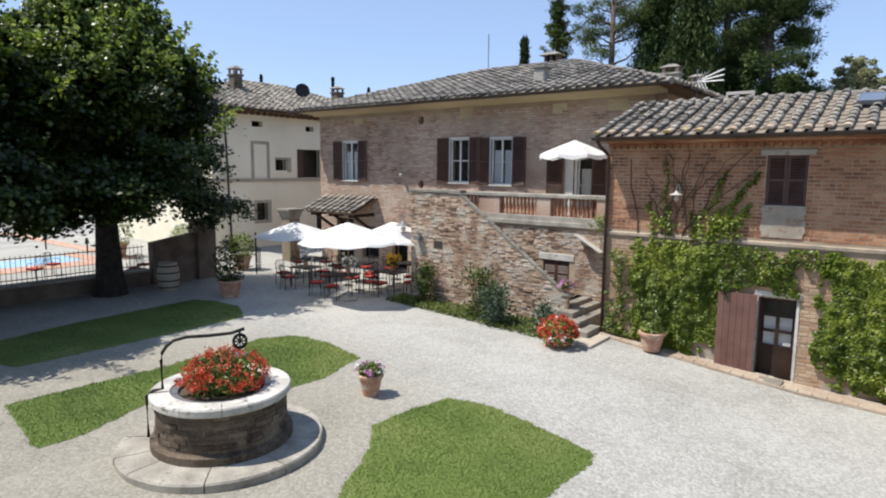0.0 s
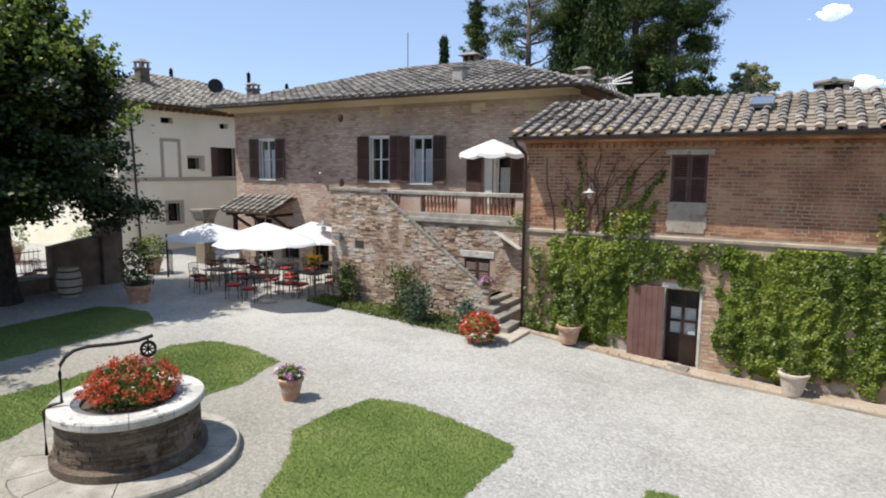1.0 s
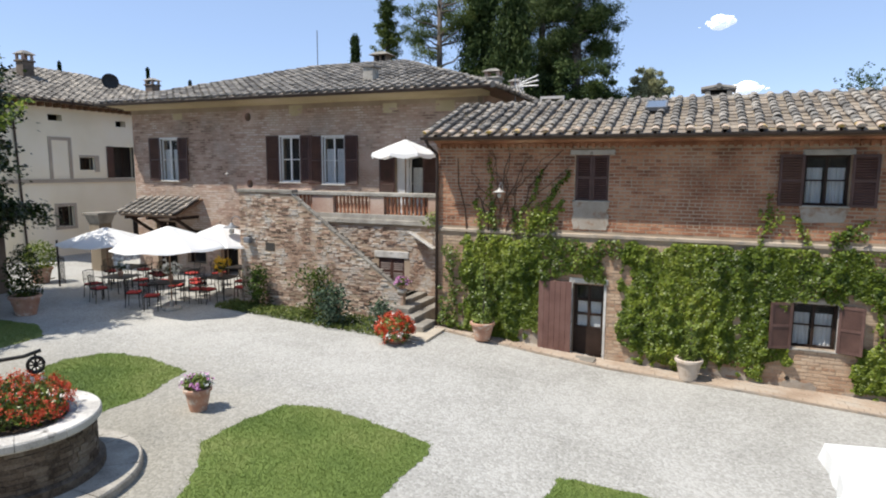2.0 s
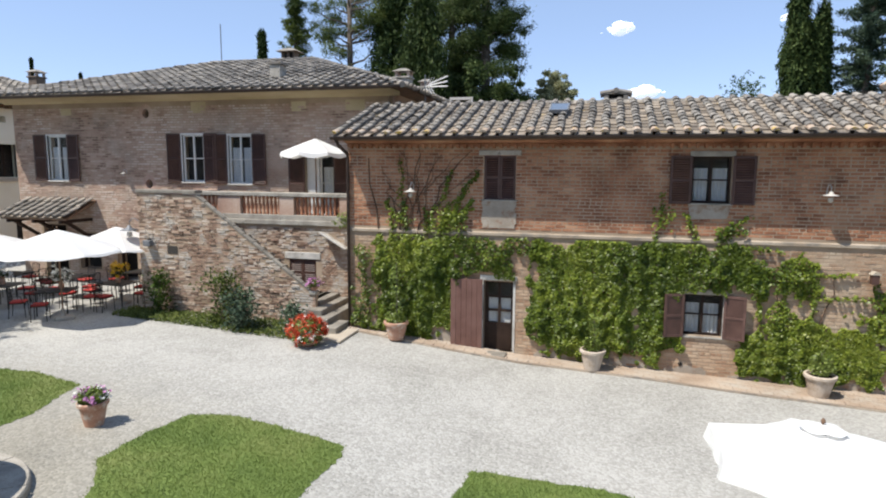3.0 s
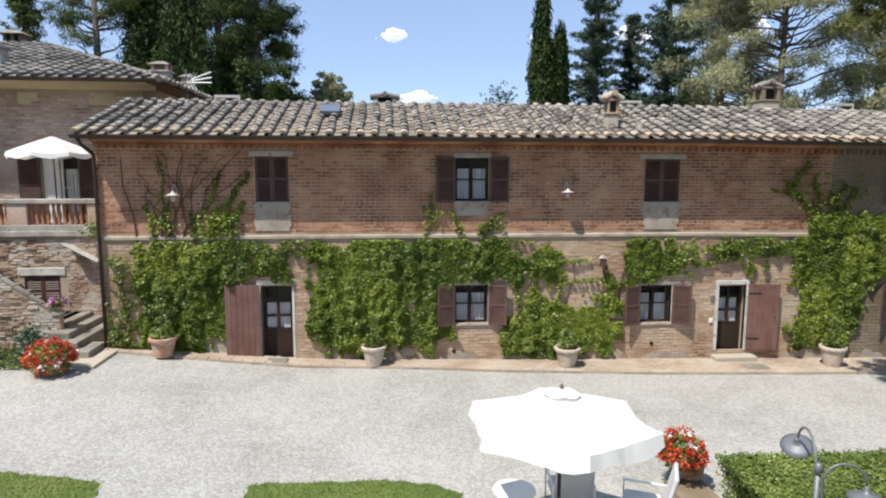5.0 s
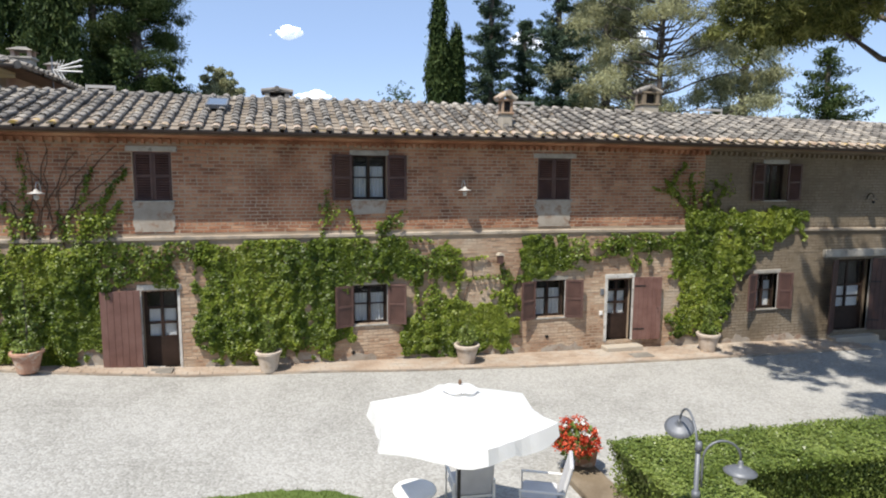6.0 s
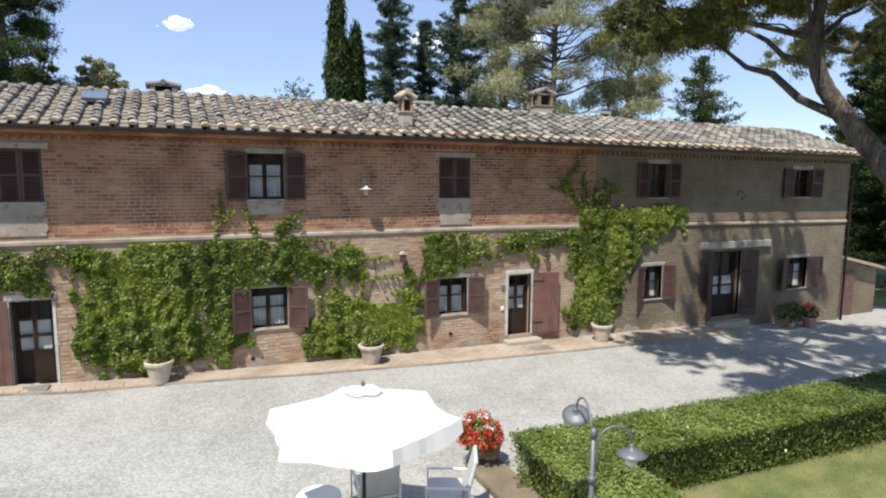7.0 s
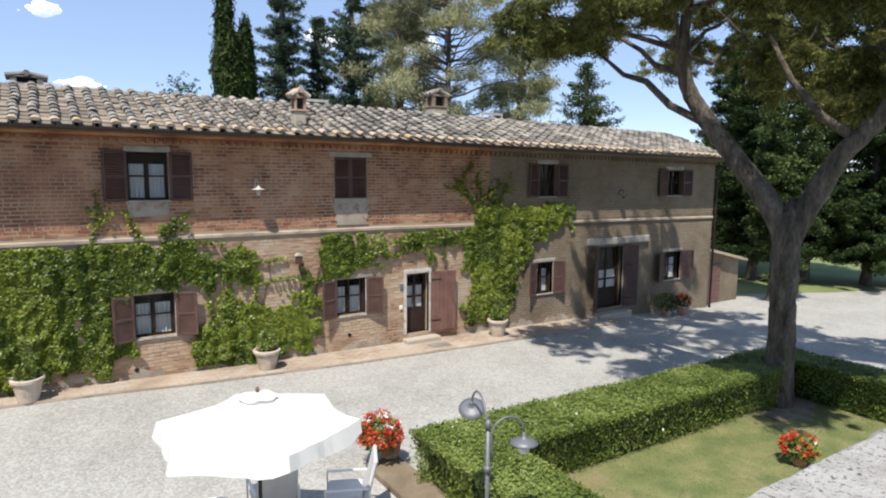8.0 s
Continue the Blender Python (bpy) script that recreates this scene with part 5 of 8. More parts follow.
part("slab", Shape().box((-0.5, -0.4, 0), (0.5, 0.02, 0.05), pose(-6.75, BY, 2.62, -8, 30), b=0.01), "pale_stone", lean)

# porch roof on the main house
porch = thing("porch", "small tiled porch roof on timber brackets over a doorway", "porch", at=pose(0, 0, 0))
pz0, pz1, py0 = 3.0, 3.62, 19.15
part("roof_deck", Shape().add([(-20.8, py0, pz0), (-17.75, py0, pz0), (-17.75, MY, pz1), (-20.8, MY, pz1), (-20.8, py0, pz0 - 0.08), (-17.75, py0, pz0 - 0.08), (-17.75, MY, pz1 - 0.08), (-20.8, MY, pz1 - 0.08)],
                                [(0, 1, 2, 3), (7, 6, 5, 4), (0, 4, 5, 1), (1, 5, 6, 2), (3, 2, 6, 7), (0, 3, 7, 4)]), "wood", porch)
upv = Vector((0, MY - py0, pz1 - pz0))
tile_slope(31, (-20.8, py0 - 0.03, pz0 + 0.03), (1, 0, 0), upv, upv.length - 0.1, 3.05, porch, edge_mat="tile", near=(-18, 19, 3), count=20)
for xx in (-20.5, -19.3, -18.05):
    part("bracket", Shape().tube([(xx, MY, 2.1), (xx, py0 + 0.15, pz0 - 0.08)], 0.07, 6).box((xx - 0.06, py0, pz0 - 0.2), (xx + 0.06, MY, pz0 - 0.08)), "dark_wood", porch)

pil = thing("garden_pillar", "grey stone pillar with a wide flat cap beside the porch", "pillar")
part("shaft", Shape().box((-22.9, 19.3, -0.2), (-22.25, 19.9, 2.5), b=0.02), "brick_pale", pil)
part("cap", Shape().add([(-22.9, 19.3, 2.5), (-22.25, 19.3, 2.5), (-22.25, 19.9, 2.5), (-22.9, 19.9, 2.5), (-23.0, 19.2, 2.85), (-22.15, 19.2, 2.85), (-22.15, 20.0, 2.85), (-23.0, 20.0, 2.85)],
                        [(0, 1, 5, 4), (1, 2, 6, 5), (2, 3, 7, 6), (3, 0, 4, 7), (4, 5, 6, 7)]).box((-23.06, 19.14, 2.85), (-22.09, 20.06, 2.97), b=0.02), "dark_stone", pil)

# ---- the cream plastered house ----
CX = -28.0
cream = thing("cream_house", "cream plastered villa with grey trim and a tiled hip roof", "house", at=pose(0, 0, 0))
cz = 0.0


def wall_x(parts, x, y0, y1, z0, z1, holes, thick):
    """A wall along y that faces +x, from the wall along x turned a quarter."""
    s = wall_body([(a, b, lo, hi) for a, b, lo, hi in holes], y0, y1, z0, z1, 0, thick)
    s.v = [(x - p[1], p[0], p[2]) for p in s.v]
    return s


def cy(y):
    return 1.1 + (y - 1.1) * 29.0 / 28.0


def czz(z):
    return 4.79 + (z - 4.79) * 29.0 / 28.0


ch = [(cy(20.85), cy(21.65), czz(2.05), czz(3.0)), (cy(22.15), cy(22.95), czz(4.75), czz(5.35)), (cy(24.05), cy(25.4), czz(4.35), czz(5.95)),
      (cy(20.7), cy(21.4), czz(7.05), czz(7.35)), (cy(24.3), cy(24.9), czz(6.98), czz(7.28)), (cy(25.0), cy(26.2), czz(0.9), czz(3.0))]
part("wall", wall_x(None, CX, 18.9, 34, -1, 8.0, ch, 0.4), "plaster", cream, "cream plastered wall")
part("wall", Shape().box((CX - 12, 18.9, -1), (CX - 0.4, 19.3, 8.0)), "plaster", cream)
part("wall", Shape().box((CX - 12, 33.6, -1), (CX - 0.4, 34, 8.0)), "plaster", cream)
part("string_course", Shape().box((CX, 18.9, czz(4.14)), (CX + 0.06, 34, czz(4.32))), "trim", cream)
for a, b, lo, hi in ch[:1]:
    part("window_trim", Shape().box((CX, a - 0.15, lo - 0.15), (CX + 0.04, a, hi + 0.15)).box((CX, b, lo - 0.15), (CX + 0.04, b + 0.15, hi + 0.15)).box((CX, a, hi), (CX + 0.04, b, hi + 0.15)).box((CX, a, lo - 0.15), (CX + 0.04, b, lo)), "trim", cream)
a, b, lo, hi = cy(20.6), cy(21.75), czz(4.33), czz(6.3)
part("blind_window", Shape().box((CX, a, lo), (CX + 0.04, a + 0.16, hi)).box((CX, b - 0.16, lo), (CX + 0.04, b, hi)).box((CX, a + 0.16, hi - 0.16), (CX + 0.04, b - 0.16, hi)), "trim", cream, "grey frame of a blind window")
a, b, lo, hi = ch[1]
part("window_trim", Shape().box((CX, b, lo - 0.1), (CX + 0.04, b + 0.25, hi + 0.12)).box((CX, a - 0.02, hi), (CX + 0.04, b, hi + 0.12)), "trim", cream)
for a, b, lo, hi in ch[:3]:
    w = part("window", Shape().box((CX - 0.2, a, lo), (CX - 0.15, a + 0.05, hi)).box((CX - 0.2, b - 0.05, lo), (CX - 0.15, b, hi)).box((CX - 0.2, (a + b) / 2 - 0.03, lo), (CX - 0.15, (a + b) / 2 + 0.03, hi)), "dark_wood", cream)
    part("pane", Shape().box((CX - 0.18, a + 0.05, lo), (CX - 0.175, b - 0.05, hi)), "glass", w)
a, b, lo, hi = ch[2]
for yy in (a - 0.42, b + 0.02):
    part("shutter", Shape().box((CX + 0.02, yy, lo), (CX + 0.06, yy + 0.4, hi), b=0.005), "shutter", cream)
# dark sheet standing in for the villa's indoor shade
part("dark_interior", Shape().box((CX - 1.0, 19.4, -1), (CX - 0.9, 33.5, 7.9)), "hollow_shade", cream)
c0, c1, c2, c3, ce = CX + 0.7, CX - 12.7, 18.1, 34.8, 8.0
rm = (c0 + c1) / 2
crz = 10.4
croof = part("roof", Shape().add([(c0, c2, ce), (c0, c3, ce), (c1, c3, ce), (c1, c2, ce), (rm, c2 + 6.7, crz), (rm, c3 - 6.7, crz)],
                                 [(0, 1, 5, 4), (1, 2, 5), (2, 3, 4, 5), (3, 0, 4), (3, 2, 1, 0)]), "wood", cream)
upc = Vector((rm - c0, 0, crz - ce))
D2 = c3 - c2
tile_slope(41, (c0 + 0.05, c2, ce + 0.05), (0, 1, 0), upc, upc.length, D2, croof, reach=lambda u: upc.length * min(1, u / 6.7, (D2 - u) / 6.7), edge_mat="tile")
upc2 = Vector((0, 6.7, crz - ce))
tile_slope(42, (c1, c2 - 0.05, ce + 0.05), (1, 0, 0), upc2, upc2.length, c0 - c1, croof, reach=lambda u: upc2.length * min(1, u / 6.7, (c0 - c1 - u) / 6.7), edge_mat="tile")
bracket = Shape().box((CX + 0.01, 0, 7.75), (CX + 0.35, 0.14, 7.95)).mesh("eave_bracket", "wood")
for i in range(38):
    part("eave_bracket", bracket, "wood", cream, at=pose(0, 18.9 + 0.4 * i, 0))
g = Shape()
half_pipe(g, (c0 + 0.1, c2, ce), (c0 + 0.1, c3, ce), 0.09)
part("gutter", g, "gutter", cream)
part("downpipe", Shape().tube([(c0, 19.3, 7.9), (CX + 0.08, 19.7, 7.4), (CX + 0.08, 19.9, 0.3)], 0.05, 8), "gutter", cream)
chimney(cream, CX - 3.3, 22.7, 9.4, 0.58, 0.58, 1.4, mat="dark_brick")
chimney(cream, CX - 3.0, 30.45, 9.3, 0.62, 0.62, 1.15, mat="dark_brick")
dish = thing("satellite_dish", "dark round satellite dish on the villa roof", "dish")
part("reflector", Shape().lathe([(0.02, 0), (0.25, 0.03), (0.45, 0.12), (0.46, 0.13), (0.25, 0.05), (0.02, 0.02)], n=20), "iron", dish, at=pose(CX - 3.0, 27.4, 9.85, 80, 0, 60))
part("mast", Shape().tube([(CX - 3.0, 27.4, 8.9), (CX - 3.0, 27.4, 9.85)], 0.03, 6), "iron", dish)

# terrace of the house that the view is taken from
home = thing("terrace_house", "plastered house with a stone terrace overlooking the courtyard", "house", at=pose(0, 0, 0))
part("parapet", Shape().box((2.75, 1.66, -1.0), (12, 2.06, 3.72)), "plaster", home)
cap = Shape()
stations = [2.7 + 0.035 * i for i in range(100)] + [6.5, 9.0, 12.05]
for k, x in enumerate(stations):
    def worn(j, d):
        return d * noise.noise(Vector((x * 6, j * 3.1, 2.0))) + d * 0.8 * noise.noise(Vector((x * 17, j * 5.3, 7.0)))
    cap.v += [(x, 1.6, 3.72), (x, 1.6 + worn(1, 0.01), 3.83), (x, 1.625 + worn(2, 0.01), 3.85 + worn(3, 0.004)), (x, 1.78, 3.852 + worn(4, 0.006)), (x, 1.92, 3.852 + worn(5, 0.006)),
              (x, 2.07 + worn(6, 0.012), 3.85 + worn(7, 0.005)), (x, 2.095 + worn(8, 0.012), 3.83), (x, 2.1, 3.72)]
    if k:
        o = (k - 1) * 8
        cap.f += [(o + i, o + (i + 1) % 8, o + 8 + (i + 1) % 8, o + 8 + i) for i in range(8)]
cap.f += [tuple(range(8)), tuple(range(len(cap.v) - 8, len(cap.v)))]
part("parapet_cap", cap, "parapet", home, "pale weathered stone coping")
# floor, walls and roof are unseen, added for closure and bounced light
part("terrace_floor", Shape().box((-0.4, -4, 2.8), (12, 1.55, 3.0)), "stone", home)
part("wall", Shape().box((-0.35, -4, -1), (12, 1.5, 2.8)).box((-8, -5, -1), (14, -4.1, 8.5)), "plaster", home)
part("roof", Shape().box((-8.5, -12, 8.5), (14.5, -3.9, 8.75)), "tile", home)

# shed at the end of the farmhouse
shed = thing("lean_to_shed", "small plastered lean-to shed with a red plank door", "shed", at=pose(0, 0, 0))
part("body", Shape().prism([(26.32, -2), (29.3, -2), (29.3, 0.85), (26.32, 1.5)], FY + 0.5, FY + 4), "brick_pale", shed)
part("roof", Shape().prism([(26.28, 1.52), (29.6, 0.82), (29.6, 0.94), (26.28, 1.64)], FY + 0.2, FY + 4.1), "tile_edge", shed)
shed_door = part("door", Shape().box((26.5, FY + 0.47, -1.0), (27.8, FY + 0.499, 0.79)), "leaf_door", shed)
for i in range(9):
    part("board", Shape().box((26.5, FY + 0.44, -1.0 + 0.2 * i), (27.8, FY + 0.469, -0.81 + 0.2 * i), b=0.006), "leaf_door", shed_door)

# ---- trees ----
def limb_path(rng, a, b, bend=0.1, n=5):
    a, b = Vector(a), Vector(b)
    L = (b - a).length
    pts = []
    for i in range(n + 1):
        u = i / n
        p = a.lerp(b, u)
        if 0 < i < n:
            p += Vector(rng.normal(0, bend * L * 0.3, 3).tolist())
        pts.append(p)
    return pts


def tree(name, label, at, trunk_h, trunk_r, limbs, crown_mesh, crown_mat, category="tree", lean=(0, 0), seed=1):
    t = thing(name, label, category, at=pose(*at))
    rng = np.random.default_rng(seed)
    top = Vector((lean[0], lean[1], trunk_h))
    s = Shape().tube([(0, 0, -0.4), (0, 0, 0.05), Vector((0, 0, 0.5)).lerp(top, 0.02), top * 0.35, top * 0.7, top], [trunk_r * 1.7, trunk_r * 1.35, trunk_r * 1.08, trunk_r * 0.95, trunk_r * 0.8, trunk_r * 0.6], 12)
    for end, r in limbs:
        far = math.hypot(end[0], end[1])
        pts = limb_path(rng, top * min(0.96, max(0.3, (end[2] - 0.35 * far) / trunk_h)), end)
        s.tube(pts, [r * (1 - 0.75 * i / (len(pts) - 1)) for i in range(len(pts))], 7)
    part("trunk", s, "dark_bark" if name == "linden_tree" else "bark", t, smooth=True)
    part("crown", crown_mesh, crown_mat, t, kind="stuff")
    return t


def clumps(rng, centres, radii, per, flat=1.0):
    """Leaf places gathered round clump centres, thicker towards the outside."""
    out = []
    for c, r in zip(centres, radii):
        n = int(per)
        d = rng.normal(size=(n, 3)) * (r * 0.6)
        d[:, 2] *= flat
        out.append(np.asarray(c) + d)
    return np.concatenate(out)


def broad_crown(seed, height, radius, base, count, per, leaf, mat, top=1.0, skirt=0.0):
    """A round-headed crown of clumps on a lumpy shell and inside it."""
    rng = np.random.default_rng(seed)
    c, r = [], []
    for i in range(count):
        d = rng.normal(size=3)
        d /= np.linalg.norm(d)
        d[2] = abs(d[2]) * top if rng.random() < 0.75 else d[2]
        k = rng.uniform(0.55, 1.0) * (0.85 + 0.25 * math.sin(3 * math.atan2(d[1], d[0]) + seed))
        if rng.random() < 0.18:
            k *= 1.12
        if skirt and rng.random() < skirt:
            a = rng.uniform(0, 2 * math.pi)
            q = math.sqrt(rng.uniform(0.05, 1)) * radius * 0.98
            c.append((q * math.cos(a), q * math.sin(a), base + rng.uniform(0.1, 1.9)))
            r.append(rng.uniform(0.5, 0.9) * radius * 0.17)
            continue
        mid = base + (height - base) * 0.38
        z = mid + d[2] * k * (height - mid if d[2] > 0 else mid - base)
        c.append((d[0] * k * radius, d[1] * k * radius, z))
        r.append(rng.uniform(0.45, 0.95) * radius * 0.2)
    pts = clumps(rng, c, r, per, 0.75)
    return quads("crown", leaves(rng, pts, leaf, leaf * 0.75, (0, 0, 0.8)), mat)


def linden_crown(seed, height, radius, base, boughs, per):
    """Tiers of leafy boughs that droop at the skirt and turn into upright shoots at the top."""
    rng = np.random.default_rng(seed)
    out, face = [], []
    for i in range(boughs):
        u = rng.random() ** 1.35
        a = rng.uniform(0, 2 * math.pi)
        L = radius * float(np.interp(u, [0, 0.25, 0.55, 0.8, 1], [0.97, 1, 0.75, 0.4, 0.1])) * rng.uniform(0.66, 1.08)
        ways, side = np.array([math.cos(a), math.sin(a), 0]), np.array([-math.sin(a), math.cos(a), 0])
        z0 = base + 0.5 + (height - base - 0.9) * u
        for j in range(13):
            q = 0.3 + 0.7 * math.sqrt(rng.random())
            c = ways * L * q + side * rng.normal() * 0.17 * L * (1.12 - q)
            c[2] = z0 + L * (0.3 * u * q - 0.2 * (1 - u) * q * q) + rng.normal() * 0.12
            m = int(per / 13)
            d = rng.normal(size=(m, 3)) * np.array([0.25, 0.25, 0.1])
            d[:, 2] -= 0.35 * (d[:, 0] ** 2 + d[:, 1] ** 2)
            out.append(c + d)
            face.append(np.tile(ways * 0.9 + np.array([0, 0, 2.0]), (m, 1)))
    outer = leaves(rng, np.concatenate(out), 0.15, 0.125, np.concatenate(face), kite=True)
    # large inner leaves added to block the sky and keep the crown dark
    n = 24000
    d = rng.normal(size=(n, 3))
    d /= np.linalg.norm(d, axis=1, keepdims=True)
    d *= rng.random((n, 1)) ** 0.4
    mid = d * np.array([radius * 0.7, radius * 0.7, (height - base) * 0.42]) + np.array([0, 0, base + 0.5 + (height - base) * 0.4])
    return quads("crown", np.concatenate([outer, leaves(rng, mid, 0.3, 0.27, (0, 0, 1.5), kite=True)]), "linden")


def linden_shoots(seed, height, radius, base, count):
    """Upright shoots over the upper half of the crown, coloured pale as if sunlit."""
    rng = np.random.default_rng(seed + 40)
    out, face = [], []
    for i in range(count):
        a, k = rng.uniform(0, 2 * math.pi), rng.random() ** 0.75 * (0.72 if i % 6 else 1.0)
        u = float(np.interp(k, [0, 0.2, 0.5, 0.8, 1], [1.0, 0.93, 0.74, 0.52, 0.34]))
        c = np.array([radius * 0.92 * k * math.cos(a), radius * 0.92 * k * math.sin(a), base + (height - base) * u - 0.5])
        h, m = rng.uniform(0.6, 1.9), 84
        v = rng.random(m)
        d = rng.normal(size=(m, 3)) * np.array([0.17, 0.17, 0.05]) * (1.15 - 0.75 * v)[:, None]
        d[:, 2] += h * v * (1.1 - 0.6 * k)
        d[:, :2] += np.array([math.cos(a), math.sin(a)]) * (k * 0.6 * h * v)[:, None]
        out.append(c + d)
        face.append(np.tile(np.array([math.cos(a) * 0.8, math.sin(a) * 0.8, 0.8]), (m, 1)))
    return quads("young_growth", leaves(rng, np.concatenate(out), 0.15, 0.125, np.concatenate(face), kite=True), "sunlit_linden")


def linden(at, seed, height, radius, base, label):
    limbs = [((radius * 0.5 * math.cos(a), radius * 0.5 * math.sin(a), base + (height - base) * f), 0.16) for a, f in ((0.3, 0.4), (1.7, 0.5), (2.9, 0.35), (4.1, 0.55), (5.3, 0.45), (0.9, 0.75))]
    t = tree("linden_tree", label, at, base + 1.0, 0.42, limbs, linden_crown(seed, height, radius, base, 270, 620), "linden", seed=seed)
    # pale copy of the leaves stands in for sunlight on the upper crown
    part("young_growth", linden_shoots(seed, height, radius, base, 270), "sunlit_linden", t, "paler shoots coloured as if sunlit", "stuff")
    return t


linden((-20.85, 10.45, 0.45), 3, 10.7, 4.75, 2.9, "large broad linden tree with dense dark green crown")
second = linden((-20.6, 4.6, 0.45), 4, 9.6, 5.4, 3.7, "large shady linden tree with dark crown beside another")
# unseen third linden, added only to darken the ground under the others
copy_thing(second, pose(-18.2, -2.6, 0.4, 0, 0, 110))


def column_crown(seed, height, radius, base, count, per, leaf, mat, tips=(1.0,)):
    """Upright cypress: narrow spires of steep sprays."""
    rng = np.random.default_rng(seed)
    c, r = [], []
    for i in range(count):
        u = rng.random() ** 0.8
        k = radius * (math.sin(math.pi * min(1, u * 0.85 + 0.15)) ** 0.6) * (1 - u ** 3 * 0.6)
        a = rng.uniform(0, 2 * math.pi)
        tip = tips[int(rng.integers(len(tips)))]
        q = rng.uniform(0.35, 1.0)
        off = (tip - 1.0) * radius * 3
        c.append((k * q * math.cos(a) + off, k * q * math.sin(a), base + (height * (1 - abs(tip - 1.0) * 0.6) - base) * u))
        r.append(0.16 * radius + 0.12 * min(1.0, 1.6 * radius))
    pts = clumps(rng, c, r, per, 2.4)
    return quads("crown", leaves(rng, pts, leaf, leaf * 0.26, None, 2.4), mat)


def fir_crown(seed, height, radius, base, tiers, mat, leaf=0.26, per=46):
    """A conifer of separate boughs that sink and turn up at the tip, with gaps between them."""
    rng = np.random.default_rng(seed)
    c, r = [], []
    for k in range(tiers * 7):
        u = rng.random() ** 1.1
        z = base + (height - base) * u
        L = (radius * (1 - u) ** 0.8 + 0.2) * rng.uniform(0.45, 1.2)
        a = rng.uniform(0, 2 * math.pi)
        m = max(3, int(L / 0.3))
        for i in range(m):
            q = (i + 1) / m
            w = rng.normal() * 0.16 * L * q * (1.1 - q)
            c.append((L * q * math.cos(a) - w * math.sin(a), L * q * math.sin(a) + w * math.cos(a), z - 0.34 * L * q + 0.36 * L * q * q * q + rng.normal() * 0.06))
            r.append(0.2 + 0.2 * (1 - q))
    pts = clumps(rng, c, r, per, 0.55)
    return quads("crown", leaves(rng, pts, leaf, leaf * 0.3, (0, 0, 0.9)), mat)


def airy_crown(seed, centres, spread, per, mat, leaf=0.24, flat=0.5, thin=0.24):
    """Pads of needles at the ends of boughs, with sky between."""
    rng = np.random.default_rng(seed)
    c, r = [], []
    for cx, cy_, cz_, rr in centres:
        n = int(10 + rr * 9)
        for i in range(n):
            d = rng.normal(size=3)
            d /= np.linalg.norm(d)
            k = rng.uniform(0.3, 1.0) * rr
            c.append((cx + d[0] * k, cy_ + d[1] * k, cz_ + d[2] * k * flat))
            r.append(spread * rng.uniform(0.6, 1.3))
    pts = clumps(rng, c, r, per, 0.7)
    return quads("crown", leaves(rng, pts, leaf, leaf * thin, None, 0.8), mat)


def polar(az, dist):
    return 1.3 + dist * math.sin(radians(az)), 1.1 + dist * math.cos(radians(az))


def up_to(tan, dist):
    return 4.79 + tan * dist


def cypress(az, dist, tan, radius, label, seed, tips=(1.0,), mat="cypress"):
    x, y = polar(az, dist)
    h = up_to(tan, dist) - ground_z(x)
    tree("cypress_tree", label, (x, y, ground_z(x)), h * 0.8, 0.2, [], column_crown(seed, h, radius, 0.8, int(330 * len(tips)), 110, 0.37, mat, tips), mat, seed=seed)


def fir(az, dist, tan, radius, label, seed, mat="fir", per=50):
    x, y = polar(az, dist)
    h = up_to(tan, dist) - ground_z(x)
    tree("fir_tree", label, (x, y, ground_z(x)), h * 0.96, 0.22, [], fir_crown(seed, h, radius, 1.5, 34, mat, per=per), mat, seed=seed)


cypress(14.6, 42, 0.268, 1.0, "tall dark twin-topped cypress behind the farmhouse", 51, (1.0, 1.32))
cypress(16.2, 43, 0.215, 0.8, "slim dark cypress behind the farmhouse", 52)
cypress(-30.8, 50, 0.2, 0.5, "narrow dark cypress behind the manor roof", 53)
for k, (az, tan) in enumerate(((-48.0, 0.142), (-54.2, 0.143), (-44.8, 0.128))):
    cypress(az, 80, tan, 0.1, "distant thin cypress tip beyond the villa roof", 130 + k)
fir(19.3, 44, 0.38, 3.3, "tall blue-green fir behind the farmhouse", 54)
fir(22.3, 48, 0.24, 2.8, "blue-green fir behind the farmhouse", 55)
fir(25.3, 43, 0.4, 3.5, "tall dark fir behind the farmhouse", 56)
fir(46.4, 46, 0.17, 6.0, "short ragged spreading fir beyond the farmhouse roof", 57, "holm", 20)


def pine_tree(name, at, label, trunk_h, trunk_r, pads, spread, per, mat, seed, leaf=0.24, flat=0.5, lean=(0, 0), branch=0.14):
    limbs = [((p[0] * 0.9, p[1] * 0.9, p[2] - 0.3 * p[3]), branch) for p in pads]
    tree(name, label, at, trunk_h, trunk_r, limbs, airy_crown(seed, pads, spread, per, mat, leaf, flat), mat, lean=lean, seed=seed)


def pads_ring(seed, n, radius, lo, hi, size):
    rng = np.random.default_rng(seed)
    out = []
    for i in range(n):
        a = 2 * math.pi * i / n * 2.4 + rng.uniform(-0.4, 0.4)
        u = rng.uniform(0, 1)
        k = radius * rng.uniform(0.35, 1.0) * (1 - 0.45 * u)
        out.append((k * math.cos(a), k * math.sin(a), lo + (hi - lo) * u, size * rng.uniform(0.7, 1.25)))
    return out


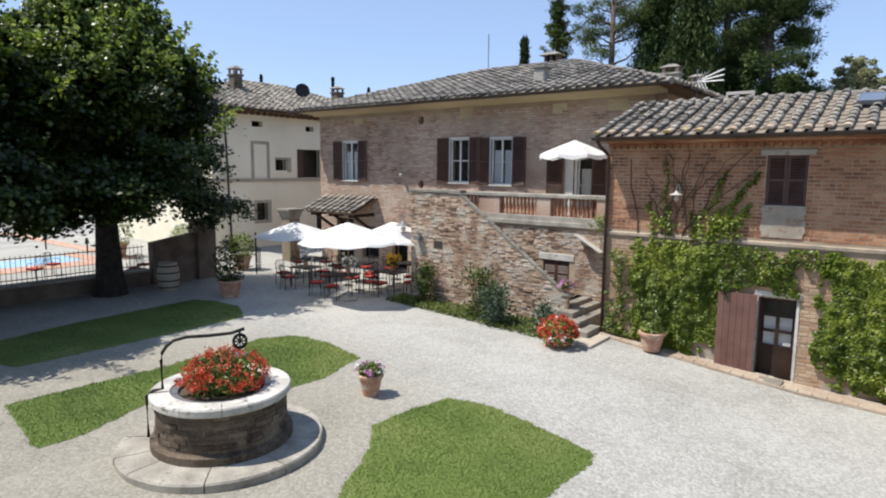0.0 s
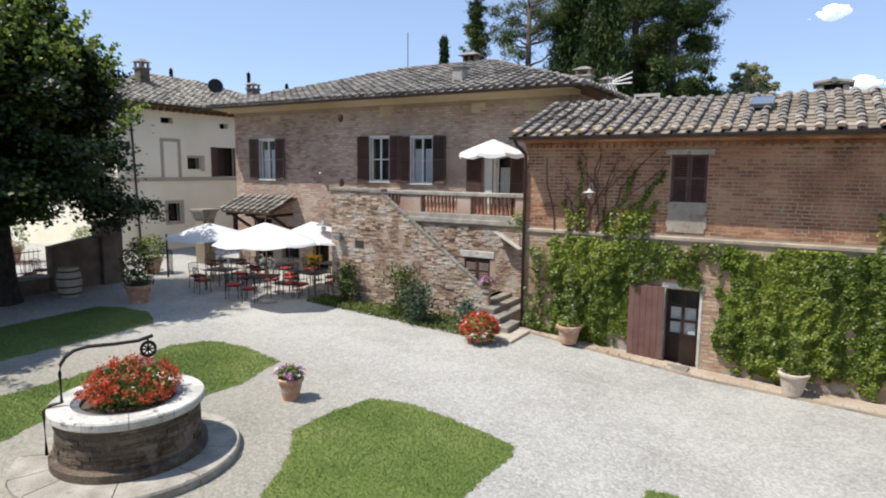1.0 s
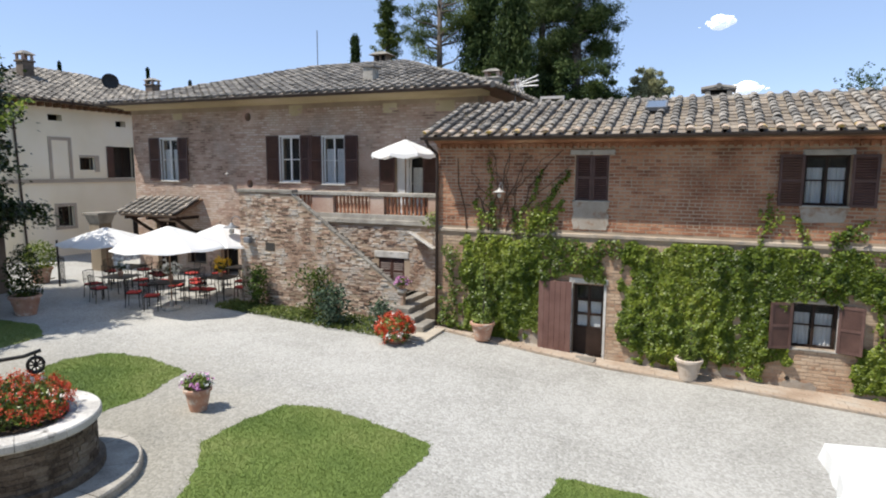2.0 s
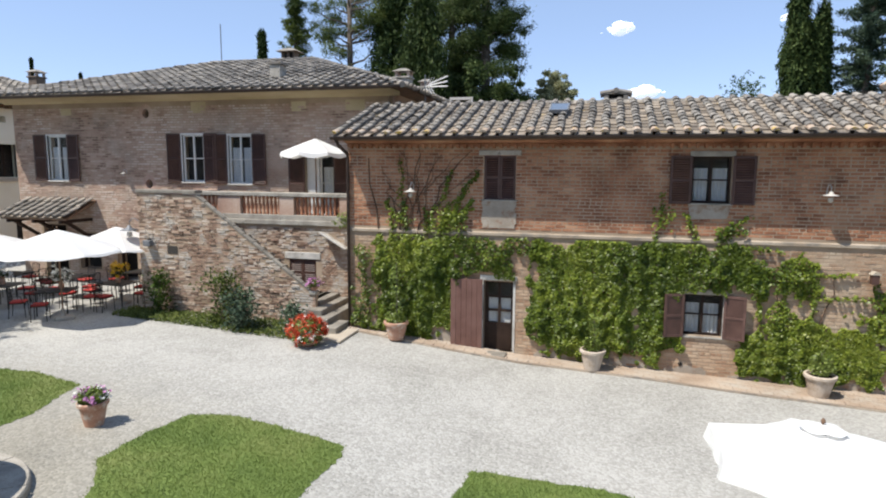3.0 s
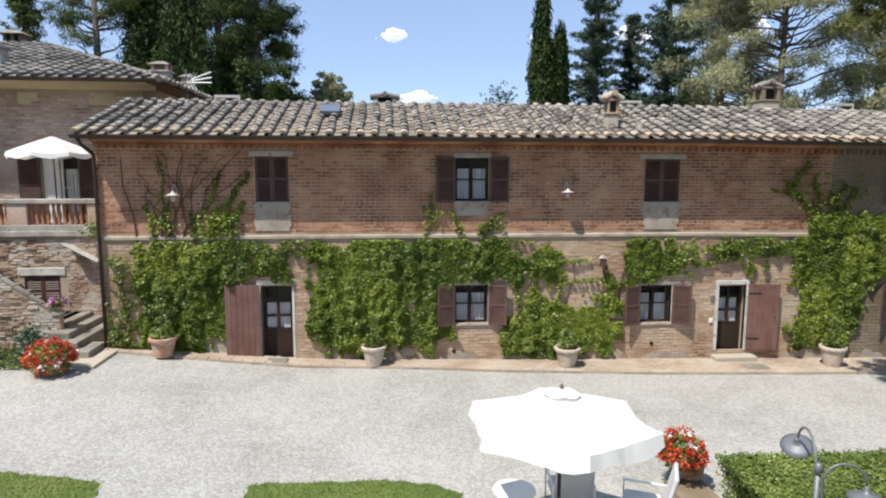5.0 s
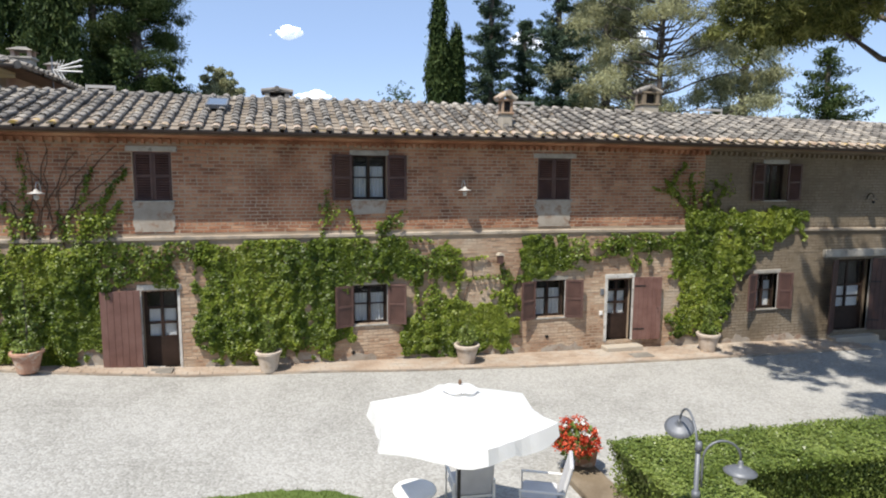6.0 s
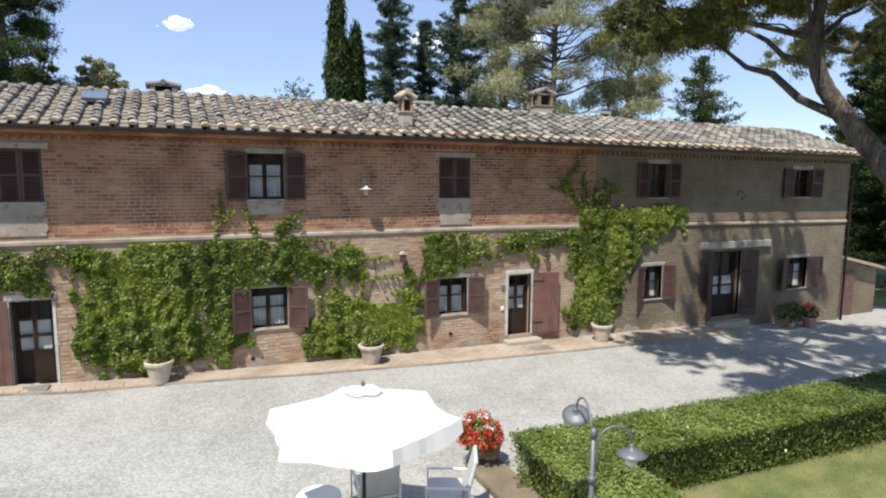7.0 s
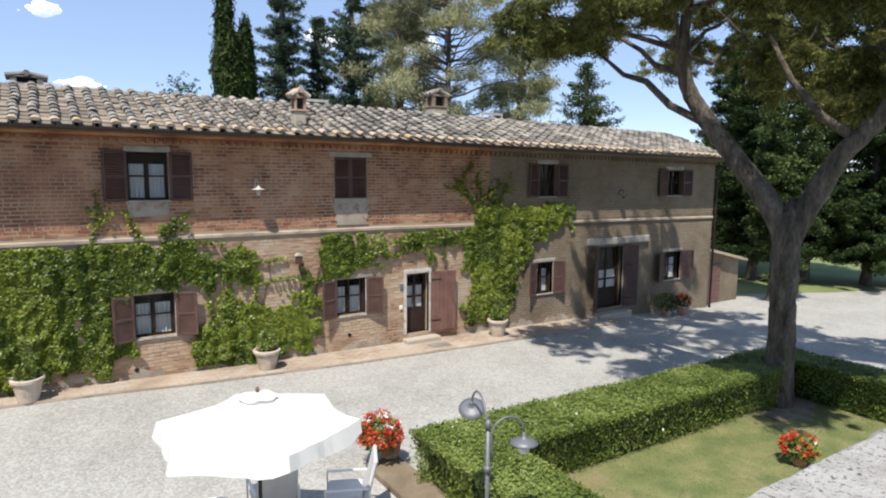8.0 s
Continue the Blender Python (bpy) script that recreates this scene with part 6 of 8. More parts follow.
fir(-27.9, 46, 0.3, 1.9, "tall slender ragged pale conifer behind the manor roof", 60, "pine", 34)
x, y = polar(-23.2, 46)
pine_tree("pine_tree", (x, y, 0.4), "open-crowned tall pine with bare boughs showing sky", 17, 0.26, pads_ring(61, 46, 4.3, 8.5, 17, 0.75), 0.38, 30, "pine", 61, branch=0.09)
x, y = polar(-10.9, 46)
pine_tree("pine_tree", (x, y, 0.4), "spreading tall pine with rounded needle pads", 18, 0.4, pads_ring(62, 74, 3.7, 7, 18.5, 1.0), 0.42, 60, "holm", 62, branch=0.08)
x, y = polar(-14.0, 50)
pine_tree("pine_tree", (x, y, 0.4), "dense dark pine behind the manor chimney", 19, 0.35, pads_ring(64, 60, 3.0, 5, 20, 1.2), 0.45, 84, "holm", 64, branch=0.07)
cypress(-19.3, 45, 0.36, 1.9, "very dark columnar cypress behind the manor roof", 63)
cypress(-16.7, 43, 0.275, 2.4, "broad green cypress dome behind the manor roof", 65, mat="holm")
for k, (az, dist, tan, rad) in enumerate(((-11.2, 43, 0.17, 2.6), (-8.2, 44, 0.155, 2.2), (-4.65, 50, 0.155, 1.6), (11.0, 40, 0.145, 1.25), (-20.5, 52, 0.13, 2.6), (-25, 52, 0.125, 2.5))):
    x, y = polar(az, dist)
    h = up_to(tan, dist)
    tree("oak_tree", "rounded green evergreen oak behind the roofs", (x, y, 0.0), h * 0.6, 0.2, [], broad_crown(70 + k, h, rad, 1.5 if k not in (2, 3) else h - 2.4 if k == 3 else h - 5.0, 220 if k != 3 else 60, 130 if k != 3 else 14, 0.22 if k != 3 else 0.13, ("holm", "holm", "cedar", "leaf", "pine", "pine")[k]), "leaf", seed=70 + k)
x, y = polar(34.0, 44)
pine_tree("cedar_tree", (x, y, -0.3), "huge pale grey-green cedar with airy tiered boughs", 23, 0.2, pads_ring(81, 190, 8.4, 4.5, 25, 0.95), 0.5, 26, "cedar", 81, 0.3, 0.45, branch=0.07)
x, y = polar(29.5, 50)
pine_tree("cedar_tree", (x, y, -0.3), "pale olive cedar crown behind the dark firs", 20, 0.4, pads_ring(82, 60, 5.0, 6, 22, 1.3), 0.5, 56, "cedar", 82, 0.3, 0.45, branch=0.06)
x, y = polar(40.5, 50)
pine_tree("cedar_tree", (x, y, -0.3), "low spreading cedar with thin grey boughs", 13, 0.35, pads_ring(83, 54, 5.5, 4, 15, 1.3), 0.5, 50, "cedar", 83, 0.3, 0.45, branch=0.06)
for k, (az, dist, tan, rad) in enumerate(((58.2, 46, 0.2, 2.6), (60.6, 40, 0.27, 2.6), (64.4, 41, 0.3, 3.0), (68.5, 42, 0.28, 3.2), (73.5, 42, 0.24, 3.2), (79, 46, 0.22, 3.2))):
    x, y = polar(az, dist)
    h = up_to(tan, dist) + 1.3
    crown = fir_crown(90 + k, h, rad * 1.2, 1.7, 44, "cypress", 0.24, 60)
    tree("conifer_tree", "tall dense dark conifer on the lawn beyond the farmhouse", (x, y, ground_z(x)), h * 0.9, 0.24, [], crown, "cypress", seed=90 + k)
x, y = polar(62.3, 33)
tree("conifer_tree", "rounded mid-green conifer in front of darker ones", (x, y, ground_z(x)), 4.6, 0.2, [], broad_crown(99, up_to(0.115, 33) - ground_z(x), 1.75, 1.2, 240, 190, 0.13, "holm"), "holm", seed=99)
for k, (az, dist, tan, rad) in enumerate(((63, 90, 0.02, 4), (66.5, 95, 0.0, 4), (70.5, 100, 0.03, 5), (60, 100, 0.03, 5), (75, 100, 0.03, 5), (57.5, 70, 0.06, 4))):
    x, y = polar(az, dist)
    tree("distant_tree", "distant rounded green tree on the hillside", (x, y, ground_z(x)), 2.0, 0.25, [], broad_crown(100 + k, up_to(tan, dist) - ground_z(x), rad, 0.4, 60, 90, 0.6, "leaf"), "leaf", seed=100 + k)

# the stone pine beside the hedge: forked trunk, wide flat crown
def gnarled(s, points, radii, n, rings, rough):
    """A limb with plated, fissured bark."""
    pts = [Vector(p) for p in points]
    many, rad = [], []
    for i in range(rings):
        u = i / (rings - 1) * (len(pts) - 1)
        k = min(int(u), len(pts) - 2)
        w = u - k
        a, b, c, d = pts[max(k - 1, 0)], pts[k], pts[k + 1], pts[min(k + 2, len(pts) - 1)]
        many.append(0.5 * (2 * b + (c - a) * w + (2 * a - 5 * b + 4 * c - d) * w * w + (3 * b - a - 3 * c + d) * w ** 3))
        rad.append(radii[k] * (1 - w) + radii[k + 1] * w)
    first = len(s.v)
    s.tube(many, rad, n)
    for i in range(first, len(s.v)):
        ring = (i - first) // n
        p = Vector(s.v[i])
        o = (p - many[ring]).normalized()
        plate = abs(noise.noise(Vector((p.x * 8, p.y * 8, p.z * 1.9)))) * 1.5 + 0.5 * noise.noise(Vector((p.x * 19, p.y * 19, p.z * 6)))
        s.v[i] = tuple(p + o * (plate - 0.3) * rough * rad[ring])


PINE = (15.82, 8.3)
sp = thing("stone_pine", "tall forked umbrella pine with scaly grey trunk and wide crown", "tree", at=pose(*PINE, ground_z(PINE[0])))
s = Shape()
gnarled(s, [(0, 0, -0.3), (0, 0, 0.1), (-0.02, 0.02, 1.2), (-0.05, 0.05, 2.8), (-0.06, 0.06, 4.15), (-0.04, 0.03, 4.55), (-0.02, 0.0, 4.85)], [0.36, 0.31, 0.28, 0.275, 0.3, 0.2, 0.02], 44, 100, 0.2)
gnarled(s, [(-0.05, 0.04, 3.5), (-0.1, 0.14, 4.1), (-0.3, 0.55, 4.9), (-0.54, 1.07, 5.65), (-0.85, 1.7, 6.6), (-1.1, 2.15, 7.5), (-1.15, 2.25, 8.6), (-1.1, 2.1, 10.2)], [0.2, 0.25, 0.25, 0.225, 0.2, 0.17, 0.13, 0.07], 28, 100, 0.14)
gnarled(s, [(-0.05, 0.04, 3.5), (0.02, -0.05, 4.1), (0.2, -0.4, 5.0), (0.4, -0.75, 5.8), (0.75, -1.42, 6.8), (1.0, -1.7, 8.2), (1.2, -1.9, 10.0)], [0.2, 0.25, 0.235, 0.205, 0.17, 0.13, 0.07], 28, 90, 0.14)
s.tube([(-0.8, 1.6, 6.45), (-1.2, 2.5, 7.0), (-1.5, 3.0, 7.6), (-1.75, 3.5, 7.8), (-2.2, 4.0, 8.4)], [0.1, 0.09, 0.08, 0.06, 0.03], 8)
s.tube([(0.5, -0.95, 6.1), (0.1, -0.4, 6.6), (-0.3, 0.1, 7.4), (-0.6, 0.5, 8.4)], [0.11, 0.09, 0.07, 0.04], 8)
rng = np.random.default_rng(7)
reach = [(-5.0, -2.4), (-5.0, 3.6), (-4.2, 4.9), (-1.4, 5.1), (1.8, 6.8), (5.0, 7.2), (6.6, 4.0), (5.8, -1.0), (1.2, -3.2), (-4.2, -2.9)]
forks = []
while len(forks) < 15:
    p = (rng.uniform(-4, 5.5), rng.uniform(-2, 6))
    if inside(np.array(p[:1]), np.array(p[1:]), reach)[0] and all((Vector((*p, 9.3)) - f).length > 1.9 for f in forks):
        forks.append(Vector((*p, 9.3)))
pads = []
while len(pads) < 104:
    p = (rng.uniform(-5, 6.6), rng.uniform(-3.2, 7.2))
    if inside(np.array(p[:1]), np.array(p[1:]), reach)[0]:
        k = min(1.0, math.hypot((p[0] - 0.8) / 6, (p[1] - 2) / 5.5))
        pads.append((*p, 8.5 + 2.7 * (1 - k * k) + rng.normal() * 0.35, rng.uniform(0.7, 1.15)))
pads += [(-2.4, 4.2, 8.7, 0.8), (-3.2, 4.6, 8.5, 0.8), (-1.7, 4.7, 8.8, 0.8), (-2.8, 3.3, 8.8, 0.8), (-3.6, 3.7, 8.5, 0.7)]
for i in range(40):
    pads.append((3.4 + rng.uniform(-2.4, 3.4), -1.0 + rng.uniform(-2.2, 3.0), rng.uniform(6.7, 9.0), rng.uniform(0.65, 1.05)))
for i in range(12):
    pads.append((-2.9 + rng.uniform(-1.4, 1.4), -2.2 + rng.uniform(-0.9, 1.0), rng.uniform(8.4, 9.8), rng.uniform(0.65, 1.0)))
for i in range(26):
    pads.append((rng.uniform(-4.6, -0.8), rng.uniform(-4.2, -1.9), rng.uniform(8.5, 10.0), rng.uniform(0.65, 1.0)))
for f in forks:
    a = Vector((-1.15, 2.25, rng.uniform(7.6, 9.4))) if (f - Vector((-1.1, 2.2, 8.5))).length < (f - Vector((1.0, -1.7, 8.2))).length else Vector((1.05, -1.75, rng.uniform(7.6, 9.0)))
    s.tube(limb_path(rng, a, f, 0.1, 5), [0.075, 0.068, 0.06, 0.052, 0.045, 0.03], 7)
for p in pads[::2]:
    b = Vector(p[:3]) - Vector((0, 0, 0.2))
    a = min(forks, key=lambda f: (f - b).length)
    s.tube(limb_path(rng, a, b, 0.15, 4), [0.032, 0.026, 0.02, 0.015, 0.008], 5)
part("trunk", s, "pine_bark", sp, smooth=True)
part("crown", airy_crown(8, pads, 0.17, 118, "needle", 0.2, 0.6, 0.15), "needle", sp, kind="stuff")
# bare earth round its foot
rng = np.random.default_rng(70)
edge = [(PINE[0] - 0.15 + (0.85 + 0.5 * noise.noise(Vector((math.cos(a) * 2.5, math.sin(a) * 2.5, 3)))) * math.cos(a) * 1.1, PINE[1] - 0.2 + (0.62 + 0.4 * noise.noise(Vector((math.cos(a) * 2.5, math.sin(a) * 2.5, 8)))) * math.sin(a)) for a in (2 * math.pi * i / 40 for i in range(40))]
tagged(new("bare_earth", Shape().add([(x, y, ground_z(x) + 0.028) for x, y in edge] + [(x, y, ground_z(x) - 0.05) for x, y in edge], [tuple(range(40))] + [(i, (i + 1) % 40, 40 + (i + 1) % 40, 40 + i) for i in range(40)]).mesh("bare_earth", "earth")), "dry bare earth strewn with needles round the pine foot", "soil", kind="structure")


# ---- hedge ----
def hedge(name, label, x0, x1, y0, y1, seed, h=0.95, n=9000):
    rng = np.random.default_rng(seed)
    t = thing(name, label, "hedge", at=pose(0, 0, 0))
    z0, z1 = ground_z(x0), ground_z(x1)
    s = Shape().add([(x0 + 0.32, y0 + 0.32, z0 - 0.1), (x1 - 0.32, y0 + 0.32, z1 - 0.1), (x1 - 0.32, y1 - 0.32, z1 - 0.1), (x0 + 0.32, y1 - 0.32, z0 - 0.1),
                     (x0 + 0.1, y0 + 0.1, z0 + h - 0.06), (x1 - 0.1, y0 + 0.1, z1 + h - 0.06), (x1 - 0.1, y1 - 0.1, z1 + h - 0.06), (x0 + 0.1, y1 - 0.1, z0 + h - 0.06)],
                    [(0, 1, 5, 4), (1, 2, 6, 5), (2, 3, 7, 6), (3, 0, 4, 7), (4, 5, 6, 7)])
    # dark core shows between the side leaves, standing in for their shade
    part("core", s, "cypress", t)
    w, d = x1 - x0, y1 - y0
    areas = np.array([w * d * 1.3, w * h * 0.62, w * h * 0.62, d * h * 0.62, d * h * 0.62])
    which = rng.choice(5, n, p=areas / areas.sum())
    u, v = rng.random(n), rng.random(n)
    px = np.where(which < 3, x0 + u * w, np.where(which == 3, x0, x1))
    py = np.where(which == 0, y0 + v * d, np.where(which == 1, y0, np.where(which == 2, y1, y0 + u * d)))
    gz = np.interp(px, GX, GZ)
    v = 1 - (1 - v) ** 1.25
    pz = gz + np.where(which == 0, h, 0.06 + v * (h - 0.06))
    lumps = np.array([noise.noise(Vector((a * 1.5, b * 1.5, c * 1.5))) for a, b, c in zip(px, py, pz)]) * 0.05
    normal = np.stack([np.where(which == 3, -1, np.where(which == 4, 1, 0)), np.where(which == 1, -1, np.where(which == 2, 1, 0)), np.where(which == 0, 1, 0)], 1)
    p = np.stack([px, py, pz], 1) + normal * (np.where(which == 0, 0.0, -0.22 * np.sqrt(1 - v)) + lumps - 0.03 + rng.normal(0, 1, n) * np.where(which == 0, 0.02, 0.05))[:, None] + rng.normal(0, 0.02, (n, 3))
    part("leaves", quads("leaves", leaves(rng, p, 0.05, 0.036, normal * 3.0 + np.where(which == 0, 0.4, -0.3)[:, None] * np.array([0, 0, 1.0])), "hedge"), "hedge", t, kind="stuff")
    return t


HEDGE = "clipped dense green laurel hedge with flat top"
hedge("hedge", HEDGE, 6.5, 15.5, 8.04, 9.34, 1, n=90000)
hedge("hedge", HEDGE, 6.5, 7.62, 3.2, 8.02, 2, n=36000)
hedge("hedge", HEDGE, 15.48, 17.75, 8.72, 9.4, 4, n=16000)
hedge("hedge", HEDGE, 16.5, 17.7, 2.2, 8.7, 3, n=40000)


# ---- ivy on the farmhouse ----
def ivy(seed, patches, stems, n, label, y=FY, size=0.075):
    """Climbing leaves on the wall: patches of (x0, x1, z0, z1, weight), with bare stems."""
    rng = np.random.default_rng(seed)
    t = thing("ivy", label, "climbing plant", at=pose(0, 0, 0))
    wts = np.array([(b - a) * (d - c) * w for a, b, c, d, w in patches])
    n = int(n * 2.3)
    pick = rng.choice(len(patches), n * 2, p=wts / wts.sum())
    P = np.array(patches)[pick]
    px = P[:, 0] - 0.12 + (P[:, 1] - P[:, 0] + 0.24) * rng.random(n * 2)
    pz = P[:, 2] - 0.15 + (P[:, 3] - P[:, 2] + 0.3) * rng.random(n * 2)
    keep, thick, tilt = [], [], []

    def swell(a, c):
        return max(0.0, noise.noise(Vector((a * 2.7 + 0.5 * c, c * 0.6, seed + 9))) + 0.35 * noise.noise(Vector((a * 6, c * 4, seed + 11))) + 0.28)
    for a, c, q in zip(px, pz, P):
        wa = a + 0.3 * noise.noise(Vector((a * 1.7, c * 1.7, seed + 20))) + 0.2 * noise.noise(Vector((a * 5, c * 5, seed + 21)))
        wc = c + 0.3 * noise.noise(Vector((a * 1.7, c * 1.7, seed + 30))) + 0.2 * noise.noise(Vector((a * 5, c * 5, seed + 31)))
        e = min(wa - q[0], q[1] - wa, wc - q[2], q[3] - wc) / 0.28
        f = noise.noise(Vector((a * 1.6, c * 1.1, seed))) * 0.75 + noise.noise(Vector((a * 5, c * 4, seed + 3))) * 0.55
        d = swell(a, c)
        keep.append(f + 0.5 * d > 0.14 - 0.66 * q[4] + max(0, 0.55 * (1 - e)) and e > 0.0)
        thick.append(0.03 + 0.25 * d * min(1.0, 0.35 + 0.5 * e))
        tilt.append((swell(a + 0.06, c) - d, swell(a, c + 0.06) - d))
    keep = np.array(keep)
    keep &= ~((P[:, 3] < 3.25) & (pz > 3.12))
    for a, b, lo, hi in holes:
        keep &= ~((px > a - 0.02) & (px < b + 0.02) & (pz > lo - 0.03) & (pz < hi + 0.03))
    px, pz, thick, tilt = px[keep][:n], pz[keep][:n], np.array(thick)[keep][:n], np.array(tilt)[keep][:n]
    m = len(px)
    p = np.stack([px, y - 0.03 - thick * (1 - 0.45 * rng.random(m) ** 2), pz], 1)
    fronds, face = [p], [np.stack([-0.3 - 5.0 * tilt[:, 0], np.full(m, -1.7), 1.5 - 4.0 * tilt[:, 1]], 1)]
    for x0, z0, x1, z1, r, *leafy in stems:
        k = 7
        pts = []
        for i in range(k + 1):
            u = i / k
            pts.append((x0 + (x1 - x0) * u ** 1.3 + (rng.normal() * 0.06 if 0 < i < k else 0), y - 0.03, z0 + (z1 - z0) * u))
        part("stem", Shape().tube(pts, [r * (1.25 - 0.85 * i / k) for i in range(k + 1)], 5), "vine", t)
        if leafy:
            c = np.array(pts)
            u = rng.random(int(leafy[0] * 105 * (abs(z1 - z0) + abs(x1 - x0)))) ** 0.8
            at = np.stack([np.interp(u * k, range(k + 1), c[:, d]) for d in range(3)], 1)
            fronds.append(at + rng.normal(0, 1, at.shape) * np.array([0.055, 0.03, 0.045]) * (1.15 - 0.6 * u)[:, None] + np.array([0, -0.05, -0.02]))
            face.append(np.tile([-0.2, -1.4, 1.0], (len(at), 1)))
    p = np.concatenate(fronds)
    part("leaves", quads("leaves", leaves(rng, p, size, size * 0.95, np.concatenate(face), -1.6, kite=True), "ivy"), "ivy", t, kind="stuff")
    return t


SPARSE = [(-4.3, 3.1, -4.4, 4.1, 0.014, 1.1), (-3.9, 3.2, -4.0, 4.0, 0.014, 1.2), (-3.2, 3.2, -3.4, 3.9, 0.012, 0.8), (-2.8, 3.1, -2.7, 4.0, 0.014, 1.2), (-2.6, 3.4, -2.05, 4.1, 0.012, 1.2), (-4.6, 3.9, -5.2, 3.95, 0.01), (-3.5, 3.6, -4.1, 5.4, 0.012), (-3.6, 3.7, -3.55, 5.5, 0.012), (-3.4, 4.2, -2.4, 5.3, 0.012), (-4.4, 0.3, -5.0, 5.2, 0.025), (-4.2, 2.6, -3.5, 5.3, 0.02), (-3.6, 3.1, -2.1, 5.4, 0.02), (-3.3, 3.0, -2.6, 4.9, 0.02, 0.6), (-4.0, 3.0, -4.1, 5.3, 0.018, 0.35), (-3.0, 3.2, -1.9, 4.9, 0.015, 0.7), (-3.9, 0.2, -3.7, 3.2, 0.03), (-3.3, 0.2, -2.9, 3.2, 0.02),
          (-2.9, 3.2, -2.2, 4.4, 0.015, 1.0), (-4.1, 3.4, -4.5, 4.6, 0.015), (-3.8, 3.4, -2.9, 5.3, 0.015), (-4.0, 3.6, -4.6, 5.0, 0.012), (-3.4, 3.5, -3.1, 5.2, 0.012), (-3.7, 3.3, -4.0, 5.4, 0.012), (-3.2, 3.6, -1.8, 5.1, 0.012), (-2.6, 3.3, -2.0, 3.9, 0.012, 1.0)]
ivy(1, [(-4.8, -2.35, 0.35, 3.2, 1.0), (-3.9, -2.7, 0.2, 3.0, 1.0), (-5.5, -4.8, 0.4, 2.9, 0.4), (-4.45, -2.3, 3.1, 3.75, 0.22), (-5.6, -4.5, 0.3, 0.8, 0.5), (-2.8, -2.0, 3.0, 3.9, 0.08), (-2.4, -1.0, 2.1, 3.15, 0.85), (-1.2, 0.1, 2.6, 3.2, 0.6), (-3.6, -3.4, 4.0, 5.0, 0.0)],
    SPARSE, 8500, "dense green Virginia creeper with bare stems above, on brick wall")
ivy(2, [(-0.5, 3.3, 0.4, 3.12, 1.0), (-0.1, 2.8, 0.05, 1.0, 0.8), (2.8, 4.75, 1.95, 3.12, 0.95), (4.3, 6.3, 2.0, 2.9, 0.72), (4.4, 5.5, 1.9, 2.6, 0.75), (3.8, 4.6, 3.2, 3.75, 0.35), (2.5, 3.0, 3.2, 4.0, 0.3), (0.2, 4.6, 2.9, 3.2, 0.4)],
    [(1.2, -0.1, 1.0, 3.0, 0.03), (0.3, 0.0, -0.2, 2.6, 0.02), (2.5, 0, 2.7, 4.4, 0.02, 0.4), (3.9, 3.2, 4.8, 3.9, 0.015, 0.4), (4.0, 2.8, 4.3, 3.7, 0.012, 0.6), (4.4, 2.4, 7.0, 2.55, 0.012, 0.8), (4.8, 2.3, 6.4, 2.2, 0.012, 0.8), (5.0, 2.2, 5.9, 3.0, 0.012, 0.6), (3.6, 3.1, 3.2, 3.9, 0.012, 0.6), (4.2, 3.2, 5.5, 3.02, 0.01, 0.6)], 12500, "thick bright green creeper covering the ground-floor wall")
ivy(3, [(4.6, 7.7, -0.15, 0.9, 1.0), (5.2, 8.0, 0.3, 1.25, 0.95), (4.7, 6.0, 1.0, 1.9, 0.35), (7.95, 9.45, 1.92, 3.15, 1.0), (7.2, 8.0, 0.5, 1.7, 0.6), (7.5, 8.3, 1.6, 2.3, 0.5), (9.2, 10.3, 2.2, 3.1, 0.35), (6.0, 7.2, 1.5, 1.9, 0.15)],
    [(5.2, 0, 5.5, 2.3, 0.02), (6.3, 0, 6.6, 2.4, 0.02), (7.6, 0, 8.3, 2.9, 0.025), (7.4, 2.0, 5.9, 1.95, 0.01, 0.8), (8.0, 1.2, 7.2, 1.6, 0.01, 0.8), (5.0, 0.8, 5.1, 1.9, 0.012, 0.8), (5.5, 0.8, 5.6, 2.0, 0.012, 0.7), (6.1, 0.9, 6.3, 2.2, 0.012, 0.7), (5.9, 0.9, 5.8, 1.6, 0.012, 0.7), (9.3, 2.6, 10.4, 2.4, 0.01, 0.7), (9.2, 2.3, 10.0, 2.1, 0.01, 0.7)], 8500, "patchy green creeper low on the wall between windows")
ivy(4, [(12.85, 15.6, 1.7, 3.2, 1.0), (13.1, 15.2, 0.4, 2.0, 0.9), (13.2, 17.7, 2.9, 3.8, 1.0), (10.6, 13.2, 2.5, 3.15, 0.85), (11.4, 12.6, 2.0, 2.6, 0.5), (15.0, 16.5, 2.55, 3.2, 0.85), (15.0, 15.8, 2.0, 2.8, 0.7), (15.4, 17.8, 3.1, 3.6, 1.0), (12.8, 14.8, -0.1, 0.8, 0.6), (12.6, 14.9, 3.7, 4.9, 0.12)],
    [(13.6, 0, 13.4, 4.2, 0.03), (13.6, 3.3, 12.5, 4.7, 0.025, 1.1), (12.7, 4.35, 13.1, 5.2, 0.015, 1.0), (12.9, 4.2, 12.1, 4.45, 0.012, 0.8), (13.5, 3.5, 13.45, 4.9, 0.02, 1.0), (14.0, 3.2, 14.2, 4.7, 0.025, 0.9), (14.1, 3.2, 14.55, 4.5, 0.02, 0.9), (13.8, 3.3, 13.9, 4.4, 0.02, 0.8), (16.6, 3.3, 17.6, 3.55, 0.012, 0.8), (11.0, 2.9, 10.2, 2.8, 0.012, 0.7), (10.8, 2.6, 10.3, 2.35, 0.012, 0.7)],
    11500, "full green creeper spreading over the string course")

